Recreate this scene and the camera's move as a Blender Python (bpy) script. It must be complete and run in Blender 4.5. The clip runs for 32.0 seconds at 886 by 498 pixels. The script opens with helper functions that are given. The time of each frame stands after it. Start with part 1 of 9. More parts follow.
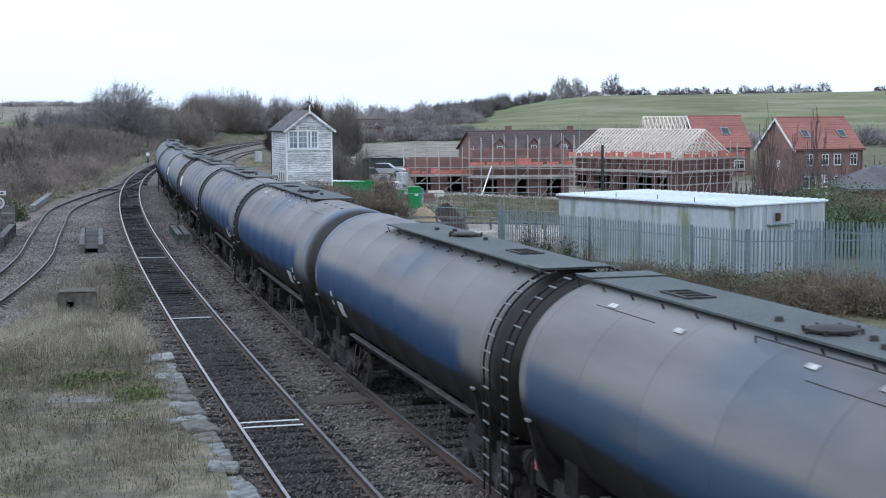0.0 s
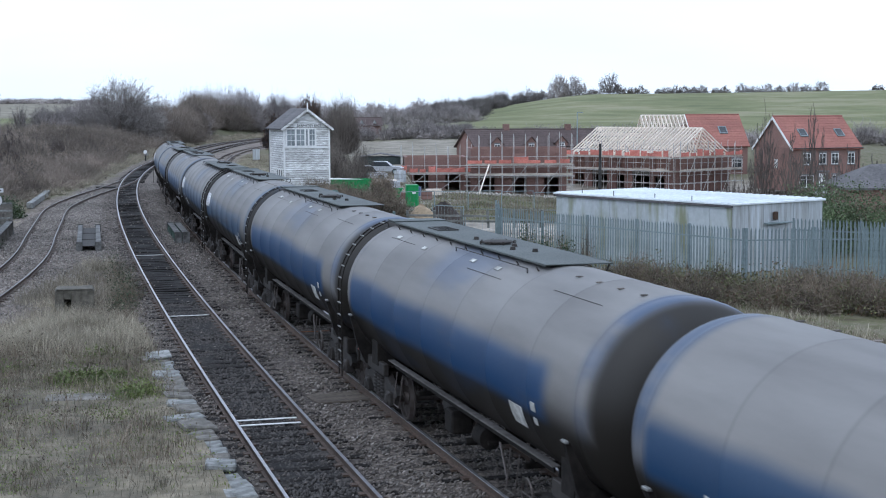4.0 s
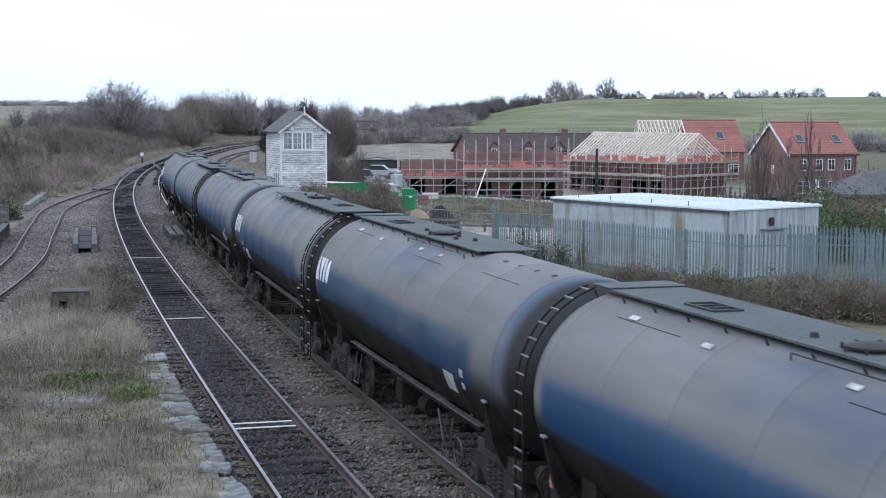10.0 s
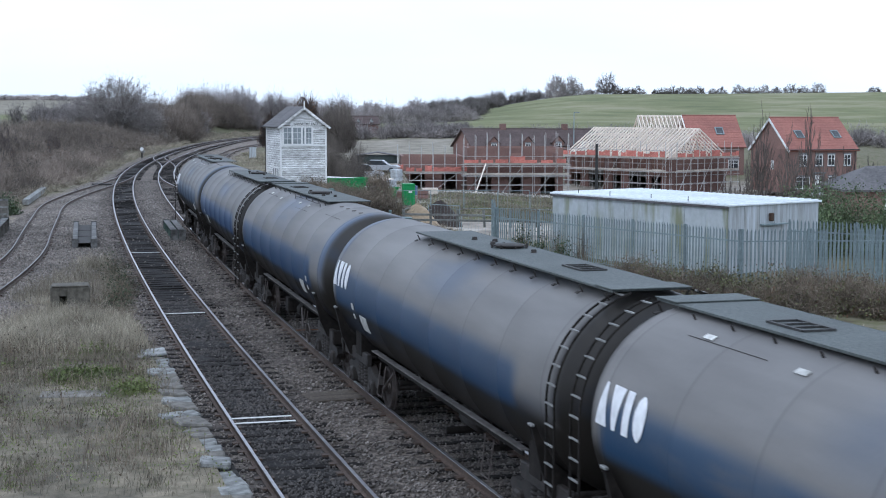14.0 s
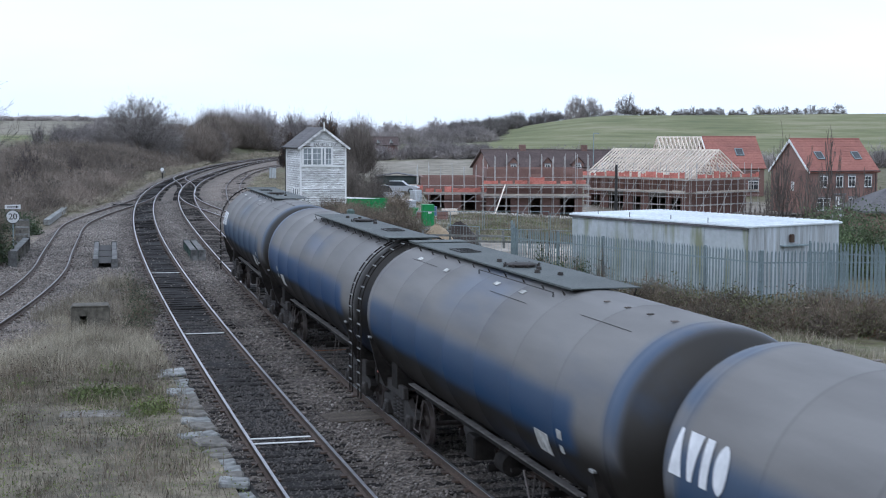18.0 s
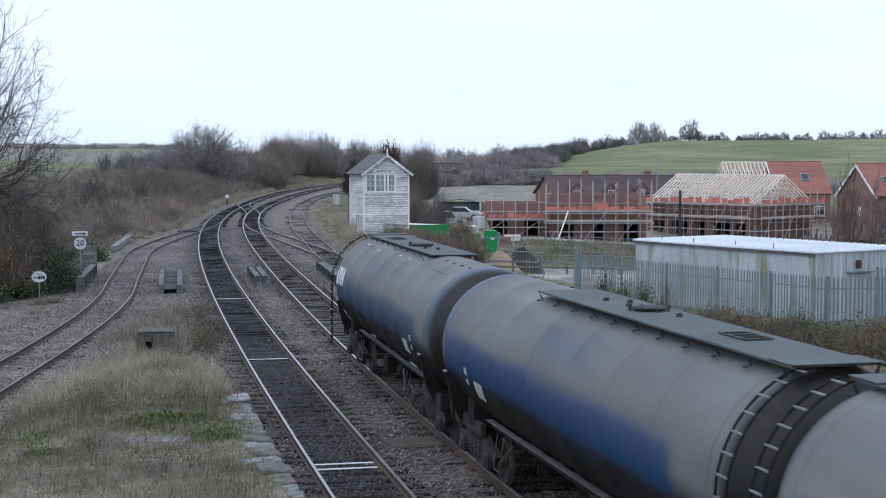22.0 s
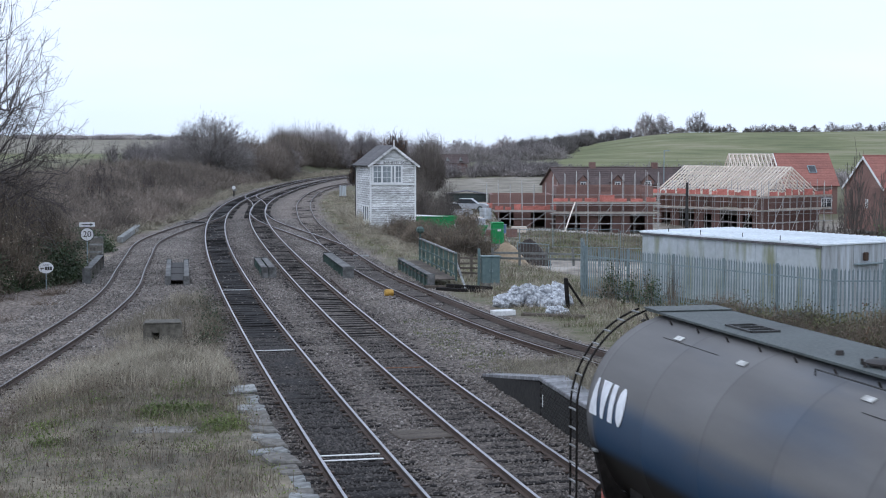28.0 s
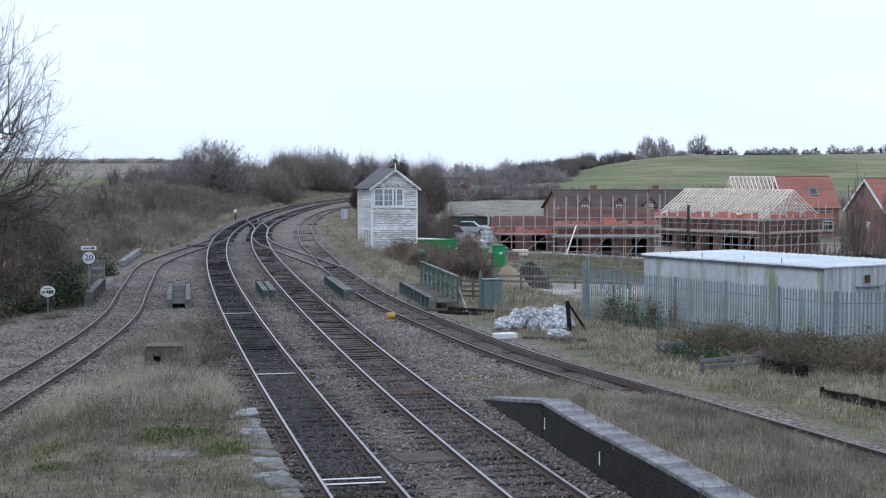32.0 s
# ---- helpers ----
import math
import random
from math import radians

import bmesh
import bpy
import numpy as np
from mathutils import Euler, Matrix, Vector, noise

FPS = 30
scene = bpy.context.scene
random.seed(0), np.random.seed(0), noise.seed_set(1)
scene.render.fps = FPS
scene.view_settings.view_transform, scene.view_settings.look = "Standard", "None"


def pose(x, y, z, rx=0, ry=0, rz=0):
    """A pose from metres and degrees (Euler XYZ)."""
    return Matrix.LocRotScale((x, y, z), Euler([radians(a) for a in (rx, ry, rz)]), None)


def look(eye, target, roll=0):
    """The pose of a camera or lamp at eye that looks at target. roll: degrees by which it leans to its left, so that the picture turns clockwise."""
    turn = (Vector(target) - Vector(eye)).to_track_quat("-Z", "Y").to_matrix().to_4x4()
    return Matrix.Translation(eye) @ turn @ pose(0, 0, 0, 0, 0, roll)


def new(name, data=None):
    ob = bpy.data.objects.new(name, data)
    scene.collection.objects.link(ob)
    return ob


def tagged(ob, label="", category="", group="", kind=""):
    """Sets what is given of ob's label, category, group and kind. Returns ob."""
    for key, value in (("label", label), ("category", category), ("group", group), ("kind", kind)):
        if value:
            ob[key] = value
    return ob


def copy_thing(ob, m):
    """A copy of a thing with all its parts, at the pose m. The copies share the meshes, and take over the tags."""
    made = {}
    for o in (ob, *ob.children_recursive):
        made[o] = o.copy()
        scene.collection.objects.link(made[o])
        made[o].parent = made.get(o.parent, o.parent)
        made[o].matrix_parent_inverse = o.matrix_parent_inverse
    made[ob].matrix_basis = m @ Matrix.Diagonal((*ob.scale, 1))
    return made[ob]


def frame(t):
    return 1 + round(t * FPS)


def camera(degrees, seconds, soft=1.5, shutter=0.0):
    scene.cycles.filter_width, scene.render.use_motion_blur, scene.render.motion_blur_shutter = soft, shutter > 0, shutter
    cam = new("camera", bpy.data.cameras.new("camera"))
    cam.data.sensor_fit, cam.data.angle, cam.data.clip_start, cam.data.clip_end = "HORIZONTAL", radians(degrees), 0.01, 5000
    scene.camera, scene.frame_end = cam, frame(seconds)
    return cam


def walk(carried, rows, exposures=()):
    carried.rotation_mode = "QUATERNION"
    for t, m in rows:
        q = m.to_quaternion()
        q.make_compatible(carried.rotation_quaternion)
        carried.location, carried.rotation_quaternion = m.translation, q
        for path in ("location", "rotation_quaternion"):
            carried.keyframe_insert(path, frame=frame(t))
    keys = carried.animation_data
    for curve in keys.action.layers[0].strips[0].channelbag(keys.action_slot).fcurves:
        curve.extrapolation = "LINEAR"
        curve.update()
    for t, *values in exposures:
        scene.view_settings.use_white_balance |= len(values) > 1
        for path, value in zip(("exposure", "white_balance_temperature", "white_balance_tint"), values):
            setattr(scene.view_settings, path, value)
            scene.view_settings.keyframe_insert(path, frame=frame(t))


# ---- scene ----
EYE = 6.43
cam = camera(33.0, 32.0, soft=1.05, shutter=0.4)
walk(cam, [
    (0, pose(0, 0, EYE, 84.792, 0.316, -3.253)),
    (0.5, pose(0, 0, EYE, 84.793, 0.309, -3.217)),
    (1, pose(0, 0, EYE, 84.807, 0.345, -3.177)),
    (1.5, pose(0, 0, EYE, 84.805, 0.324, -3.176)),
    (2, pose(0, 0, EYE, 84.808, 0.359, -3.249)),
    (2.5, pose(0, 0, EYE, 84.799, 0.351, -3.301)),
    (3, pose(0, 0, EYE, 84.772, 0.337, -3.345)),
    (3.5, pose(0, 0, EYE, 84.721, 0.280, -3.297)),
    (5.5, pose(0, 0, EYE, 84.736, -0.076, -3.560)),
    (6, pose(0, 0, EYE, 84.785, -0.157, -3.459)),
    (6.5, pose(0, 0, EYE, 84.821, -0.160, -3.394)),
    (7, pose(0, 0, EYE, 84.785, -0.153, -3.362)),
    (7.5, pose(0, 0, EYE, 84.785, -0.153, -3.394)),
    (8, pose(0, 0, EYE, 84.799, -0.166, -3.406)),
    (8.5, pose(0, 0, EYE, 84.797, -0.146, -3.392)),
    (9, pose(0, 0, EYE, 84.834, -0.065, -3.398)),
    (9.5, pose(0, 0, EYE, 84.835, -0.068, -3.430)),
    (10, pose(0, 0, EYE, 84.877, -0.114, -3.452)),
    (10.5, pose(0, 0, EYE, 84.868, -0.074, -3.495)),
    (11, pose(0, 0, EYE, 84.855, -0.167, -3.521)),
    (11.5, pose(0, 0, EYE, 84.818, -0.156, -3.491)),
    (12, pose(0, 0, EYE, 84.802, -0.077, -3.460)),
    (12.5, pose(0, 0, EYE, 84.736, -0.072, -3.463)),
    (13, pose(0, 0, EYE, 84.726, -0.160, -3.462)),
    (13.5, pose(0, 0, EYE, 84.703, -0.073, -3.495)),
    (14, pose(0, 0, EYE, 84.690, -0.167, -3.458)),
    (14.5, pose(0, 0, EYE, 84.723, -0.162, -3.453)),
    (16.5, pose(0, 0, EYE, 84.917, -0.199, -3.427)),
    (17, pose(0, 0, EYE, 84.987, -0.255, -3.292)),
    (17.5, pose(0, 0, EYE, 85.206, -0.260, -2.994)),
    (18, pose(0, 0, EYE, 85.484, -0.218, -2.710)),
    (18.5, pose(0, 0, EYE, 85.732, -0.222, -2.404)),
    (19, pose(0, 0, EYE, 85.849, -0.084, -1.912)),
    (19.5, pose(0, 0, EYE, 85.964, -0.023, -1.388)),
    (20, pose(0, 0, EYE, 86.074, 0.022, -0.966)),
    (20.5, pose(0, 0, EYE, 86.214, 0.021, -0.727)),
    (21, pose(0, 0, EYE, 86.343, 0.003, -0.592)),
    (21.5, pose(0, 0, EYE, 86.431, -0.072, -0.445)),
    (22, pose(0, 0, EYE, 86.477, -0.008, -0.311)),
    (22.5, pose(0, 0, EYE, 86.516, 0.039, -0.157)),
    (23, pose(0, 0, EYE, 86.491, 0.037, -0.003)),
    (23.5, pose(0, 0, EYE, 86.442, -0.001, 0.099)),
    (24, pose(0, 0, EYE, 86.380, -0.002, 0.259)),
    (24.5, pose(0, 0, EYE, 86.267, -0.014, 0.373)),
    (25, pose(0, 0, EYE, 86.188, -0.001, 0.409)),
    (25.5, pose(0, 0, EYE, 86.165, 0.028, 0.352)),
    (27.5, pose(0, 0, EYE, 86.165, -0.064, -0.022)),
    (28, pose(0, 0, EYE, 86.155, -0.086, -0.054)),
    (28.5, pose(0, 0, EYE, 86.214, -0.019, -0.099)),
    (29, pose(0, 0, EYE, 86.297, -0.057, -0.059)),
    (29.5, pose(0, 0, EYE, 86.400, -0.053, 0.036)),
    (30, pose(0, 0, EYE, 86.456, -0.099, 0.100)),
    (30.5, pose(0, 0, EYE, 86.561, -0.046, 0.098)),
    (31, pose(0, 0, EYE, 86.727, -0.051, 0.040)),
    (31.5, pose(0, 0, EYE, 86.911, -0.001, -0.004)),
    (32, pose(0, 0, EYE, 87.036, -0.000, -0.000)),
], exposures=[(0.0, 0.37, 5640, 10), (16.5, 0.37, 5640, 10), (20.0, 0.17, 5760, 12), (32.0, 0.17, 5760, 12)])

# ---- world and sun: an overcast winter sky ----
SUN_ELEV, SUN_ROT = radians(52), radians(214)
world = bpy.data.worlds.new("sky")
scene.world = world
world.use_nodes = True
wn, wl = world.node_tree.nodes, world.node_tree.links
wn.clear()
w_out = wn.new("ShaderNodeOutputWorld")
w_bg = wn.new("ShaderNodeBackground")
w_sky = wn.new("ShaderNodeTexSky")
w_sky.sky_type, w_sky.sun_disc = "NISHITA", False
w_sky.sun_elevation, w_sky.sun_rotation = SUN_ELEV, SUN_ROT
w_gain = wn.new("ShaderNodeVectorMath")
w_gain.operation = "SCALE"
w_gain.inputs["Scale"].default_value = 0.1
w_co = wn.new("ShaderNodeTexCoord")
w_map = wn.new("ShaderNodeMapping")
w_map.inputs["Scale"].default_value = (1.0, 1.0, 5.0)
w_noise = wn.new("ShaderNodeTexNoise")
w_noise.inputs["Scale"].default_value = 2.2
w_noise.inputs["Detail"].default_value = 5.0
w_ramp = wn.new("ShaderNodeValToRGB")
w_ramp.color_ramp.elements[0].position, w_ramp.color_ramp.elements[0].color = 0.30, (0.82, 0.915, 1.02, 1)
w_ramp.color_ramp.elements[1].position, w_ramp.color_ramp.elements[1].color = 0.72, (0.985, 1.02, 1.10, 1)
w_mix = wn.new("ShaderNodeMix")
w_mix.data_type = "RGBA"
w_mix.inputs["Factor"].default_value = 0.88
wl.new(w_co.outputs["Generated"], w_map.inputs["Vector"])
wl.new(w_map.outputs["Vector"], w_noise.inputs["Vector"])
wl.new(w_noise.outputs["Fac"], w_ramp.inputs["Fac"])
wl.new(w_sky.outputs["Color"], w_gain.inputs[0])
wl.new(w_gain.outputs[0], w_mix.inputs["A"])
wl.new(w_ramp.outputs["Color"], w_mix.inputs["B"])
wl.new(w_mix.outputs["Result"], w_bg.inputs["Color"])
w_bg.inputs["Strength"].default_value = 1.0
wl.new(w_bg.outputs["Background"], w_out.inputs["Surface"])

sun = new("sun", bpy.data.lights.new("sun", "SUN"))
sun.data.energy, sun.data.angle, sun.data.color = 0.55, radians(30), (1.0, 0.96, 0.9)
sun.matrix_world = look((-45, -65, 101), (0, 0, 0))


# ---- geometry helpers ----
class Geo:
    """Vertices and faces of one mesh."""

    def __init__(self):
        self.v, self.f = [], []

    def add(self, vs, fs):
        n = len(self.v)
        self.v += [tuple(p) for p in vs]
        self.f += [tuple(i + n for i in f) for f in fs]
        return self

    def box(self, c, s, m=None, bev=0.0):
        """A box of size s round c, chamfered by bev, turned by m about c."""
        x, y, z = s[0] / 2, s[1] / 2, s[2] / 2
        if bev <= 0:
            vs = [(i * x, j * y, k * z) for i in (-1, 1) for j in (-1, 1) for k in (-1, 1)]
            fs = [(0, 1, 3, 2), (4, 6, 7, 5), (0, 4, 5, 1), (2, 3, 7, 6), (0, 2, 6, 4), (1, 5, 7, 3)]
        else:
            b = min(bev, x * 0.9, y * 0.9, z * 0.9)
            vs, fs, ids = [], [], {}
            for i in (-1, 1):
                for j in (-1, 1):
                    for k in (-1, 1):
                        for a in range(3):
                            ids[i, j, k, a] = len(vs)
                            p = [i * (x - b), j * (y - b), k * (z - b)]
                            p[a] = (i * x, j * y, k * z)[a]
                            vs.append(tuple(p))
            for a in range(3):
                o = [q for q in range(3) if q != a]
                for sg in (-1, 1):
                    ring = []
                    for u, w in ((-1, -1), (1, -1), (1, 1), (-1, 1)):
                        key = [0, 0, 0]
                        key[a], key[o[0]], key[o[1]] = sg, u, w
                        ring.append(ids[(*key, a)])
                    fs.append(tuple(ring))
                for u in (-1, 1):
                    for w in (-1, 1):
                        k0, k1 = [0, 0, 0], [0, 0, 0]
                        k0[a], k0[o[0]], k0[o[1]] = -1, u, w
                        k1[a], k1[o[0]], k1[o[1]] = 1, u, w
                        fs.append((ids[(*k0, o[0])], ids[(*k1, o[0])], ids[(*k1, o[1])], ids[(*k0, o[1])]))
            for i in (-1, 1):
                for j in (-1, 1):
                    for k in (-1, 1):
                        fs.append(tuple(ids[i, j, k, a] for a in range(3)))
        c = Vector(c)
        if m is not None:
            vs = [m @ Vector(p) + c for p in vs]
        else:
            vs = [Vector(p) + c for p in vs]
        return self.add(vs, fs)

    def tube(self, p0, p1, r0, r1=None, n=8, caps=True):
        """A tapered cylinder from p0 to p1."""
        r1 = r0 if r1 is None else r1
        p0, p1 = Vector(p0), Vector(p1)
        d = (p1 - p0).normalized()
        u = d.orthogonal().normalized()
        w = d.cross(u)
        vs = []
        for p, r in ((p0, r0), (p1, r1)):
            for i in range(n):
                a = 2 * math.pi * i / n
                vs.append(p + (u * math.cos(a) + w * math.sin(a)) * r)
        fs = [(i, (i + 1) % n, n + (i + 1) % n, n + i) for i in range(n)]
        if caps:
            fs += [tuple(range(n - 1, -1, -1)), tuple(range(n, 2 * n))]
        return self.add(vs, fs)

    def pipe(self, pts, r, n=6):
        for a, b in zip(pts[:-1], pts[1:]):
            self.tube(a, b, r, r, n)
        return self

    def lathe(self, prof, axis="y", n=32, c=(0, 0, 0), cap=True):
        """prof: (place along the axis, radius)."""
        vs, fs = [], []
        for t, r in prof:
            for i in range(n):
                a = 2 * math.pi * i / n
                p = {"y": (r * math.sin(a), t, r * math.cos(a)), "x": (t, r * math.sin(a), r * math.cos(a)), "z": (r * math.cos(a), r * math.sin(a), t)}[axis]
                vs.append((p[0] + c[0], p[1] + c[1], p[2] + c[2]))
        for k in range(len(prof) - 1):
            for i in range(n):
                j = (i + 1) % n
                fs.append((k * n + i, k * n + j, (k + 1) * n + j, (k + 1) * n + i))
        if cap:
            fs += [tuple(range(n - 1, -1, -1)), tuple(range((len(prof) - 1) * n, len(prof) * n))]
        return self.add(vs, fs)

    def prism(self, poly, d, m=None):
        """poly in the xz plane, extruded along y by d (from -d/2 to d/2)."""
        n = len(poly)
        vs = [Vector((p[0], -d / 2, p[1])) for p in poly] + [Vector((p[0], d / 2, p[1])) for p in poly]
        if m is not None:
            vs = [m @ p for p in vs]
        fs = [(i, (i + 1) % n, n + (i + 1) % n, n + i) for i in range(n)]
        fs += [tuple(range(n - 1, -1, -1)), tuple(range(n, 2 * n))]
        return self.add(vs, fs)

    def sweep(self, path, prof, closed=True):
        """prof (side, up) swept along the level path of (x, y, z)."""
        n, fs, vs = len(prof), [], []
        for k, p in enumerate(path):
            a, b = path[max(k - 1, 0)], path[min(k + 1, len(path) - 1)]
            d = Vector((b[0] - a[0], b[1] - a[1], 0)).normalized()
            s = Vector((d.y, -d.x, 0))
            vs += [Vector(p) + s * q[0] + Vector((0, 0, q[1])) for q in prof]
        last = n if closed else n - 1
        for k in range(len(path) - 1):
            for i in range(last):
                j = (i + 1) % n
                fs.append((k * n + i, k * n + j, (k + 1) * n + j, (k + 1) * n + i))
        if closed:
            fs += [tuple(range(n)), tuple(range(len(path) * n - 1, (len(path) - 1) * n - 1, -1))]
        return self.add(vs, fs)

    def mesh(self, name, material, smooth=False):
        me = bpy.data.meshes.new(name)
        me.from_pydata([tuple(p) for p in self.v], [], self.f)
        me.materials.append(material)
        bm = bmesh.new()
        bm.from_mesh(me)
        bmesh.ops.recalc_face_normals(bm, faces=bm.faces)
        bm.to_mesh(me)
        bm.free()
        if smooth:
            me.polygons.foreach_set("use_smooth", [True] * len(me.polygons))
            me.set_sharp_from_angle(angle=radians(40))
        return me


def part(name, geo, material, parent, label="", smooth=False):
    """One mesh object under a thing or a part."""
    me = geo.mesh(name, material, smooth) if isinstance(geo, Geo) else geo
    ob = new(name, me)
    ob.parent = parent
    if label:
        ob["label"] = label
    return ob


def thing(name, m, label, category, group="", kind="", geo=None, material=None, smooth=False):
    """A top-level object at the pose m: a mesh, or an Empty for its parts."""
    ob = new(name, geo.mesh(name, material, smooth) if geo else None)
    ob.matrix_basis = m
    return tagged(ob, label, category, group, kind)


def mesh_np(name, verts, tris, material):
    """A mesh from arrays of vertices and of triangles."""
    me = bpy.data.meshes.new(name)
    k = tris.shape[1]
    me.vertices.add(len(verts))
    me.vertices.foreach_set("co", verts.astype(np.float32).ravel())
    me.loops.add(tris.size)
    me.loops.foreach_set("vertex_index", tris.astype(np.int32).ravel())
    me.polygons.add(len(tris))
    me.polygons.foreach_set("loop_start", np.arange(0, tris.size, k, dtype=np.int32))
    me.update(calc_edges=True)
    me.materials.append(material)
    return me


def smooth_line(pts, step=1.0):
    """A smooth plan line through (x, y), sorted by y: samples every step metres of y, by natural cubic pieces."""
    p = np.array(sorted(pts, key=lambda q: q[1]), float)
    y, x = p[:, 1], p[:, 0]
    n = len(y)
    hh = np.diff(y)
    a, r = np.zeros((n, n)), np.zeros(n)
    a[0, 0] = a[-1, -1] = 1
    for i in range(1, n - 1):
        a[i, i - 1], a[i, i], a[i, i + 1] = hh[i - 1], 2 * (hh[i - 1] + hh[i]), hh[i]
        r[i] = 6 * ((x[i + 1] - x[i]) / hh[i] - (x[i] - x[i - 1]) / hh[i - 1])
    mm = np.linalg.solve(a, r)
    ys = np.arange(y[0], y[-1] + 1e-6, step)
    k = np.clip(np.searchsorted(y, ys, side="right") - 1, 0, n - 2)
    t0, t1, hk = ys - y[k], y[k + 1] - ys, hh[k]
    xs = (mm[k] * t1**3 + mm[k + 1] * t0**3) / (6 * hk) + (x[k] / hk - mm[k] * hk / 6) * t1 + (x[k + 1] / hk - mm[k + 1] * hk / 6) * t0
    return np.c_[xs, ys]


def at_y(line, y):
    return np.interp(y, line[:, 1], line[:, 0])


def sstep(a, b, x):
    t = np.clip((x - a) / (b - a), 0, 1)
    return t * t * (3 - 2 * t)


# ---- materials ----
def mat(name, lo, hi, scale=4.0, rough=0.8, bump=0.3, metal=0.0, big=0.3, big_scale=0.3, dist=0.02, rand=0.0, stretch=(1, 1, 1), spec=0.5, world_co=False, detail=6.0):
    """A surface from two colours mixed by fine noise, with a second, large variation, fine relief and a spread from piece to piece."""
    m = bpy.data.materials.new(name)
    m.use_nodes = True
    n, l = m.node_tree.nodes, m.node_tree.links
    b = n["Principled BSDF"]
    co = n.new("ShaderNodeNewGeometry") if world_co else n.new("ShaderNodeTexCoord")
    mp = n.new("ShaderNodeMapping")
    mp.inputs["Scale"].default_value = stretch
    l.new(co.outputs["Position" if world_co else "Object"], mp.inputs["Vector"])
    fine = n.new("ShaderNodeTexNoise")
    fine.inputs["Scale"].default_value, fine.inputs["Detail"].default_value, fine.inputs["Roughness"].default_value = scale, detail, 0.65
    coarse = n.new("ShaderNodeTexNoise")
    coarse.inputs["Scale"].default_value, coarse.inputs["Detail"].default_value = big_scale, 3.0
    for t in (fine, coarse):
        l.new(mp.outputs["Vector"], t.inputs["Vector"])
    ramp = n.new("ShaderNodeValToRGB")
    ramp.color_ramp.elements[0].position, ramp.color_ramp.elements[0].color = 0.32, (*lo, 1)
    ramp.color_ramp.elements[1].position, ramp.color_ramp.elements[1].color = 0.68, (*hi, 1)
    l.new(fine.outputs["Fac"], ramp.inputs["Fac"])
    gain = n.new("ShaderNodeMapRange")
    gain.inputs["From Min"].default_value, gain.inputs["From Max"].default_value = 0.3, 0.7
    gain.inputs["To Min"].default_value, gain.inputs["To Max"].default_value = 1 - big, 1 + big
    l.new(coarse.outputs["Fac"], gain.inputs["Value"])
    col = n.new("ShaderNodeVectorMath")
    col.operation = "SCALE"
    l.new(ramp.outputs["Color"], col.inputs[0])
    l.new(gain.outputs["Result"], col.inputs["Scale"])
    last = col
    if rand:
        isl = n.new("ShaderNodeNewGeometry")
        obj = n.new("ShaderNodeObjectInfo")
        add = n.new("ShaderNodeMath")
        add.operation = "ADD"
        l.new(isl.outputs["Random Per Island"], add.inputs[0])
        l.new(obj.outputs["Random"], add.inputs[1])
        rr = n.new("ShaderNodeMapRange")
        rr.inputs["From Max"].default_value = 2.0
        rr.inputs["To Min"].default_value, rr.inputs["To Max"].default_value = 1 - rand, 1 + rand
        l.new(add.outputs["Value"], rr.inputs["Value"])
        last = n.new("ShaderNodeVectorMath")
        last.operation = "SCALE"
        l.new(col.outputs[0], last.inputs[0])
        l.new(rr.outputs["Result"], last.inputs["Scale"])
    l.new(last.outputs[0], b.inputs["Base Color"])
    b.inputs["Roughness"].default_value, b.inputs["Metallic"].default_value = rough, metal
    b.inputs["Specular IOR Level"].default_value = spec
    if bump:
        bp = n.new("ShaderNodeBump")
        bp.inputs["Strength"].default_value, bp.inputs["Distance"].default_value = bump, dist
        l.new(fine.outputs["Fac"], bp.inputs["Height"])
        l.new(bp.outputs["Normal"], b.inputs["Normal"])
    return m


def nodes_of(m):
    return m.node_tree.nodes, m.node_tree.links, m.node_tree.nodes["Principled BSDF"]
M_RAIL_TOP = mat("worn_steel", (0.28, 0.27, 0.28), (0.46, 0.45, 0.47), 6, 0.36, 0.05, 0.9, 0.1)
M_RAIL_DULL = mat("dull_rail_head", (0.13, 0.115, 0.11), (0.26, 0.24, 0.235), 6, 0.5, 0.1, 0.6, 0.2)
M_RAIL = mat("rusty_rail", (0.045, 0.03, 0.024), (0.11, 0.075, 0.055), 14, 0.75, 0.3, 0.2, 0.2)
M_SLEEPER = mat("tarred_timber", (0.008, 0.0075, 0.0075), (0.03, 0.0265, 0.025), 9, 0.95, 0.5, 0, 0.3, 0.6, 0.02, 0.35, (1, 6, 6), 0.12)
M_SLEEPER_OLD = mat("weathered_timber", (0.06, 0.05, 0.042), (0.17, 0.145, 0.12), 9, 0.95, 0.5, 0, 0.3, 0.6, 0.02, 0.3, (1, 6, 6), 0.2)
M_WHITEPAINT = mat("white_paint", (0.55, 0.55, 0.53), (0.8, 0.8, 0.78), 6, 0.6, 0.1, 0, 0.15)
M_STONE = mat("ballast_stone", (0.05, 0.044, 0.04), (0.25, 0.218, 0.195), 5, 0.9, 0.2, 0, 0.25, 0.2, 0.02, 0.75, world_co=True)
M_BLACK = mat("black_paint", (0.012, 0.012, 0.012), (0.04, 0.038, 0.036), 5, 0.6, 0.15, 0, 0.3, 0.5)
# irons darkened beyond their grime: the shade under the train put into the colour
M_GRIME = mat("grimy_iron", (0.010, 0.0085, 0.0075), (0.038, 0.031, 0.027), 6, 0.75, 0.35, 0, 0.35, 0.8)
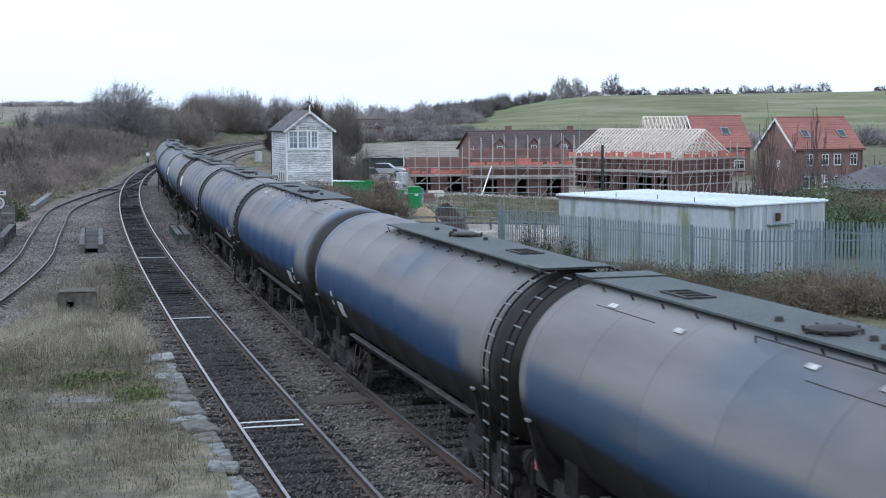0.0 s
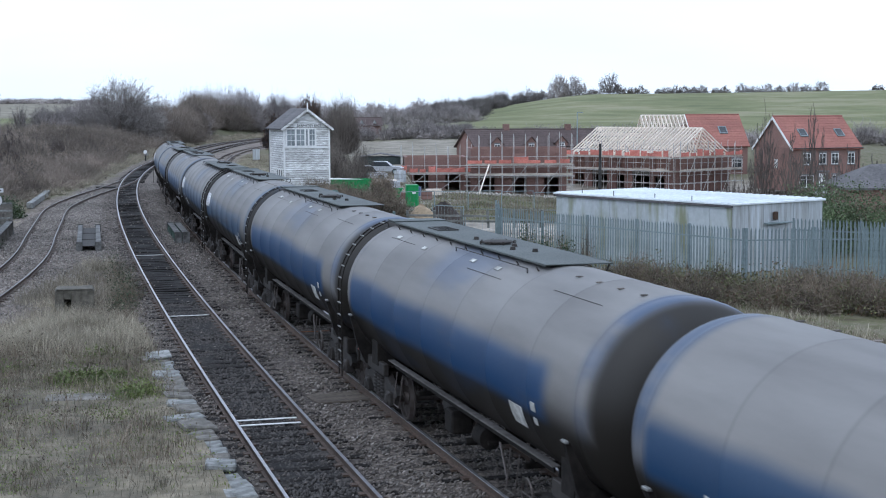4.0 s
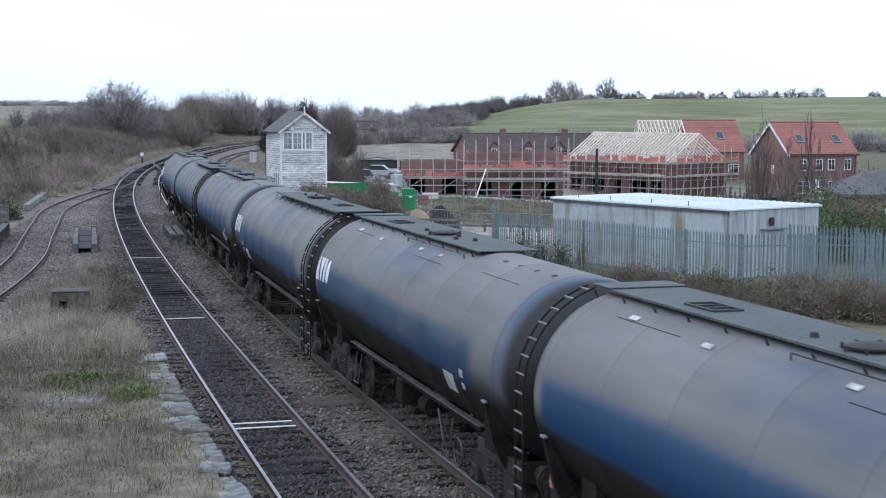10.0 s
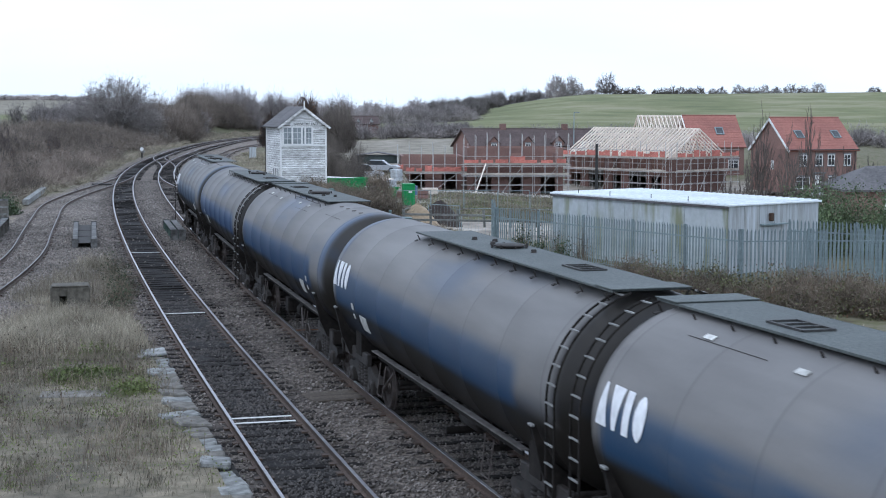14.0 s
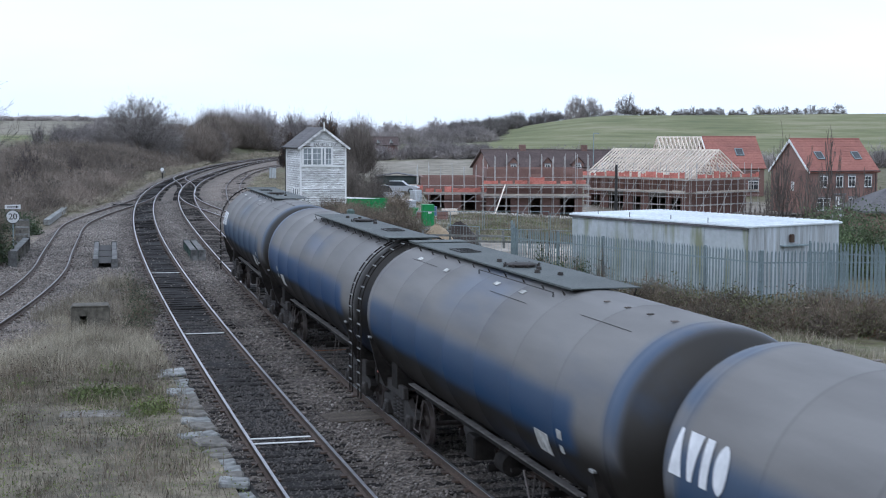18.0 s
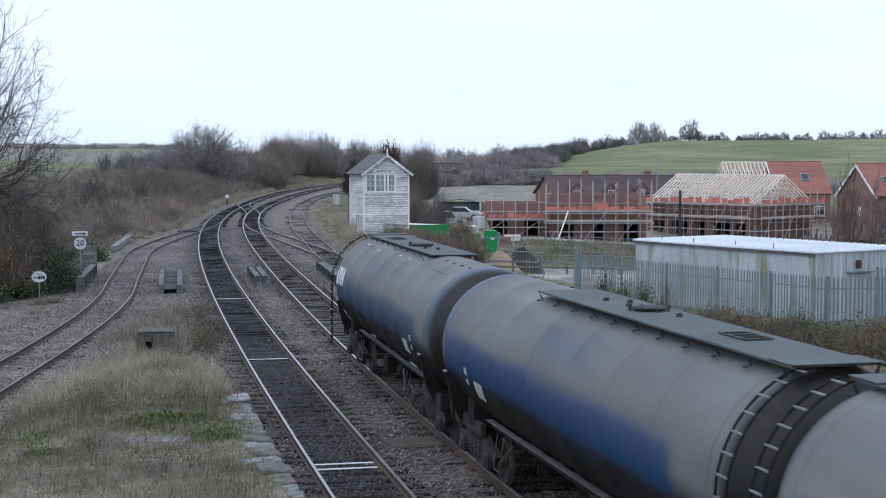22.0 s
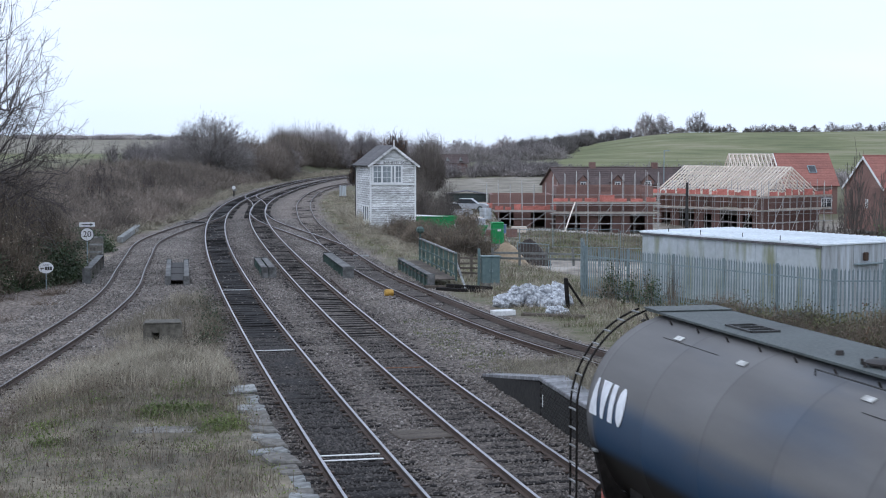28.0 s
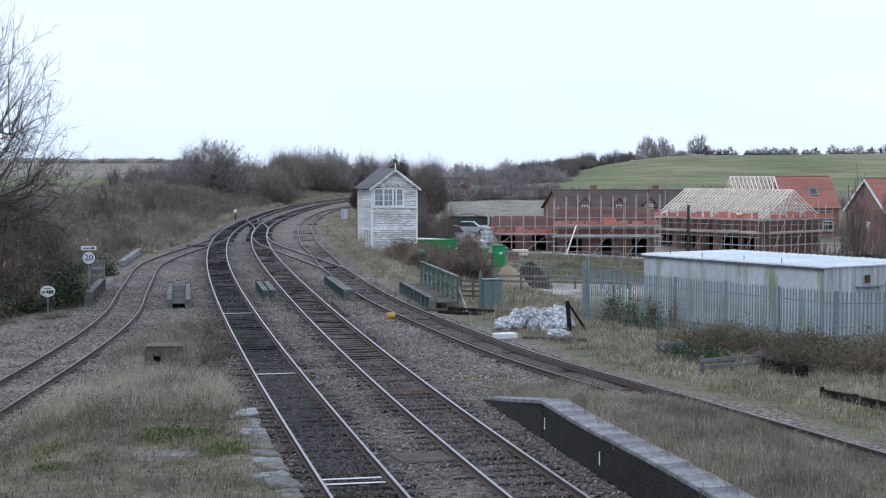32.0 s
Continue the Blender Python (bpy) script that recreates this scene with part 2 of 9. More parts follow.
M_BLACK_IRON = mat("black_iron", (0.007, 0.006, 0.0055), (0.026, 0.022, 0.019), 6, 0.85, 0.3, 0, 0.35, 0.8, spec=0.2)
M_CONCRETE = mat("old_concrete", (0.09, 0.083, 0.072), (0.23, 0.215, 0.19), 6, 0.9, 0.35, 0, 0.35, 0.8, 0.02, 0.12)
M_COPING = mat("platform_coping", (0.09, 0.09, 0.089), (0.26, 0.26, 0.27), 5, 0.7, 0.25, 0, 0.3, 0.7, 0.015, 0.35)
M_DARKBRICK = mat("near_black_brick", (0.008, 0.0075, 0.007), (0.032, 0.028, 0.024), 7, 0.95, 0.4, 0, 0.4, 0.8, 0.02, 0.3)
M_GALV = mat("galvanised_steel", (0.165, 0.21, 0.22), (0.285, 0.345, 0.355), 5, 0.5, 0.08, 0.25, 0.15, 0.6, 0.02, 0.12)
M_RELAY = mat("pale_grey_cladding", (0.27, 0.275, 0.26), (0.52, 0.555, 0.59), 2.2, 0.55, 0.05, 0, 0.12, 0.4, 0.02, 0.06, (2.5, 2.5, 0.22))
M_RELAY_ROOF = mat("white_sheet_roof", (0.62, 0.66, 0.68), (0.78, 0.82, 0.84), 3, 0.45, 0.1, 0, 0.1, 0.4)
M_BOXWOOD = mat("flaking_white_boards", (0.33, 0.325, 0.31), (0.83, 0.84, 0.83), 3.4, 0.75, 0.3, 0, 0.22, 0.5, 0.01, 0.2, (0.7, 0.7, 3.2), world_co=True)
M_SLATE = mat("grey_slate", (0.055, 0.052, 0.055), (0.14, 0.13, 0.13), 5, 0.7, 0.3, 0, 0.25, 0.5, 0.01, 0.3)
M_BRICK = mat("red_brick", (0.155, 0.09, 0.077), (0.275, 0.165, 0.137), 8, 0.85, 0.25, 0, 0.2, 0.3, 0.02, 0.2)
M_TILE = mat("orange_roof_tile", (0.24, 0.092, 0.07), (0.33, 0.14, 0.11), 4, 0.75, 0.2, 0, 0.15, 0.3, 0.02, 0.15)
M_TIMBER = mat("new_softwood", (0.64, 0.55, 0.46), (0.86, 0.77, 0.67), 4, 0.7, 0.1, 0, 0.1, 0.5, 0.01, 0.2)
M_SCAFF = mat("scaffold_tube", (0.36, 0.35, 0.335), (0.58, 0.565, 0.54), 5, 0.5, 0.05, 0.2, 0.2, 0.5, 0.01, 0.2)
M_PLANK = mat("scaffold_board", (0.34, 0.3, 0.25), (0.55, 0.49, 0.42), 4, 0.8, 0.1, 0, 0.2, 0.5, 0.01, 0.25)
M_NET = mat("orange_netting", (0.42, 0.115, 0.085), (0.62, 0.24, 0.19), 6, 0.7, 0.1, 0, 0.2, 0.5, 0.01, 0.3)
M_GLASS = mat("window_glass", (0.03, 0.035, 0.04), (0.06, 0.065, 0.07), 2, 0.08, 0.0, 0, 0.1)
M_WINWHITE = mat("white_frame", (0.7, 0.71, 0.7), (0.82, 0.82, 0.8), 5, 0.5, 0.05, 0, 0.1)
M_BARK = mat("winter_twigs", (0.038, 0.031, 0.029), (0.105, 0.088, 0.08), 6, 0.9, 0.2, 0, 0.2, 0.3, 0.02, 0.35)
M_SCRUB = mat("brown_scrub", (0.096, 0.079, 0.065), (0.265, 0.222, 0.184), 0.5, 0.95, 0.0, 0, 0.45, 0.06, 0.02, 0.5, world_co=True)
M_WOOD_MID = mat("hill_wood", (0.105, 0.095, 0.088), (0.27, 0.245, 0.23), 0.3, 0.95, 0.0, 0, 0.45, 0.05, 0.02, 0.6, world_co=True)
# the far wood is paler and greyer: distance haze put into its colour
M_WOOD_FAR = mat("far_wood_hazed", (0.165, 0.15, 0.145), (0.40, 0.36, 0.345), 0.3, 0.95, 0.0, 0, 0.45, 0.05, 0.02, 0.65, world_co=True)
M_IVY = mat("evergreen_leaves", (0.024, 0.04, 0.017), (0.082, 0.118, 0.048), 1.5, 0.6, 0.0, 0, 0.35, 0.2, 0.02, 0.5, world_co=True)
M_STRAW = mat("winter_grass", (0.165, 0.145, 0.106), (0.43, 0.385, 0.30), 0.8, 0.95, 0.0, 0, 0.25, 0.3, 0.02, 0.65, world_co=True)
M_GREENGRASS = mat("green_grass", (0.07, 0.09, 0.028), (0.18, 0.2, 0.07), 1.0, 0.9, 0.0, 0, 0.3, 0.3, 0.02, 0.4, world_co=True)
M_GREENPAINT = mat("bridge_green_paint", (0.04, 0.068, 0.058), (0.1, 0.15, 0.13), 5, 0.65, 0.2, 0, 0.25, 0.8)
M_FLANGE = mat("flaked_grey_flange", (0.035, 0.033, 0.03), (0.2, 0.2, 0.195), 3, 0.8, 0.35, 0, 0.35, 1.0, world_co=True)
M_PALEPAINT = mat("flaked_pale_paint", (0.09, 0.092, 0.085), (0.33, 0.335, 0.325), 4, 0.8, 0.3, 0, 0.3, 1.0)


def ground_material():
    """Ballast, rough grass, pasture, stubble and bare soil, laid out by the zone colours of the sheet."""
    m = bpy.data.materials.new("ground")
    m.use_nodes = True
    n, l, b = nodes_of(m)
    geo = n.new("ShaderNodeNewGeometry")
    zone = n.new("ShaderNodeAttribute")
    zone.attribute_name = "zone"
    sep = n.new("ShaderNodeSeparateColor")
    l.new(zone.outputs["Color"], sep.inputs["Color"])

    def noise_ramp(scale, stops, detail=6.0):
        t = n.new("ShaderNodeTexNoise")
        t.inputs["Scale"].default_value, t.inputs["Detail"].default_value, t.inputs["Roughness"].default_value = scale, detail, 0.7
        l.new(geo.outputs["Position"], t.inputs["Vector"])
        r = n.new("ShaderNodeValToRGB")
        els = r.color_ramp.elements
        els[0].position, els[0].color = stops[0][0], (*stops[0][1], 1)
        els[1].position, els[1].color = stops[-1][0], (*stops[-1][1], 1)
        for pos, c in stops[1:-1]:
            els.new(pos).color = (*c, 1)
        l.new(t.outputs["Fac"], r.inputs["Fac"])
        return r, t

    def mix(a, bb, fac):
        x = n.new("ShaderNodeMix")
        x.data_type = "RGBA"
        l.new(a, x.inputs["A"])
        l.new(bb, x.inputs["B"])
        l.new(fac, x.inputs["Factor"])
        return x.outputs["Result"]

    ballast, bt = noise_ramp(6.0, [(0.40, (0.075, 0.064, 0.058)), (0.5, (0.165, 0.143, 0.129)), (0.60, (0.33, 0.29, 0.26))], 10.0)
    tint, _ = noise_ramp(0.25, [(0.35, (0.75, 0.72, 0.7)), (0.65, (1.15, 1.12, 1.05))])
    mul = n.new("ShaderNodeMix")
    mul.data_type, mul.blend_type = "RGBA", "MULTIPLY"
    mul.inputs["Factor"].default_value = 1.0
    l.new(ballast.outputs["Color"], mul.inputs["A"])
    l.new(tint.outputs["Color"], mul.inputs["B"])
    rough_grass, _ = noise_ramp(0.9, [(0.36, (0.09, 0.076, 0.048)), (0.45, (0.12, 0.118, 0.06)), (0.53, (0.17, 0.15, 0.11)), (0.64, (0.10, 0.115, 0.05))], 12.0)
    pasture, _ = noise_ramp(0.03, [(0.36, (0.112, 0.125, 0.056)), (0.5, (0.172, 0.18, 0.086)), (0.62, (0.25, 0.235, 0.145))], 12.0)
    soil, _ = noise_ramp(0.22, [(0.38, (0.17, 0.148, 0.125)), (0.5, (0.31, 0.275, 0.235)), (0.62, (0.46, 0.42, 0.37))], 12.0)
    c = mix(rough_grass.outputs["Color"], mul.outputs["Result"], sep.outputs["Red"])
    c = mix(c, pasture.outputs["Color"], sep.outputs["Green"])
    c = mix(c, soil.outputs["Color"], sep.outputs["Blue"])
    dark, _ = noise_ramp(5.0, [(0.35, (0.014, 0.0135, 0.014)), (0.7, (0.044, 0.041, 0.04))], 6.0)
    spill = n.new("ShaderNodeAttribute")
    spill.attribute_name = "oil"
    c = mix(c, dark.outputs["Color"], spill.outputs["Fac"])
    l.new(c, b.inputs["Base Color"])
    b.inputs["Roughness"].default_value = 0.95
    b.inputs["Specular IOR Level"].default_value = 0.2
    bp = n.new("ShaderNodeBump")
    bp.inputs["Strength"].default_value, bp.inputs["Distance"].default_value = 0.45, 0.03
    l.new(bt.outputs["Fac"], bp.inputs["Height"])
    l.new(bp.outputs["Normal"], b.inputs["Normal"])
    return m


# ---- plan of the tracks: centre lines, rail head at z = 0 ----
MAIN_NEAR = smooth_line([(15.6, -50), (9.7, -20), (5.1, 0), (0.59, 20), (-3.7, 40), (-7.74, 60), (-11.52, 80), (-15.02, 100), (-18.16, 120), (-20.89, 140), (-23.14, 160), (-24.88, 180), (-26.1, 200), (-27.0, 220), (-27.9, 245), (-28.2, 270), (-27.3, 318), (-23.0, 362), (-12, 430), (4, 500)])
MAIN_FAR = smooth_line([(21.4, -50), (14.0, -20), (9.1, 0), (4.25, 20), (-0.2, 40), (-4.12, 60), (-7.74, 80), (-11.17, 100), (-14.37, 120), (-17.2, 140), (-19.6, 160), (-21.4, 180), (-22.6, 200), (-23.3, 220), (-23.9, 245), (-24.0, 270), (-22.8, 318), (-18.4, 362), (-7.5, 430), (8.5, 500)])
SIDE_FAR = smooth_line([(22.0, 0), (14.6, 20), (9.5, 33.5), (6.1, 43), (3.15, 51), (0.6, 60), (-1.65, 69), (-3.6, 78), (-5.35, 88), (-7.3, 100), (-9.15, 113.5), (-11.2, 128), (-13.4, 147), (-15.6, 169), (-17.4, 194), (-18.4, 215), (-18.8, 235), (-18.2, 262), (-15.5, 300), (-9, 350), (4, 410)])
SIDE_NEAR = smooth_line([(-10.8, 0), (-12.0, 25), (-12.8, 43), (-13.2, 51.5), (-13.95, 61.5), (-15.2, 71.4), (-16.15, 77), (-17.4, 84.6), (-18.6, 92), (-20.1, 102), (-20.75, 110), (-21.05, 119.5), (-21.15, 131), (-21.5, 142), (-22.6, 155)])
CROSS_FAR = smooth_line([(-18.6, 151), (-16.5, 138), (-13.9, 126), (-10.3, 112), (-7.2, 99.5)])
CROSS_NEAR = smooth_line([(-27.0, 222), (-25.9, 203), (-22.6, 183), (-20.3, 167), (-18.9, 154)])


def land(x, y):
    """Height of the ground."""
    u = x - at_y(SIDE_FAR, np.clip(y, 0, 405))
    v = at_y(SIDE_NEAR, np.clip(y, 0, 150)) - x
    w = x / np.maximum(y, 30)
    near = np.minimum(np.abs(x - at_y(MAIN_NEAR, np.clip(y, -50, 500))), np.abs(x - at_y(MAIN_FAR, np.clip(y, -50, 500))))
    off = sstep(5, 18, near)
    m = sstep(0.042, 0.031, w)
    drop = 3.0 * sstep(7, 18, u) * sstep(70, 104, y) + 0.9 * sstep(22, 45, u) * sstep(104, 150, y)
    back = m * sstep(150, 190, y) + (1 - m) * sstep(186, 226, y)
    z = -0.185 - drop * (1 - 0.98 * back)
    z = z + 1.8 * sstep(3, 16, v) * sstep(92, 140, y) * off
    z = z + (0.6 * sstep(226, 300, y) * sstep(14, 30, u) + 1.9 * sstep(300, 352, y) * sstep(-0.02, 0.02, w)) * off
    z = z + (10.6 * sstep(0.03, 0.17, w) * sstep(330, 690, y) + 1.0 * sstep(250, 400, y)) * off
    z = z + 1.6 * sstep(0.17, 0.42, w) * sstep(330, 690, y)
    z = z + 11.0 * sstep(-0.06, -0.2, w) * sstep(260, 900, y) * off
    z = z - 30.0 * sstep(760, 1800, y)
    return z


def axis(stops):
    out = []
    for (a, b, s) in stops:
        out += list(np.arange(a, b - 1e-6, s))
    return np.array(out + [stops[-1][1]])


def make_ground():
    xs = axis([(-1500, -300, 100), (-300, -100, 12), (-100, -34, 3), (-34, 26, 0.6), (26, 120, 3), (120, 420, 12), (420, 1500, 90)])
    ys = axis([(-80, 10, 5), (10, 24, 1.5), (24, 92, 0.6), (92, 240, 2.0), (240, 900, 12), (900, 2600, 120)])
    gx, gy = np.meshgrid(xs, ys)
    gz = land(gx, gy)
    for i in range(gx.shape[0]):
        if ys[i] < 240:
            for j in range(gx.shape[1]):
                if -60 < xs[j] < 60:
                    gz[i, j] += 0.05 * noise.noise((gx[i, j] * 0.8, gy[i, j] * 0.8, 0)) + 0.02 * noise.noise((gx[i, j] * 2.3, gy[i, j] * 2.3, 5))
    # zones
    yc = np.clip(gy, 0, 405)
    left = np.where(gy < 150, at_y(SIDE_NEAR, np.clip(gy, 0, 150)), at_y(MAIN_NEAR, np.clip(gy, 0, 480))) - 2.2 - 4.0 * sstep(82, 66, gy)
    right = at_y(SIDE_FAR, yc) + 2.0
    wob = 0.8 * np.sin(gy * 0.35) + 0.5 * np.sin(gy * 0.9 + 2)
    ballast = sstep(-0.6, 0.4, gx - left + 0.4 * wob) * sstep(-0.6, 0.4, right - gx + 0.4 * wob)
    # the overgrown strips between the tracks
    mn, mf = at_y(MAIN_NEAR, np.clip(gy, -50, 480)), at_y(MAIN_FAR, np.clip(gy, -50, 480))
    isl = sstep(0.3, 1.2, mn - 2.6 - gx + 0.3 * wob) * sstep(0.3, 1.2, gx - (at_y(SIDE_NEAR, np.clip(gy, 0, 150)) + 2.3)) * sstep(64, 50, gy)
    isr = sstep(0.2, 1.0, gx - mf - 3.2) * sstep(0.2, 1.0, at_y(SIDE_FAR, yc) - 1.2 - gx) * sstep(47, 43, gy)
    ballast = ballast * (1 - 0.9 * isl) * (1 - isr)
    w = gx / np.maximum(gy, 30)
    pasture = sstep(296, 306, gy) * sstep(0.062, 0.075, w + 0.004 * wob) + sstep(306, 312, gy) * sstep(0.0, 0.03, w) * sstep(0.08, 0.06, w) + sstep(378, 388, gy) * sstep(-0.05, -0.12, w) * sstep(440, 430, gy)
    soil = sstep(205, 212, gy) * sstep(310, 304, gy) * sstep(-0.02, 0.0, w) * sstep(0.075, 0.062, w + 0.004 * wob) * 0.6 + sstep(138, 146, gy) * sstep(212, 205, gy) * sstep(-0.006, 0.003, w) * sstep(0.075, 0.06, w) * 0.7 + sstep(440, 450, gy) * sstep(-0.03, -0.08, w) * 0.45 + sstep(96, 101, gy) * sstep(132, 127, gy) * sstep(9.5, 11, gx - at_y(SIDE_FAR, yc)) * 0.95 + sstep(176, 180, gy) * sstep(204, 196, gy) * sstep(0.02, 0.04, w) * 0.8
    oil = np.maximum(sstep(1.15, 0.75, np.abs(gx - mn)), 0.5 * sstep(1.15, 0.7, np.abs(gx - mf))) * sstep(320, 200, gy)
    oil = np.maximum(oil, 0.6 * sstep(1.2, 0.7, np.abs(gx - at_y(SIDE_FAR, yc))) * sstep(130, 90, gy))
    near_main = np.minimum(np.abs(gx - mn), np.abs(gx - mf))
    oil = np.maximum(oil, 0.4 * sstep(2.6, 1.2, near_main))
    n0, n1 = gx.shape
    verts = np.c_[gx.ravel(), gy.ravel(), gz.ravel()]
    idx = np.arange(n0 * n1).reshape(n0, n1)
    quads = np.c_[idx[:-1, :-1].ravel(), idx[:-1, 1:].ravel(), idx[1:, 1:].ravel(), idx[1:, :-1].ravel()]
    me = mesh_np("ground", verts, quads, ground_material())
    me.polygons.foreach_set("use_smooth", np.ones(len(quads), bool))
    col = me.color_attributes.new("zone", "FLOAT_COLOR", "POINT")
    rgba = np.c_[ballast.ravel(), np.clip(pasture, 0, 1).ravel(), np.clip(soil, 0, 1).ravel(), np.ones(n0 * n1)].astype(np.float32)
    col.data.foreach_set("color", rgba.ravel())
    col2 = me.color_attributes.new("oil", "FLOAT_COLOR", "POINT")
    o1 = oil.ravel()
    col2.data.foreach_set("color", np.c_[o1, o1, o1, np.ones(n0 * n1)].astype(np.float32).ravel())
    ob = new("ground", me)
    tagged(ob, "stony railway formation running into rough grass and farmland", "ground", kind="structure")


make_ground()


# ---- tracks ----
def offset_line(line, d):
    t = np.gradient(line, axis=0)
    t /= np.linalg.norm(t, axis=1)[:, None]
    return line + d * np.c_[t[:, 1], -t[:, 0]]


def clip_line(line, y0, y1):
    return line[(line[:, 1] >= y0) & (line[:, 1] <= y1)]


RAIL_FOOT = [(-0.07, -0.155), (0.07, -0.155), (0.07, -0.14), (0.012, -0.118), (0.012, -0.045), (0.034, -0.032), (0.034, -0.006), (-0.034, -0.006), (-0.034, -0.032), (-0.012, -0.045), (-0.012, -0.118), (-0.07, -0.14)]
RAIL_HEAD = [(-0.034, -0.006), (0.034, -0.006), (0.03, 0.002), (-0.03, 0.002)]
SLEEPER_GEO = Geo().box((0, 0, -0.215), (2.55, 0.25, 0.13), bev=0.015)
SLEEPER_ME = SLEEPER_GEO.mesh("sleeper", M_SLEEPER)
SLEEPER_OLD_ME = Geo().box((0, 0, -0.215), (2.55, 0.25, 0.13), bev=0.015).mesh("sleeper", M_SLEEPER_OLD)
CHAIR = Geo().box((0, 0, 0), (0.34, 0.18, 0.05), bev=0.012)


def track(name, line, y0, y1, label, sleeper_me, near_to, pitch=0.72, rusty=False, buried=0):
    base = thing(name, Matrix.Identity(4), label, "railway track", "railway tracks", "structure")
    pts = clip_line(line, y0, y1)
    for side in (-0.752, 0.752):
        rp = [(p[0], p[1], 0.0) for p in offset_line(pts, side)]
        rail = part("rail", Geo().sweep(rp, RAIL_FOOT), M_RAIL, base)
        part("rail_head", Geo().sweep(rp, RAIL_HEAD), M_RAIL_DULL if rusty else M_RAIL_TOP, rail, "worn bright running surface" if not rusty else "dull brown running surface")
    # sleepers along the line
    d = np.r_[0, np.cumsum(np.linalg.norm(np.diff(pts, axis=0), axis=1))]
    far = Geo()
    chairs = Geo()
    rnd = random.Random(name)
    for k in range(int(d[-1] / pitch)):
        s = (k + 0.5) * pitch + rnd.uniform(-0.03, 0.03)
        x, y = np.interp(s, d, pts[:, 0]), np.interp(s, d, pts[:, 1])
        x2, y2 = np.interp(s + 0.5, d, pts[:, 0]), np.interp(s + 0.5, d, pts[:, 1])
        ang = -math.degrees(math.atan2(x2 - x, y2 - y)) + rnd.uniform(-0.8, 0.8)
        m = pose(x, y, rnd.uniform(-0.012, 0.012) - (0.04 if y < buried else 0.022), 0, 0, ang)
        if y < near_to:
            o = new("sleeper", sleeper_me)
            o.parent = base
            o.matrix_basis = m
            for side in (-0.752, 0.752):
                c = m @ Vector((side, 0, -0.135))
                chairs.box(c, (0.36, 0.17, 0.045), m.to_3x3())
        else:
            far.box(m @ Vector((0, 0, -0.215)), (2.55, 0.25, 0.13), m.to_3x3())
    if chairs.v:
        part("rail_chairs", chairs, M_RAIL, base)["kind"] = "stuff"
    if far.v:
        part("distant_sleepers", far, sleeper_me.materials[0], base)["kind"] = "stuff"
    return base


track("main_track", MAIN_NEAR, 8, 430, "main line track on dark oily timber sleepers", SLEEPER_ME, 95)
track("main_track", MAIN_FAR, -48, 430, "main line track under the tank train", SLEEPER_ME, 95)
track("siding_track", SIDE_FAR, 14, 400, "rusty siding track on dark sleepers", SLEEPER_ME, 95, 0.76, True, 400)
track("siding_track", SIDE_NEAR, 22, 152, "curving siding track with weathered sleepers", SLEEPER_OLD_ME, 95, 0.76, True, 200)
track("crossover_track", CROSS_FAR, 99.5, 151, "crossover between main line and siding", SLEEPER_ME, 0, 0.8)
track("crossover_track", CROSS_NEAR, 154, 222, "crossover between the two main tracks", SLEEPER_ME, 0, 0.8)


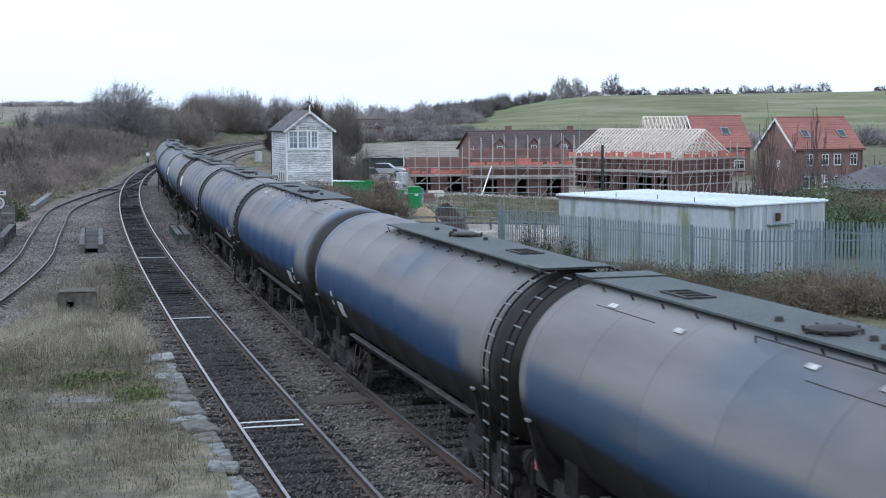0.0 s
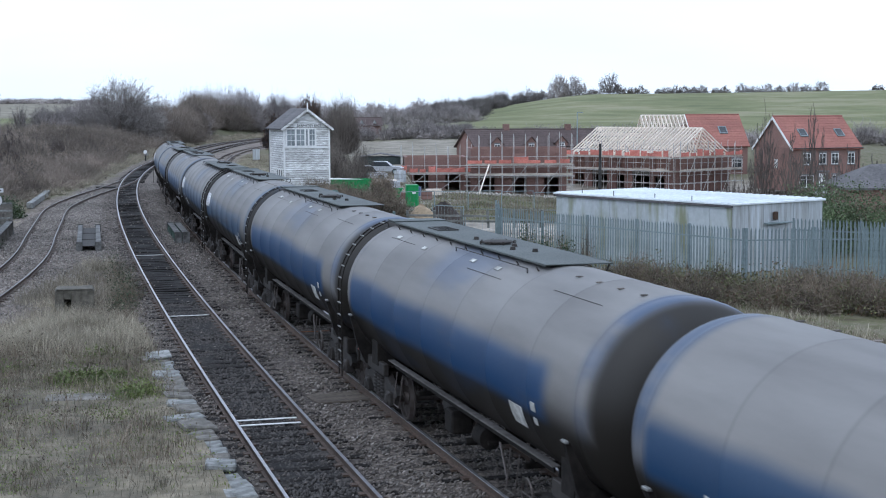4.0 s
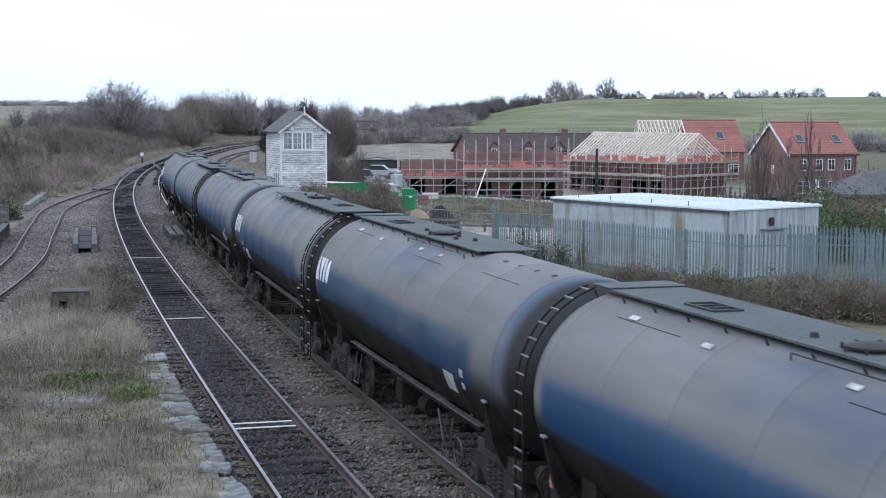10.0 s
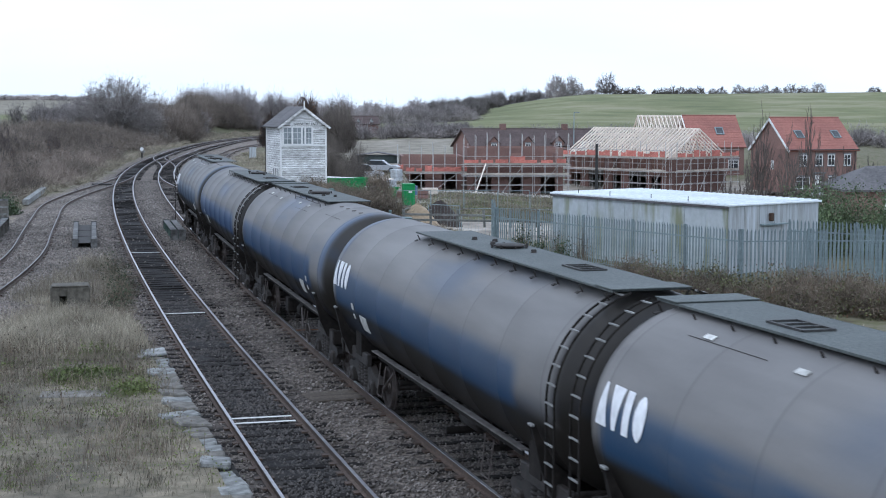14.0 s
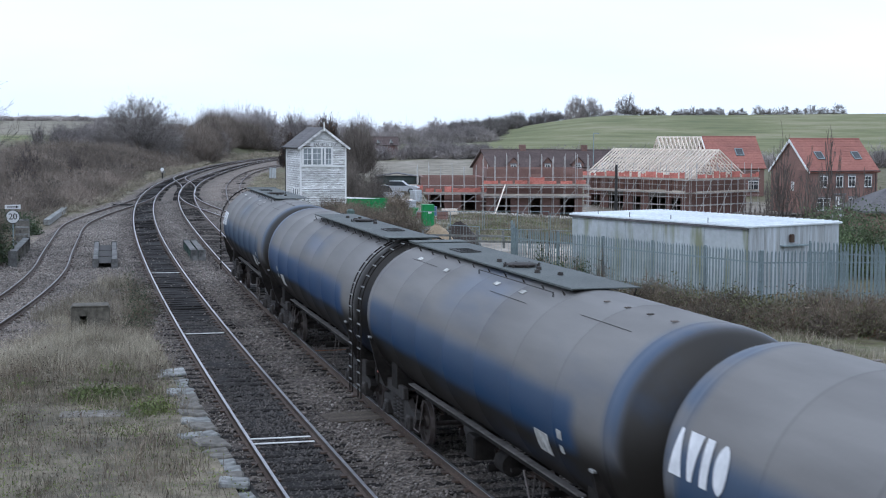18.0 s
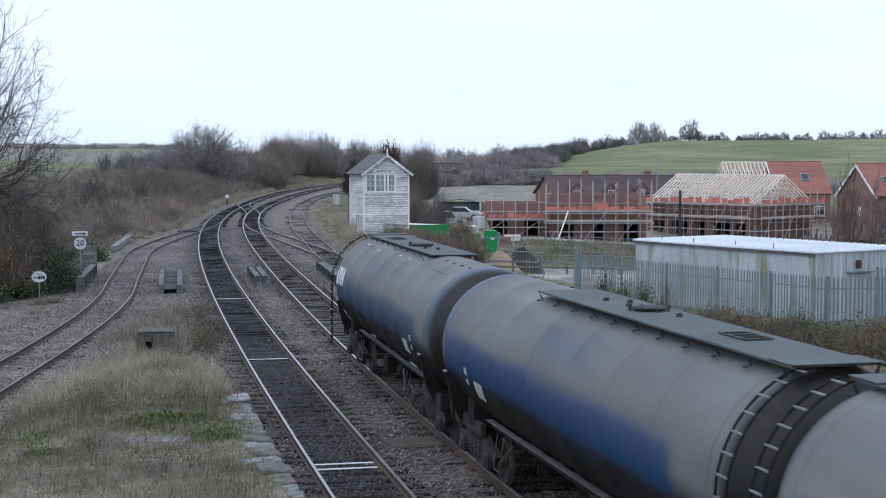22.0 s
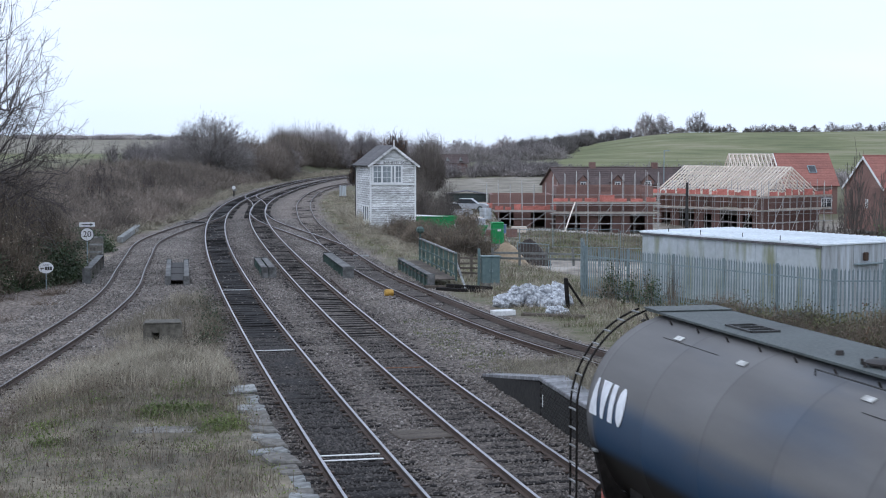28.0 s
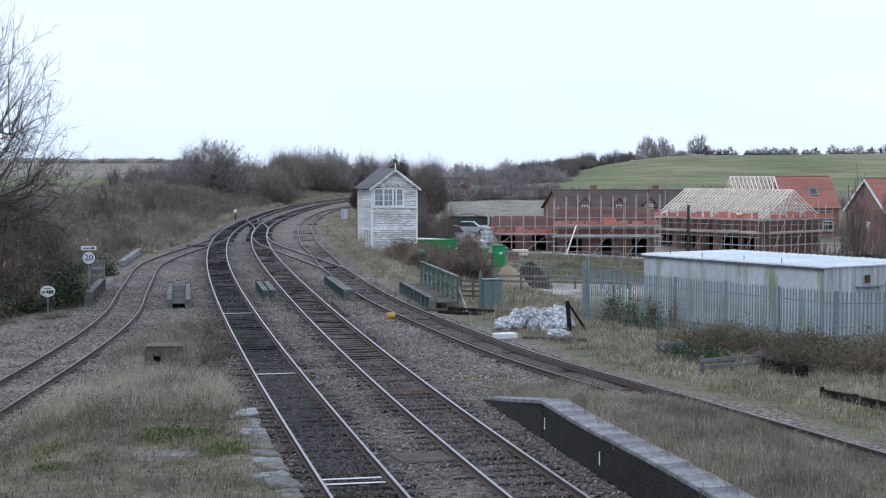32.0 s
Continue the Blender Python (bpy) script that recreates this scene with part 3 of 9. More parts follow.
# ---- the tank train ----
def barrel_material():
    """Blue tank paint under brown-grey road dirt: bare along the flank and the shoulders, streaked and patchy."""
    m = bpy.data.materials.new("dirty_blue_tank")
    m.use_nodes = True
    n, l, b = nodes_of(m)
    co = n.new("ShaderNodeTexCoord")
    info = n.new("ShaderNodeObjectInfo")
    sep = n.new("ShaderNodeSeparateXYZ")
    l.new(co.outputs["Object"], sep.inputs["Vector"])
    shift = n.new("ShaderNodeCombineXYZ")
    mul = n.new("ShaderNodeMath")
    mul.operation, mul.inputs[1].default_value = "MULTIPLY", 60.0
    l.new(info.outputs["Random"], mul.inputs[0])
    l.new(mul.outputs[0], shift.inputs["X"])
    add = n.new("ShaderNodeVectorMath")
    l.new(co.outputs["Object"], add.inputs[0])
    l.new(shift.outputs["Vector"], add.inputs[1])

    def noise_of(scale, stretch, detail=4.0):
        mp = n.new("ShaderNodeMapping")
        mp.inputs["Scale"].default_value = stretch
        l.new(add.outputs[0], mp.inputs["Vector"])
        t = n.new("ShaderNodeTexNoise")
        t.inputs["Scale"].default_value, t.inputs["Detail"].default_value = scale, detail
        l.new(mp.outputs["Vector"], t.inputs["Vector"])
        return t.outputs["Fac"]

    def step(value, a, bb, lo=0.0, hi=1.0):
        r = n.new("ShaderNodeMapRange")
        r.interpolation_type = "SMOOTHSTEP"
        for k, x in (("From Min", a), ("From Max", bb), ("To Min", lo), ("To Max", hi)):
            r.inputs[k].default_value = x
        l.new(value, r.inputs["Value"])
        return r.outputs["Result"]

    def calc(op, a, bb):
        q = n.new("ShaderNodeMath")
        q.operation = op
        for i, x in enumerate((a, bb)):
            if isinstance(x, (int, float)):
                q.inputs[i].default_value = x
            else:
                l.new(x, q.inputs[i])
        return q.outputs[0]

    waves = noise_of(0.45, (1, 0.3, 1), 3.0)
    streak = noise_of(1.6, (1.0, 0.16, 1.0), 6.0)
    fine = noise_of(14.0, (1, 1, 1), 5.0)
    patch = noise_of(0.9, (1, 0.22, 1), 4.0)
    tone = n.new("ShaderNodeSeparateColor")
    l.new(info.outputs["Color"], tone.inputs["Color"])
    # lengthwise, positive towards the rear of the train, whichever way the wagon is turned
    rearward = calc("MULTIPLY", sep.outputs["Y"], calc("SUBTRACT", 1.0, calc("MULTIPLY", tone.outputs["Blue"], 2.0)))
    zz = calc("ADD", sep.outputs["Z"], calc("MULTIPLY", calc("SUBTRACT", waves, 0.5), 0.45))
    band = calc("MULTIPLY", step(zz, 0.52, 0.22), step(zz, -0.50, -0.24))
    ends = step(calc("ABSOLUTE", sep.outputs["Y"], 0), 6.55, 6.9)
    shoulder = calc("MULTIPLY", ends, step(patch, 0.3, 0.55))
    shoulder = calc("MULTIPLY", shoulder, step(calc("ABSOLUTE", sep.outputs["Y"], 0), 7.28, 7.05))
    shoulder = calc("MULTIPLY", calc("MULTIPLY", shoulder, step(sep.outputs["Z"], -0.5, 0.5)), step(sep.outputs["Y"], 0.5, -0.5))
    # the clean flank ends bluntly towards the front and runs to the rear shoulder
    band = calc("MULTIPLY", band, calc("MULTIPLY", step(rearward, 7.0, 6.6), step(calc("ADD", rearward, calc("MULTIPLY", calc("SUBTRACT", streak, 0.5), 0.6)), -5.9, -5.3)))
    # spillage washed the dirt off below the manhole
    wash = calc("MULTIPLY", step(calc("ABSOLUTE", calc("SUBTRACT", sep.outputs["Y"], 0.4), 0), 2.2, 0.7), calc("MULTIPLY", step(sep.outputs["Z"], 0.45, 0.95), step(patch, 0.4, 0.62)))
    clean = calc("MAXIMUM", calc("MULTIPLY", calc("MULTIPLY", band, step(streak, 0.15, 0.45)), tone.outputs["Red"]), calc("MULTIPLY", shoulder, 0.8))
    clean = calc("MAXIMUM", clean, calc("MULTIPLY", wash, 0.5))
    clean = calc("MAXIMUM", clean, calc("MULTIPLY", step(patch, 0.55, 0.75), 0.22))
    dirt = n.new("ShaderNodeValToRGB")
    els = dirt.color_ramp.elements
    els[0].position, els[0].color = 0.3, (0.149, 0.142, 0.138, 1)
    els[1].position, els[1].color = 0.7, (0.230, 0.221, 0.213, 1)
    l.new(streak, dirt.inputs["Fac"])
    # each strake has taken the dirt a little differently, and a dark line lies along every ring weld
    place = calc("DIVIDE", calc("ADD", sep.outputs["Y"], 0.97), 1.939)
    strake = n.new("ShaderNodeTexWhiteNoise")
    strake.noise_dimensions = "1D"
    l.new(calc("ADD", calc("FLOOR", place, 0), mul.outputs[0]), strake.inputs["W"])
    weld = step(calc("ABSOLUTE", calc("SUBTRACT", calc("FRACT", place, 0), 0.5), 0), 0.476, 0.497, 1.0, 0.82)
    tone_gain = calc("MULTIPLY", calc("MULTIPLY", weld, info.outputs["Alpha"]), step(strake.outputs["Value"], 0.0, 1.0, 0.95, 1.04))
    toned = n.new("ShaderNodeVectorMath")
    toned.operation = "SCALE"
    l.new(dirt.outputs["Color"], toned.inputs[0])
    l.new(tone_gain, toned.inputs["Scale"])
    # low flank and ends: brown dirt, with the underside's shade put into its near-black
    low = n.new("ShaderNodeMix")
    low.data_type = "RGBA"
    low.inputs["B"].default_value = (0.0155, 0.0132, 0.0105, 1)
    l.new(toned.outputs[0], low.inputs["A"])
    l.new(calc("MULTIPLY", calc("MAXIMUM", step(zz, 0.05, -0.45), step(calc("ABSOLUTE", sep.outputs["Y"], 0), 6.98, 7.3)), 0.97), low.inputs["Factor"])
    paint = n.new("ShaderNodeMix")
    paint.data_type = "RGBA"
    paint.inputs["A"].default_value = (0.018, 0.052, 0.088, 1)
    paint.inputs["B"].default_value = (0.010, 0.047, 0.128, 1)
    l.new(tone.outputs["Green"], paint.inputs["Factor"])
    mix = n.new("ShaderNodeMix")
    mix.data_type = "RGBA"
    l.new(clean, mix.inputs["Factor"])
    l.new(low.outputs["Result"], mix.inputs["A"])
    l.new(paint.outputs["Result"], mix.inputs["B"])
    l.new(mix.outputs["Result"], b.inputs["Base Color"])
    l.new(step(clean, 0, 1, 0.58, 0.42), b.inputs["Roughness"])
    l.new(step(zz, -0.3, 0.4, 0.12, 0.42), b.inputs["Specular IOR Level"])
    bp = n.new("ShaderNodeBump")
    bp.inputs["Strength"].default_value, bp.inputs["Distance"].default_value = 0.15, 0.01
    l.new(fine, bp.inputs["Height"])
    l.new(bp.outputs["Normal"], b.inputs["Normal"])
    return m


M_TANK = barrel_material()
M_WALKWAY = mat("grey_walkway_grating", (0.045, 0.053, 0.051), (0.115, 0.13, 0.125), 20, 0.7, 0.3, 0.1, 0.2, 0.6)
M_PLATE = mat("white_data_panel", (0.26, 0.25, 0.23), (0.6, 0.6, 0.57), 6, 0.6, 0.05, 0, 0.2)
# paler than the web: the light on the lower lip put into the colour
M_FLANGE_LIP = mat("lit_lip_flange", (0.06, 0.054, 0.05), (0.15, 0.14, 0.13), 5, 0.85, 0.2, 0, 0.3, 0.6)
M_RUNG = mat("bare_steel_rung", (0.17, 0.17, 0.165), (0.34, 0.34, 0.33), 8, 0.5, 0.1, 0.3, 0.1)
M_WHEEL = mat("wheel_steel", (0.06, 0.05, 0.045), (0.13, 0.11, 0.10), 8, 0.5, 0.2, 0.5, 0.2)
M_LETTER = mat("white_lettering", (0.55, 0.56, 0.58), (0.75, 0.76, 0.78), 6, 0.6, 0.05, 0, 0.15)
PITCH, BAR_R, BAR_Z = 15.71, 1.5, 2.46


def arc_band(g, a0, a1, r, y, w, n=24, t=0.02):
    """A flat strip bent round the barrel's axis from angle a0 to a1 (from the top, towards -x), w wide along y."""
    vs, fs = [], []
    for i in range(n + 1):
        a = a0 + (a1 - a0) * i / n
        for rr in (r, r + t):
            for yy in (y - w / 2, y + w / 2):
                vs.append((-rr * math.sin(a), yy, BAR_Z + rr * math.cos(a)))
    for i in range(n):
        k, j = i * 4, i * 4 + 4
        fs += [(k, k + 1, j + 1, j), (k + 2, j + 2, j + 3, k + 3), (k, j, j + 2, k + 2), (k + 1, k + 3, j + 3, j + 1)]
    fs += [(0, 2, 3, 1), (4 * n, 4 * n + 1, 4 * n + 3, 4 * n + 2)]
    return g.add(vs, fs)


def ladder(g, yend, side):
    """Ladder of one end: over the shoulder, round the flank and straight down. side 1: the -x flank."""
    r = BAR_R + 0.08
    for y in (yend - 0.15, yend + 0.15):
        arc_band(g, side * radians(18), side * radians(97), r, y, 0.03, 24, 0.025)
        x = -side * (r * math.sin(radians(97)) + 0.02)
        g.box((x, y, (0.55 + BAR_Z - 0.15) / 2), (0.028, 0.03, BAR_Z - 0.15 - 0.55))
    return g


def rung_places(side):
    r = BAR_R + 0.1
    out = [(-side * r * math.sin(radians(22 + k * 9.6)), BAR_Z + r * math.cos(radians(22 + k * 9.6))) for k in range(8)]
    return out + [(-side * r, BAR_Z - 0.27 - k * 0.27) for k in range(6)]


def wheelset_geo():
    g = Geo()
    for x in (-0.72, 0.72):
        s = 1 if x > 0 else -1
        g.lathe([(x - 0.045 * s, 0.44), (x - 0.045 * s, 0.49), (x - 0.015 * s, 0.495), (x - 0.01 * s, 0.465), (x + 0.07 * s, 0.455), (x + 0.07 * s, 0.40), (x + 0.02 * s, 0.38), (x + 0.02 * s, 0.15), (x + 0.09 * s, 0.13), (x + 0.09 * s, 0.02)], "x", 24)
    g.tube((-1.0, 0, 0), (1.0, 0, 0), 0.08, n=10)
    for k in range(3):
        a = k * 2.1
        for x in (-0.745, 0.745):
            g.tube((x - 0.015, 0.27 * math.cos(a), 0.27 * math.sin(a)), (x + 0.015, 0.27 * math.cos(a), 0.27 * math.sin(a)), 0.035, n=6)
    return g


WHEELSET_ME = wheelset_geo().mesh("wheelset", M_WHEEL, True)


def make_wagon():
    """The tank wagon: its ladder end points to +y."""
    w = thing("tank_wagon", Matrix.Identity(4), "dirt-streaked blue bogie tank wagon", "railway wagon", "tank train")
    prof = [(-7.68, 0.02), (-7.67, 0.35), (-7.62, 0.65), (-7.53, 0.92), (-7.4, 1.14), (-7.25, 1.29), (-7.12, 1.365), (-6.98, 1.395), (-6.85, 1.4)]
    ring = [(y + e, 1.4 - dr) for y in (-6.72, -4.8, -2.88, -0.96, 0.96, 2.88, 4.8, 6.72) for e, dr in ((-0.03, 0), (-0.012, -0.004), (0.012, -0.004), (0.03, 0))]
    full = prof + ring + [(-a, r) for a, r in reversed(prof)]
    full = [(a * 1.01, r * BAR_R / 1.4) for a, r in full]
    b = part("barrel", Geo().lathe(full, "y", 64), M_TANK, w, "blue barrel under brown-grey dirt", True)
    b.location = (0, 0, BAR_Z)
    # walkway on top, with its brackets and rails
    deck = Geo().box((0.12, 2.3, 3.985), (1.14, 10.2, 0.018), bev=0.006)
    walk_deck = part("walkway", deck, M_WALKWAY, w, "dark grating walkway")
    for sx in (-1, 1):
        part("walkway_edge", Geo().box((0.12 + sx * 0.575, 2.3, 3.98), (0.012, 10.2, 0.03)), M_WALKWAY, walk_deck)
    for k in range(11):
        y = -2.6 + k * 0.98
        for sx in (-1, 1):
            part("walkway_bracket", Geo().box((0.09 + sx * 0.6, y, 3.89), (0.02, 0.03, 0.12), pose(0, 0, 0, 0, sx * 25, 0).to_3x3()).box((0.09 + sx * 0.65, y, 3.835), (0.06, 0.1, 0.015), pose(0, 0, 0, 0, sx * 25, 0).to_3x3()), M_GRIME, w)
    for y0, y1 in ((-2.4, 1.6),):
        part("side_rail", Geo().pipe([(-0.62, y0, 3.81), (-0.62, y0, 3.9), (-0.62, y1, 3.9), (-0.62, y1, 3.81)], 0.011, 6), M_BLACK, w)
    plat = Geo().box((0.12, 7.12, 4.01), (1.2, 0.62, 0.018), bev=0.006)
    part("end_platform", plat, M_WALKWAY, w, "dark end platform above the ladder")
    man = Geo().lathe([(3.960, 0.24), (4.02, 0.24), (4.025, 0.29), (4.045, 0.29), (4.06, 0.24), (4.065, 0.02)], "z", 20, (0, 1.0, 0))
    hatch = part("manhole", man, M_GRIME, w, smooth=True)
    for k in range(8):
        a = k * math.pi / 4
        part("hatch_bolt", Geo().tube((0.33 * math.cos(a), 1.0 + 0.33 * math.sin(a), 3.99), (0.33 * math.cos(a), 1.0 + 0.33 * math.sin(a), 4.06), 0.02, n=6), M_GRIME, hatch)
    ringo = Geo()
    for x in (-0.2, 0.2):
        ringo.box((x, 4.6, 4.005), (0.04, 0.8, 0.03))
    for y in (4.2, 4.47, 4.73, 5.0):
        ringo.box((0, y, 4.005), (0.4, 0.04, 0.03))
    part("hatch_frame", ringo, M_BLACK, w, "black hatch frame in the deck")
    for x, y in ((0.12, -0.7), (-0.12, -0.2), (0.1, 0.35), (-0.1, 2.0)):
        part("vent_valve", Geo().tube((x, y, 3.98), (x, y, 4.05), 0.06, 0.045, 8), M_GRIME, w)
    for y in (-6.4, -5.6, -4.8, -4.0):
        part("lifting_lug", Geo().box((-0.35, y, BAR_Z + 1.47), (0.1, 0.06, 0.02), bev=0.006), M_STONE, w)
    for y, a in ((0.2, 27), (-1.2, 27), (3.2, 30), (5.4, 27)):
        part("reflector_plate", arc_band(Geo(), radians(a), radians(a + 3.2), BAR_R + 0.006, y, 0.24, 3, 0.01), M_PLATE, w, "small white plate")
    # long weld seams of the top strake
    for y0, ang in ((4.9, 31), (-5.0, 31), (-0.9, 36)):
        part("weld_seam", arc_band(Geo(), radians(ang), radians(ang + 0.3), BAR_R + 0.001, y0, 1.9, 1, 0.005), M_GRIME, w)
    for side in (1, -1):
        ld = part("ladder", ladder(Geo(), 7.42, side), M_BLACK_IRON, w, "dark steel end ladder")
        for x, z in rung_places(side):
            part("rung", Geo().box((x, 7.42, z), (0.03, 0.31, 0.02)), M_RUNG, ld)
    part("brake_flag", Geo().box((-1.27, 6.95, 1.3), (0.03, 0.1, 0.24), bev=0.008), M_NET, w, "faded orange indicator plate")
    # underframe
    for s in (-1, 1):
        part("headstock", Geo().box((0, s * 7.3, 1.03), (2.45, 0.14, 0.34), bev=0.02), M_BLACK_IRON, w)
        part("draft_sill", Geo().box((0, s * 6.1, 0.98), (0.5, 2.6, 0.3), bev=0.02), M_BLACK_IRON, w)
        for sx in (-1, 1):
            part("stub_solebar", Geo().box((sx * 1.12, s * 6.2, 1.02), (0.12, 2.3, 0.26), bev=0.02), M_GRIME, w)
            buf = part("buffer", Geo().lathe([(0, 0.14), (0.22, 0.14), (0.22, 0.09), (0.42, 0.09), (0.42, 0.02)], "y", 14), M_GRIME, w)
            buf.matrix_basis = pose(sx * 0.87, s * 7.37, 1.03, 0, 0, 0 if s > 0 else 180)
            head = part("buffer_head", Geo().lathe([(0.40, 0.05), (0.41, 0.25), (0.45, 0.24), (0.465, 0.02)], "y", 18), M_GRIME, buf)
            # end cradle: a tapering upright web that holds the tank
            web = Geo().prism([(0.75, 0.95), (1.22, 0.95), (1.40, 1.35), (1.56, 2.0), (1.5, 2.02), (1.42, 1.85), (1.2, 1.45), (0.9, 1.2)], 0.12)
            cr = part("cradle_web", web, M_BLACK_IRON, w)
            cr.matrix_basis = pose(0, s * 6.55, 0) if sx > 0 else pose(0, s * 6.55, 0, 0, 0, 180)
            part("cradle_cap", Geo().box((sx * 1.55, s * 6.55, 2.02), (0.06, 0.16, 0.04), bev=0.008), M_RUNG, w, "pale lifting point")
        saddle = Geo().prism([(-1.2, 1.05), (1.2, 1.05), (1.2, 1.65), (0.9, 1.3), (0.45, 1.08), (-0.45, 1.08), (-0.9, 1.3), (-1.2, 1.65)], 0.5)
        part("saddle", saddle, M_BLACK_IRON, w).matrix_basis = pose(0, s * 5.75, 0)
        part("coupling", Geo().pipe([(0, s * 7.38, 0.95), (0, s * 7.7, 0.9), (0, s * 7.84, 0.86)], 0.045, 6), M_BLACK_IRON, w)
        part("brake_hose", Geo().pipe([(0.35, s * 7.38, 0.9), (0.36, s * 7.52, 0.72), (0.3, s * 7.66, 0.55), (0.2, s * 7.78, 0.62)], 0.03, 6), M_BLACK, w)
        # bogie
        for sx in (-1, 1):
            fr = [(-1.45, 0.62), (-1.35, 0.74), (-0.95, 0.76), (-0.6, 0.92), (0.6, 0.92), (0.95, 0.76), (1.35, 0.74), (1.45, 0.62), (1.3, 0.5), (0.75, 0.55), (0.45, 0.36), (-0.45, 0.36), (-0.75, 0.55), (-1.3, 0.5)]
            side = part("bogie_side_frame", Geo().prism(fr, 0.13), M_GRIME, w)
            side.matrix_basis = pose(sx * 1.02, s * 5.75, 0, 0, 0, 90)
            for dy in (-0.95, 0.95):
                part("axlebox", Geo().box((sx * 1.06, s * 5.75 + dy, 0.47), (0.24, 0.3, 0.32), bev=0.04), M_GRIME, w)
                part("axle_cap", Geo().tube((sx * 1.17, s * 5.75 + dy, 0.46), (sx * 1.21, s * 5.75 + dy, 0.46), 0.11, 0.10, 12), M_GRIME, w)
            for dy in (-0.28, 0.0, 0.28):
                coil = [(0.38, 0.06)]
                for k in range(6):
                    coil += [(0.40 + k * 0.075, 0.07), (0.42 + k * 0.075, 0.095), (0.45 + k * 0.075, 0.095), (0.47 + k * 0.075, 0.07)]
                sp = Geo().lathe(coil, "z", 10, (sx * 1.06, s * 5.75 + dy, 0))
                part("coil_spring", sp, M_GRIME, w)
            part("brake_block", Geo().box((sx * 0.78, s * 5.75 + 0.42, 0.5), (0.09, 0.07, 0.32), bev=0.015), M_GRIME, w)
        part("bogie_bolster", Geo().box((0, s * 5.75, 0.8), (2.0, 0.45, 0.22), bev=0.03), M_BLACK_IRON, w)
    # long flange below the flank, brake gear under the belly
    for sx in (-1, 1):
        part("side_flange", Geo().box((sx * 1.05, 0, 1.26), (0.14, 9.8, 0.025), bev=0.008), M_FLANGE_LIP, w, "pale grey lower flange")
        part("side_web", Geo().box((sx * 1.0, 0, 1.19), (0.03, 9.4, 0.14)), M_BLACK_IRON, w)
        for y in (-3.5, 3.6):
            part("step_iron", Geo().pipe([(sx * 1.2, y - 0.22, 1.2), (sx * 1.28, y - 0.2, 0.55), (sx * 1.28, y + 0.2, 0.55), (sx * 1.2, y + 0.22, 1.2)], 0.012, 6), M_WHEEL, w, "grey foot step")
        part("brake_lever", Geo().pipe([(sx * 1.18, -2.7, 1.15), (sx * 1.26, -3.3, 0.72)], 0.022, 6), M_WHEEL, w)
    # brake cylinder, valve box and pipe runs under the belly
    part("brake_cylinder", Geo().lathe([(-0.3, 0.05), (-0.28, 0.2), (0.2, 0.2), (0.24, 0.1), (0.4, 0.05)], "y", 14, (-0.75, -0.6, 0.8)), M_BLACK_IRON, w, smooth=True)
    part("valve_box", Geo().box((-0.85, 0.7, 0.82), (0.4, 0.5, 0.42), bev=0.03), M_BLACK_IRON, w)
    part("discharge_valve", Geo().tube((0, 0.1, 1.05), (0, 0.1, 0.5), 0.16, 0.13, 12).tube((-0.9, 0.1, 0.55), (0.9, 0.1, 0.55), 0.07, n=10), M_BLACK_IRON, w)
    for x in (-0.35, 0.3):
        part("brake_pipe", Geo().tube((x, -6.9, 0.92), (x, 6.9, 0.92), 0.03, n=6), M_BLACK_IRON, w)
    for y in (-3.9, -2.6, 2.4, 3.9):
        part("brake_hanger", Geo().box((0, y, 0.72), (1.5, 0.08, 0.1), bev=0.01).box((-0.6, y, 0.92), (0.06, 0.06, 0.4)).box((0.6, y, 0.92), (0.06, 0.06, 0.4)), M_BLACK_IRON, w)
    part("air_reservoir", Geo().lathe([(-0.6, 0.02), (-0.58, 0.16), (-0.5, 0.22), (0.5, 0.22), (0.58, 0.16), (0.6, 0.02)], "y", 16, (-0.45, 1.9, 0.78)), M_GRIME, w, smooth=True)
    part("air_reservoir", Geo().lathe([(-0.5, 0.02), (-0.48, 0.15), (-0.4, 0.2), (0.4, 0.2), (0.48, 0.15), (0.5, 0.02)], "y", 16, (0.4, 0.3, 0.8)), M_GRIME, w, smooth=True)
    part("brake_rigging", Geo().tube((0, -4.6, 0.75), (0, 4.6, 0.75), 0.035, n=6).tube((-0.9, -1.2, 0.8), (0.9, -1.2, 0.8), 0.04, n=6), M_BLACK_IRON, w)
    wheel = Geo()
    for i in range(20):
        a0, a1 = 2 * math.pi * i / 20, 2 * math.pi * (i + 1) / 20
        wheel.tube((-1.3, -4.35 + 0.24 * math.cos(a0), 0.72 + 0.24 * math.sin(a0)), (-1.3, -4.35 + 0.24 * math.cos(a1), 0.72 + 0.24 * math.sin(a1)), 0.022, n=5)
    for k in range(4):
        a = k * math.pi / 2
        wheel.tube((-1.3, -4.35, 0.72), (-1.3, -4.35 + 0.24 * math.cos(a), 0.72 + 0.24 * math.sin(a)), 0.014, n=5)
    hw = part("hand_brake_wheel", wheel, M_WHEEL, w, "dull steel hand brake wheel")
    part("brake_spindle", Geo().tube((-1.3, -4.35, 0.72), (-1.0, -4.35, 0.72), 0.025, n=6), M_GRIME, hw)
    # data panels on the flank
    for y, a, wd, da in ((-4.4, 104, 0.26, 13), (-4.1, 104, 0.26, 13), (-5.1, 97, 0.18, 5), (-5.1, 106, 0.14, 4)):
        for s in (1, -1):
            p = part("data_panel", arc_band(Geo(), radians(s * a), radians(s * (a + da)), BAR_R + 0.006, y, wd, 5, 0.01), M_PLATE, w, "weathered white data panel")
    return w


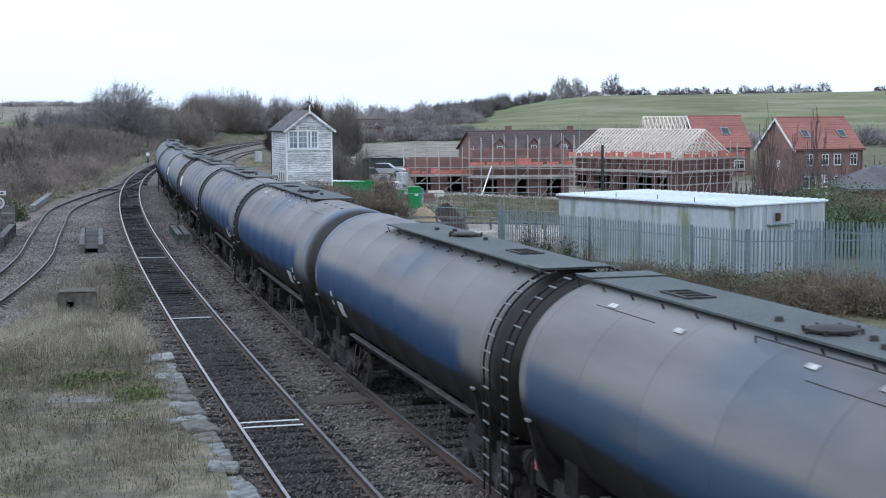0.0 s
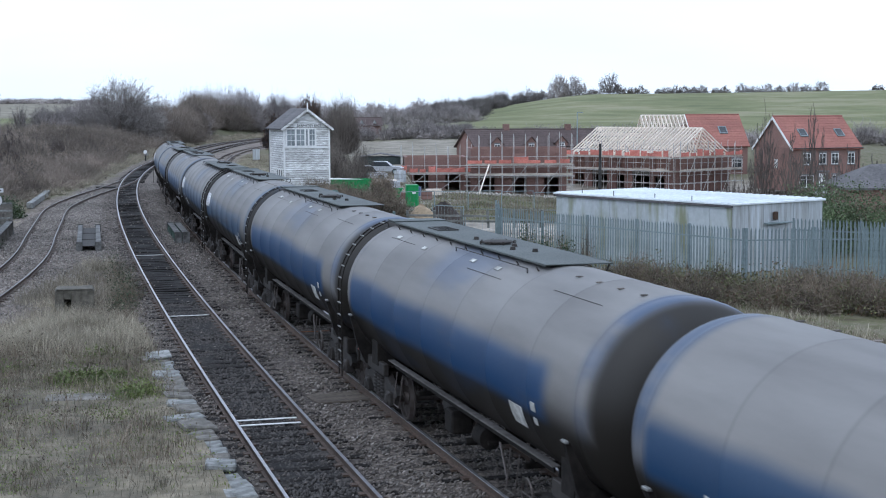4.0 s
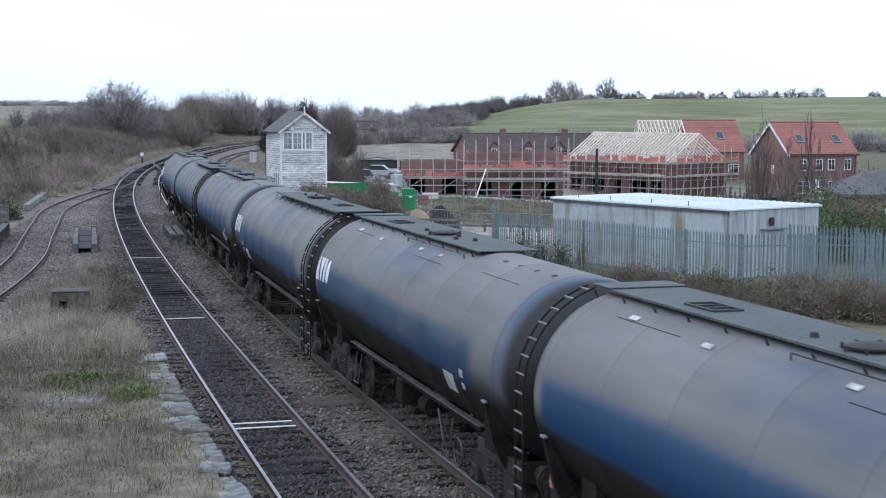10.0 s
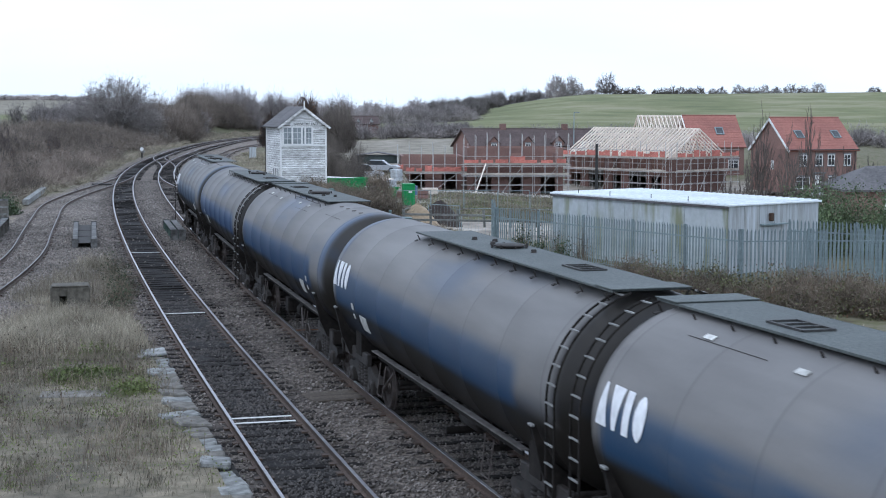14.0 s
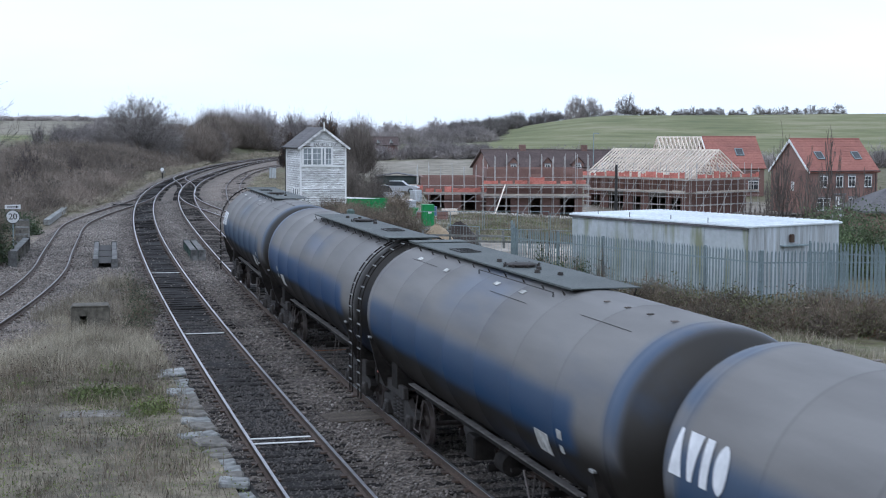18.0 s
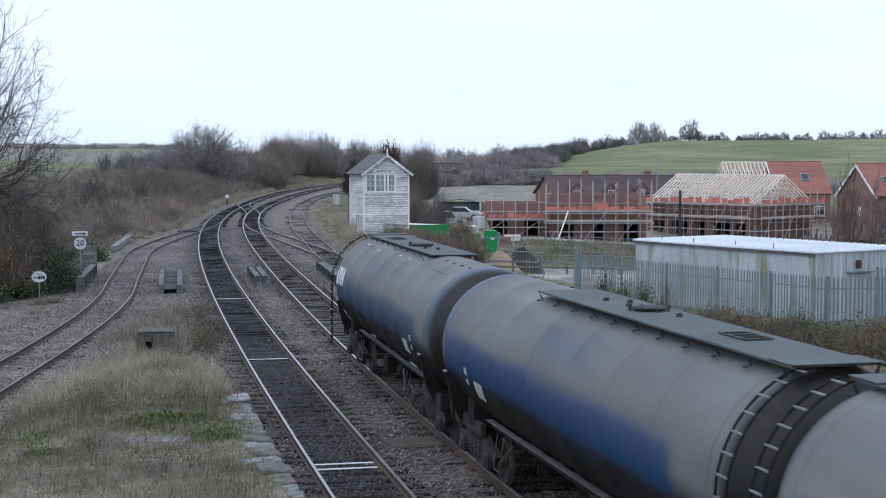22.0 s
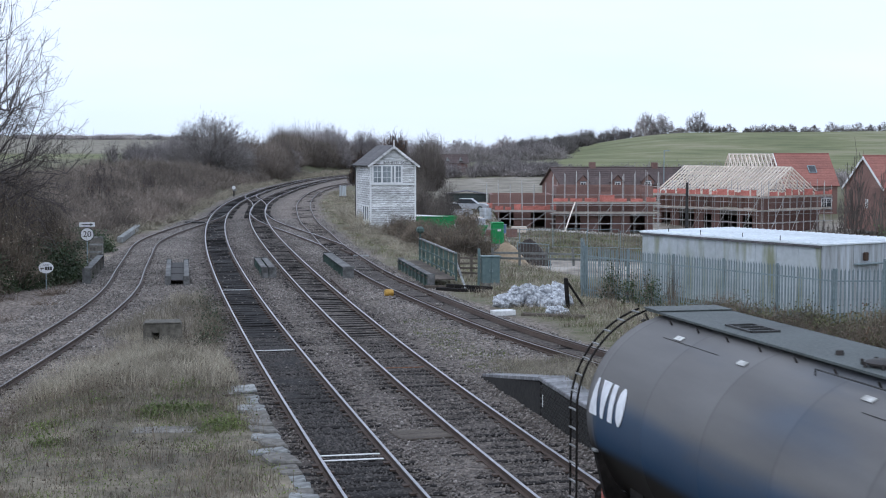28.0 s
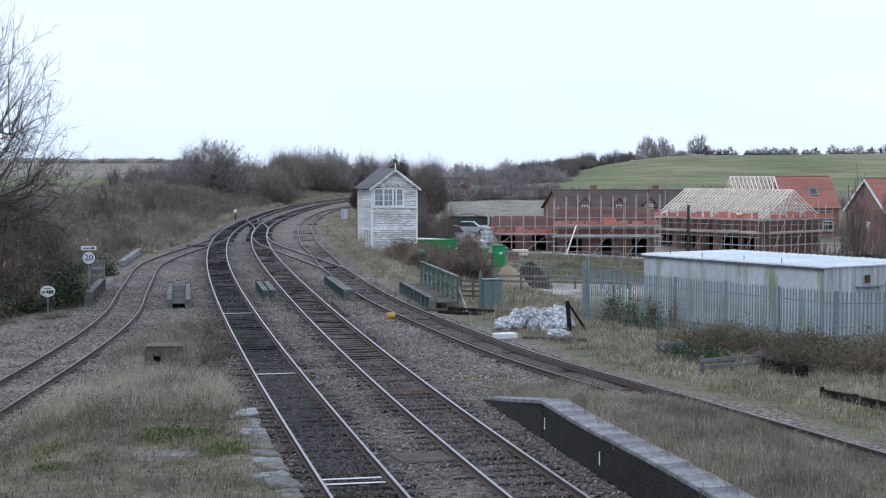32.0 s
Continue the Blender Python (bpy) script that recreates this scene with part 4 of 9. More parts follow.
def wheels_of(w):
    out = []
    for s in (-1, 1):
        for dy in (-0.95, 0.95):
            o = new("wheelset", WHEELSET_ME)
            o.parent = w
            o.location = (0, s * 5.75 + dy, 0.46)
            out.append(o)
    return out


def arc_shape(g, a0, a1, y, width, n=10):
    """A painted shape bent round the barrel from angle a0 to a1, its width along y given by width(0..1)."""
    vs, fs, r = [], [], BAR_R + 0.008
    for i in range(n + 1):
        a = a0 + (a1 - a0) * i / n
        lo, hi = width(i / n)
        for rr in (r, r + 0.008):
            for yy in (y + lo, y + hi):
                vs.append((-rr * math.sin(a), yy, BAR_Z + rr * math.cos(a)))
    for i in range(n):
        k, j = i * 4, i * 4 + 4
        fs += [(k, k + 1, j + 1, j), (k + 2, j + 2, j + 3, k + 3), (k, j, j + 2, k + 2), (k + 1, k + 3, j + 3, j + 1)]
    fs += [(0, 2, 3, 1), (4 * n, 4 * n + 1, 4 * n + 3, 4 * n + 2)]
    return g.add(vs, fs)


def logo(w, y0, side):
    """The lessee's mark on the flank, as plain white shapes of its size: a peak, a wedge, a block and a disc."""
    d = 1 if side > 0 else -1
    shapes = ((0.12, lambda f: (-0.03 - 0.13 * f, 0.03 + 0.13 * f)), (0.50, lambda f: (-0.17 + 0.12 * f, 0.17 - 0.12 * f)), (0.84, lambda f: (-0.09, 0.09)), (1.20, lambda f: (-0.15 * math.sqrt(max(0.02, 1 - (2 * f - 1) ** 2)), 0.15 * math.sqrt(max(0.02, 1 - (2 * f - 1) ** 2)))))
    for at, width in shapes:
        part("painted_mark", arc_shape(Geo(), side * radians(67), side * radians(88), y0 - at * d, width), M_LETTER, w, "white painted shape of the mark")


# the train's line: arc length along its track, 0 abeam of the camera, growing with distance
LINE = MAIN_FAR[::-1]
ARC = np.r_[0, np.cumsum(np.linalg.norm(np.diff(MAIN_FAR, axis=0), axis=1))]
ARC = ARC - np.interp(0.0, MAIN_FAR[:, 1], ARC)
# extend the line straight behind the camera
D0 = (MAIN_FAR[0] - MAIN_FAR[1]) / np.linalg.norm(MAIN_FAR[0] - MAIN_FAR[1])


def on_line(s):
    if s < ARC[0]:
        return MAIN_FAR[0] + D0 * (ARC[0] - s)
    return np.array([np.interp(s, ARC, MAIN_FAR[:, 0]), np.interp(s, ARC, MAIN_FAR[:, 1])])


def tail(t):
    """Where the rear shoulder of the last tank is along the line: the train slows a little."""
    u = t / 16
    return 148.2 - 81.68 * u + 8.626 * u * u - 1.592 * u**3


def wagon_pose(k, t):
    """Pose of wagon k, counted from the rear, 0 first."""
    c = tail(t) - 7.0 - k * PITCH
    a, b = on_line(c - 5.75), on_line(c + 5.75)
    mid, d = (a + b) / 2, b - a
    ang = -math.degrees(math.atan2(d[0], d[1]))
    return mid[0], mid[1], ang


# which end carries the ladder: 0 points to the rear, 180 to the front
LADDER_END = (0, 180, 0, 180, 0, 0, 0, 180, 0)
# how clean each tank is along the flank, and how blue its paint still is
TONE = ((0.8, 0.45), (0.9, 0.95), (0.85, 0.75), (0.8, 0.6), (0.88, 0.5), (0.94, 0.9), (0.94, 0.95), (0.92, 0.75), (0.8, 0.5))
# how pale the dirt on the top is
PALE = (0.7, 0.74, 0.8, 0.86, 0.88, 0.9, 0.95, 0.96, 0.96)
FIRST_WAGON = make_wagon()
WAGONS, WHEELS = [], []
for k in range(9):
    x, y, ang = wagon_pose(k, 0.0)
    m = pose(x, y, 0, 0, 0, ang + LADDER_END[k])
    if k == 0:
        wg = FIRST_WAGON
        wg.matrix_basis = m
    else:
        wg = copy_thing(FIRST_WAGON, m)
    WAGONS.append(wg)
    for ch in wg.children:
        if ch.name.startswith("barrel"):
            ch.color = (*TONE[k], LADDER_END[k] / 180, PALE[k])
for k, wg in enumerate(WAGONS):
    WHEELS.append(wheels_of(wg))
logo(WAGONS[0], 6.9, 1)
logo(WAGONS[3], -6.9, -1)
logo(WAGONS[4], 6.9, 1)


def motions():
    for k, wg in enumerate(WAGONS):
        rows = []
        for i in range(65):
            t = i * 0.5
            x, y, ang = wagon_pose(k, t)
            rows.append((t, pose(x, y, 0, 0, 0, ang + LADDER_END[k])))
        walk(wg, rows)
        # every wheelset rolls with the way made good
        turn = 1 if LADDER_END[k] == 0 else -1
        for o in WHEELS[k]:
            place = Vector(o.location)
            spin = []
            for i in range(321):
                t = i * 0.1
                a = (tail(0.0) - tail(t)) / 0.46
                spin.append((t, Matrix.Translation(place) @ Matrix.Rotation(a * turn, 4, "X")))
            walk(o, spin)


# ---- platforms ----
def platform_far():
    """Stub end of the far platform: brick face, stone coping, ramp and grass."""
    base = thing("platform_far", Matrix.Identity(4), "disused platform end with stone coping, ramp and overgrown top", "platform", kind="structure")
    edge = smooth_line([(6.9, 15), (6.02, 19.5), (4.72, 25.8), (4.04, 29.1), (3.2, 32.7), (2.42, 36.7)], 0.3)
    path = [(p[0], p[1], 0) for p in edge]
    part("platform_wall", Geo().sweep(path, [(0.04, -0.5), (0.34, -0.5), (0.34, 0.7), (0.04, 0.7)]), M_DARKBRICK, base, "near-black brick platform face")
    d = np.r_[0, np.cumsum(np.linalg.norm(np.diff(edge, axis=0), axis=1))]
    rnd = random.Random(4)
    s = 0.0
    while s < d[-1] - 0.3:
        ln = rnd.uniform(0.95, 1.15)
        x, y = np.interp(s + ln / 2, d, edge[:, 0]), np.interp(s + ln / 2, d, edge[:, 1])
        x2, y2 = np.interp(s + ln / 2 + 0.2, d, edge[:, 0]), np.interp(s + ln / 2 + 0.2, d, edge[:, 1])
        ang = -math.degrees(math.atan2(x2 - x, y2 - y))
        o = part("coping_stone", Geo().box((0.33, 0, 0), (0.68, ln - 0.075, 0.11), bev=0.02), M_COPING, base)
        o.matrix_basis = pose(x, y, 0.745 + rnd.uniform(-0.006, 0.006), 0, rnd.uniform(-0.5, 0.5), ang)
        s += ln
    # bricks of the face, the stretch beside the ramp one by one
    brick = Geo().box((0, 0, 0), (0.05, 0.212, 0.062), bev=0.006).mesh("brick", M_DARKBRICK)
    rest = Geo()
    for row in range(11):
        s = 0.11 * (row % 2)
        while s < d[-1] - 0.12:
            x, y = np.interp(s + 0.11, d, edge[:, 0]), np.interp(s + 0.11, d, edge[:, 1])
            x2, y2 = np.interp(s + 0.31, d, edge[:, 0]), np.interp(s + 0.31, d, edge[:, 1])
            ang = -math.degrees(math.atan2(x2 - x, y2 - y))
            m = pose(x, y, 0.655 - row * 0.075, 0, 0, ang) @ Matrix.Translation((0.034 + rnd.uniform(-0.005, 0.004), 0, 0))
            if y > 30.6:
                o = part("brick", brick, M_DARKBRICK, base)
                o.matrix_basis = m
            elif y > 17:
                rest.box(m.translation, (0.05, 0.212, 0.062), m.to_3x3())
            s += 0.224
    part("lower_bricks", rest, M_DARKBRICK, base)["kind"] = "stuff"
    # ramp
    n = 7
    for k in range(n):
        a, b = k / n, (k + 1) / n
        p0, p1 = Vector((2.42, 36.75, 0.74)).lerp(Vector((1.12, 42.9, -0.12)), a), Vector((2.42, 36.75, 0.74)).lerp(Vector((1.12, 42.9, -0.12)), b)
        o = part("ramp_slab", Geo().box((0.42, 0, 0), (0.9 - 0.03 * k, (p1 - p0).length - 0.015, 0.1), bev=0.012), M_COPING, base)
        mid = (p0 + p1) / 2
        o.matrix_basis = pose(mid.x, mid.y, mid.z, -7.8, 0, 12)
    face = Geo().add([(2.45, 36.7, -0.5), (1.15, 42.9, -0.5), (1.15, 42.9, -0.14), (2.45, 36.7, 0.68), (2.75, 36.7, -0.5), (1.45, 42.9, -0.5), (1.45, 42.9, -0.14), (2.75, 36.7, 0.68)], [(0, 1, 2, 3), (4, 7, 6, 5), (0, 4, 5, 1), (3, 2, 6, 7), (0, 3, 7, 4), (1, 5, 6, 2)])
    part("ramp_wall", face, M_DARKBRICK, base)
    for y in (36.4, 32.0):
        x = at_y(edge, y)
        part("marker_plate", Geo().box((x + 0.02, y, 0.25), (0.03, 0.12, 0.3), bev=0.008), M_WHITEPAINT, base, "small white marker plate")
    # earth fill that falls away to the siding
    vs, fs = [], []
    rows = list(np.arange(15, 43.2, 0.6))
    for i, y in enumerate(rows):
        e = at_y(edge, y) if y < 36.7 else np.interp(y, (36.7, 42.9), (2.42, 1.12))
        top = 0.72 if y < 36.7 else np.interp(y, (36.7, 43), (0.72, -0.2))
        x3 = at_y(SIDE_FAR, y) - 0.95
        for j in range(9):
            f = j / 8
            x = e + 0.45 + (x3 - e - 0.45) * f
            z = top - (top + 0.12) * sstep(0.62, 1.0, f) + 0.05 * noise.noise((x * 0.7, y * 0.7, 3))
            vs.append((x, y, z))
    for i in range(len(rows) - 1):
        for j in range(8):
            a = i * 9 + j
            fs.append((a, a + 1, a + 10, a + 9))
    part("platform_fill", Geo().add(vs, fs), M_STRAWGROUND, base, "rough straw-coloured grass", True)


def platform_near():
    """Remains of the near platform: broken edge stones and a grassy top."""
    base = thing("platform_near", Matrix.Identity(4), "broken edge of a demolished platform with weedy top", "platform", kind="structure")
    edge = smooth_line([(-0.6, 19), (-2.53, 27.8), (-3.29, 31), (-3.93, 34), (-4.58, 37), (-4.8, 38.3)], 0.3)
    d = np.r_[0, np.cumsum(np.linalg.norm(np.diff(edge, axis=0), axis=1))]
    rnd = random.Random(8)
    part("edge_wall", Geo().sweep([(p[0], p[1], 0) for p in edge], [(0.0, -0.5), (-0.3, -0.5), (-0.3, 0.22), (0.0, 0.22)]), M_DARKBRICK, base)
    s = 0.0
    while s < d[-1] - 0.3:
        ln = rnd.uniform(0.35, 0.75)
        x, y = np.interp(s + ln / 2, d, edge[:, 0]), np.interp(s + ln / 2, d, edge[:, 1])
        x2, y2 = np.interp(s + ln / 2 + 0.2, d, edge[:, 0]), np.interp(s + ln / 2 + 0.2, d, edge[:, 1])
        ang = -math.degrees(math.atan2(x2 - x, y2 - y))
        wd = rnd.uniform(0.4, 0.8)
        o = part("edge_stone", Geo().box((-wd / 2 - rnd.uniform(-0.03, 0.06), 0, 0), (wd, ln - 0.03, 0.12), bev=0.03), M_PALEPAINT if rnd.random() < 0.5 else M_CONCRETE, base)
        o.matrix_basis = pose(x, y, 0.25 + rnd.uniform(-0.07, 0.03), rnd.uniform(-4, 4), rnd.uniform(-7, 7), ang + rnd.uniform(-9, 9))
        s += ln
    part("white_slab", Geo().box((-5.0, 37.6, 0.33), (0.6, 0.8, 0.06), pose(0, 0, 0, 3, -4, 12).to_3x3(), 0.02), M_PALEPAINT, base, "flaking white-painted end slab")
    vs, fs = [], []
    rows = list(np.arange(19, 50, 0.6))
    for i, y in enumerate(rows):
        e = at_y(edge, min(y, 38.3)) - 0.35 - 0.18 * max(0, y - 38.3)
        top = np.interp(y, (38, 44), (0.27, -0.05)) - 0.25 * float(sstep(44, 50, y))
        x3 = at_y(SIDE_NEAR, y) + np.interp(y, (40, 48), (1.0, 2.2))
        for j in range(11):
            f = j / 10
            x = e + (x3 - e) * f
            z = top - (top + 0.34) * sstep(0.55, 1.0, f) + 0.07 * noise.noise((x * 0.6, y * 0.6, 9))
            vs.append((x, y, z))
    for i in range(len(rows) - 1):
        for j in range(10):
            a = i * 11 + j
            fs.append((a, a + 1, a + 12, a + 11))
    part("platform_fill", Geo().add(vs, fs), M_STRAWGROUND, base, "weedy rough ground", True)


M_STRAWGROUND = mat("weedy_ground", (0.085, 0.075, 0.05), (0.235, 0.2, 0.145), 2.2, 0.95, 0.9, 0, 0.4, 0.5, 0.06, 0, world_co=True, detail=12.0)
platform_far()
platform_near()


# ---- signal box ----
# pale panes: sky reflection and curtain grey put into the glass colour
M_PALE_PANE = mat("grey_glass", (0.16, 0.18, 0.19), (0.30, 0.33, 0.345), 1.5, 0.12, 0.0, 0, 0.2, 0.8)
def signal_box():
    m = pose(-4.73, 126.2, -0.3, 0, 0, 14.5)
    b = thing("signal_box", m, "two-storey boarded signal box with flaking white paint", "signal box")
    W2, D2, HT = 1.86, 2.9, 5.5
    for k in range(30):
        z = 0.05 + k * 0.185
        if z > HT - 0.1:
            break
        for face in ("front", "left", "right"):
            wid = 2 * W2 if face == "front" else 2 * D2
            if face == "front" and 3.95 < z < 5.3:
                segs = ((0.78, W2),)
            else:
                segs = ((-wid / 2, wid / 2),)
            for s0, s1 in segs:
                bd = Geo().box(((s0 + s1) / 2, 0, 0), (s1 - s0 - 0.01, 0.03, 0.160), pose(0, 0, 0, -9).to_3x3())
                o = part("weatherboard", bd, M_BOXWOOD, b)
                o.matrix_basis = pose(0, -D2 - 0.012, z + 0.09) if face == "front" else pose(-W2 - 0.012, 0, z + 0.09, 0, 0, -90) if face == "left" else pose(W2 + 0.012, 0, z + 0.09, 0, 0, 90)
    # dark core behind the board gaps, its colour standing for their shadow lines
    part("core", Geo().box((0, 0, HT / 2), (2 * W2 - 0.03, 2 * D2 - 0.03, HT)), M_SLEEPER_OLD, b)
    for sx in (-1, 1):
        for sy in (-1, 1):
            part("corner_post", Geo().box((sx * (W2 + 0.02), sy * (D2 + 0.02), HT / 2), (0.13, 0.13, HT), bev=0.01), M_WINWHITE, b)
    gable = Geo().prism([(-W2 - 0.05, HT - 0.05), (W2 + 0.05, HT - 0.05), (0, HT + 1.35)], 2 * D2)
    part("gable_wall", gable, M_BOXWOOD, b)
    for k in range(7):
        z = HT + 0.02 + k * 0.18
        hw = (W2) * (1 - (z - HT + 0.1) / 1.4) - 0.08
        if hw > 0.1:
            o = part("gable_board", Geo().box((0, 0, 0), (2 * hw, 0.03, 0.162), pose(0, 0, 0, -6).to_3x3()), M_BOXWOOD, b)
            o.matrix_basis = pose(0, -D2 - 0.02, z + 0.08)
    part("string_board", Geo().box((0, -D2 - 0.05, 3.78), (2 * W2 + 0.1, 0.1, 0.12)), M_WINWHITE, b)
    # roof
    sl = math.atan2(1.42, W2 + 0.0)
    ln = math.hypot(W2 + 0.35, (W2 + 0.35) * math.tan(sl))
    for sx in (-1, 1):
        rf = part("roof", Geo().box((0, 0, 0), (ln, 2 * D2 + 0.7, 0.07)), M_SLATE, b, "worn grey slate roof")
        rf.matrix_basis = pose(sx * (W2 + 0.35) / 2, 0, HT + 1.42 - (W2 + 0.35) / 2 * math.tan(sl) + 0.02, 0, sx * math.degrees(sl), 0)
        for k in range(9):
            part("slate_course", Geo().box((-ln / 2 + (k + 0.5) * ln / 9, 0, 0.045), (ln / 9 + 0.03, 2 * D2 + 0.68, 0.02), pose(0, 0, 0, 0, 2).to_3x3()), M_SLATE, rf)
        for sy in (-1, 1):
            bb = part("bargeboard", Geo().box((0, 0, -0.06), (ln, 0.05, 0.17)), M_BOXWOOD, b, "flaking white bargeboard")
            bb.matrix_basis = pose(sx * (W2 + 0.35) / 2, sy * (D2 + 0.37), HT + 1.42 - (W2 + 0.35) / 2 * math.tan(sl) + 0.02, 0, sx * math.degrees(sl), 0)
        part("gutter", Geo().tube((sx * (W2 + 0.38), -D2 - 0.3, HT - 0.2), (sx * (W2 + 0.38), D2 + 0.3, HT - 0.2), 0.06, n=8), M_BLACK, b)
    part("downpipe", Geo().pipe([(-W2 - 0.38, D2 + 0.1, HT - 0.25), (-W2 - 0.1, D2 + 0.1, HT - 0.6), (-W2 - 0.1, D2 + 0.1, 0.0)], 0.05, 8), M_BLACK, b, "black downpipe")
    part("finial", Geo().box((0, -D2 - 0.38, HT + 1.55), (0.1, 0.08, 0.75), bev=0.02), M_WINWHITE, b)
    # window
    win = part("window", Geo().box((-0.5, -D2 - 0.03, 4.6), (2.4, 0.05, 1.4)), M_PALE_PANE, b, "sash windows with white bars")
    for x in (-1.7, -0.92, -0.12, 0.16, 0.74):
        part("mullion", Geo().box((x - 0.02, -D2 - 0.07, 4.6), (0.14, 0.08, 1.5)), M_WINWHITE, win)
    for z in (3.88, 5.32):
        part("window_rail", Geo().box((-0.5, -D2 - 0.075, z), (2.55, 0.09, 0.12)), M_WINWHITE, win)
    for x0 in (-1.32, -0.52, 0.45):
        part("glazing_bar", Geo().box((x0, -D2 - 0.062, 4.6), (0.03, 0.03, 1.4)), M_WINWHITE, win)
        for z in (4.35, 4.85):
            part("glazing_bar", Geo().box((x0, -D2 - 0.06, z), (0.7, 0.03, 0.03)), M_WINWHITE, win)
    for k in range(3):
        y = -D2 + 1.0 + k * 0.85
        sw = part("side_window", Geo().box((-W2 - 0.035, y, 1.35), (0.04, 0.55, 1.1)), M_PALE_PANE, b, "grey-paned ground floor window")
        for dy in (-0.3, 0.3):
            part("window_frame", Geo().box((-W2 - 0.055, y + dy, 1.35), (0.06, 0.07, 1.24)), M_WINWHITE, sw)
        for dz in (-0.58, 0.58):
            part("window_frame", Geo().box((-W2 - 0.053, y, 1.35 + dz), (0.06, 0.54, 0.07)), M_WINWHITE, sw)
    sign = part("name_board", Geo().box((0.2, -D2 - 0.06, 5.56), (2.6, 0.05, 0.28)), M_WINWHITE, b, "faded name board with dark letters")
    cu = bpy.data.curves.new("letters", "FONT")
    cu.body, cu.size, cu.extrude, cu.align_x, cu.align_y = "BARNETBY EAST", 0.28, 0.012, "CENTER", "CENTER"
    tmp = bpy.data.objects.new("letters", cu)
    scene.collection.objects.link(tmp)
    me = bpy.data.meshes.new_from_object(tmp)
    bpy.data.objects.remove(tmp)
    me.materials.clear()
    me.materials.append(M_BLACK)
    lt = part("lettering", me, M_BLACK, sign, "dark block letters")
    lt.matrix_basis = pose(0.2, -D2 - 0.095, 5.56, 90, 0, 0)


signal_box()


# ---- relay room and palisade fence ----
def relay_room():
    a = Vector((15.15, 59.5))
    d1 = (Vector((9.25, 68.7)) - a).normalized()
    L1, L2, top = 10.9, 5.5, 2.62
    ang = math.degrees(math.atan2(-d1.x, d1.y))
    b = thing("relay_room", pose(a.x, a.y, -0.3, 0, 0, ang), "pale grey panelled relay room streaked with algae", "equipment building")
    core = Geo().box((L2 / 2, L1 / 2, top / 2 + 0.15), (L2 - 0.04, L1 - 0.04, top + 0.3))
    part("core", core, M_RELAY, b)
    for k in range(9):
        w = L1 / 9
        part("side_panel", Geo().box((-0.015, (k + 0.5) * w, top / 2 + 0.13), (0.04, w - 0.015, top + 0.26), bev=0.006), M_RELAY_STAIN, b)
        part("side_panel", Geo().box((L2 + 0.015, (k + 0.5) * w, top / 2 + 0.13), (0.04, w - 0.015, top + 0.26), bev=0.006), M_RELAY_STAIN, b)
    for k in range(6):
        w = L2 / 6
        part("end_panel", Geo().box(((k + 0.5) * w, -0.015, top / 2 + 0.13), (w - 0.02, 0.04, top + 0.26), bev=0.006), M_RELAY, b)
        part("end_panel", Geo().box(((k + 0.5) * w, L1 + 0.015, top / 2 + 0.13), (w - 0.02, 0.04, top + 0.26), bev=0.006), M_RELAY, b)
    rf = part("roof", Geo().box((L2 / 2, L1 / 2, top + 0.30), (L2 + 0.24, L1 + 0.24, 0.09), bev=0.02), M_RELAY_ROOF, b, "white ribbed sheet roof")
    for k in range(28):
        part("roof_rib", Geo().box((L2 / 2, 0.1 + k * (L1 - 0.2) / 27, top + 0.36), (L2 + 0.22, 0.06, 0.05), bev=0.012), M_RELAY_ROOF, rf)
    part("fascia", Geo().box((-0.09, L1 / 2, top + 0.23), (0.05, L1 + 0.2, 0.12)), M_SLATE, b)
    for y in (4.6, 7.2, 2.4, 9.3):
        part("roof_peg", Geo().tube((0.15, y, top + 0.3), (0.15, y, top + 0.55), 0.02, n=6), M_BLACK, b)
    part("lamp", Geo().box((2.45, -0.13, top - 0.25), (0.2, 0.16, 0.34), bev=0.03), M_RUSTDARK, b, "rusty bulkhead lamp")
    hood = part("door_hood", Geo().box((2.6, -0.14, top - 0.55), (1.5, 0.24, 0.06), bev=0.01), M_GALV, b)
    part("door", Geo().box((2.6, -0.05, 1.0), (1.05, 0.04, 1.95), bev=0.01), M_RELAY, b)


def algae_panel():
    m = mat("algae_streaked_cladding", (0.40, 0.43, 0.44), (0.50, 0.535, 0.55), 3, 0.6, 0.05, 0, 0.1, 0.4, 0.02, 0.06)
    n, l, b = nodes_of(m)
    co = n.new("ShaderNodeNewGeometry")
    mp = n.new("ShaderNodeMapping")
    mp.inputs["Scale"].default_value = (0.8, 0.8, 0.12)
    l.new(co.outputs["Position"], mp.inputs["Vector"])
    t = n.new("ShaderNodeTexNoise")
    t.inputs["Scale"].default_value, t.inputs["Detail"].default_value = 1.6, 6.0
    l.new(mp.outputs["Vector"], t.inputs["Vector"])
    r = n.new("ShaderNodeMapRange")
    r.inputs["From Min"].default_value, r.inputs["From Max"].default_value = 0.48, 0.62
    r.inputs["To Max"].default_value = 0.85
    l.new(t.outputs["Fac"], r.inputs["Value"])
    x = n.new("ShaderNodeMix")
    x.data_type = "RGBA"
    old = b.inputs["Base Color"].links[0].from_socket
    l.new(old, x.inputs["A"])
    x.inputs["B"].default_value = (0.19, 0.2, 0.09, 1)
    l.new(r.outputs["Result"], x.inputs["Factor"])
    l.new(x.outputs["Result"], b.inputs["Base Color"])
    return m


M_RELAY_STAIN = algae_panel()
M_RUSTDARK = mat("dark_rust", (0.03, 0.018, 0.012), (0.1, 0.06, 0.04), 8, 0.9, 0.3)
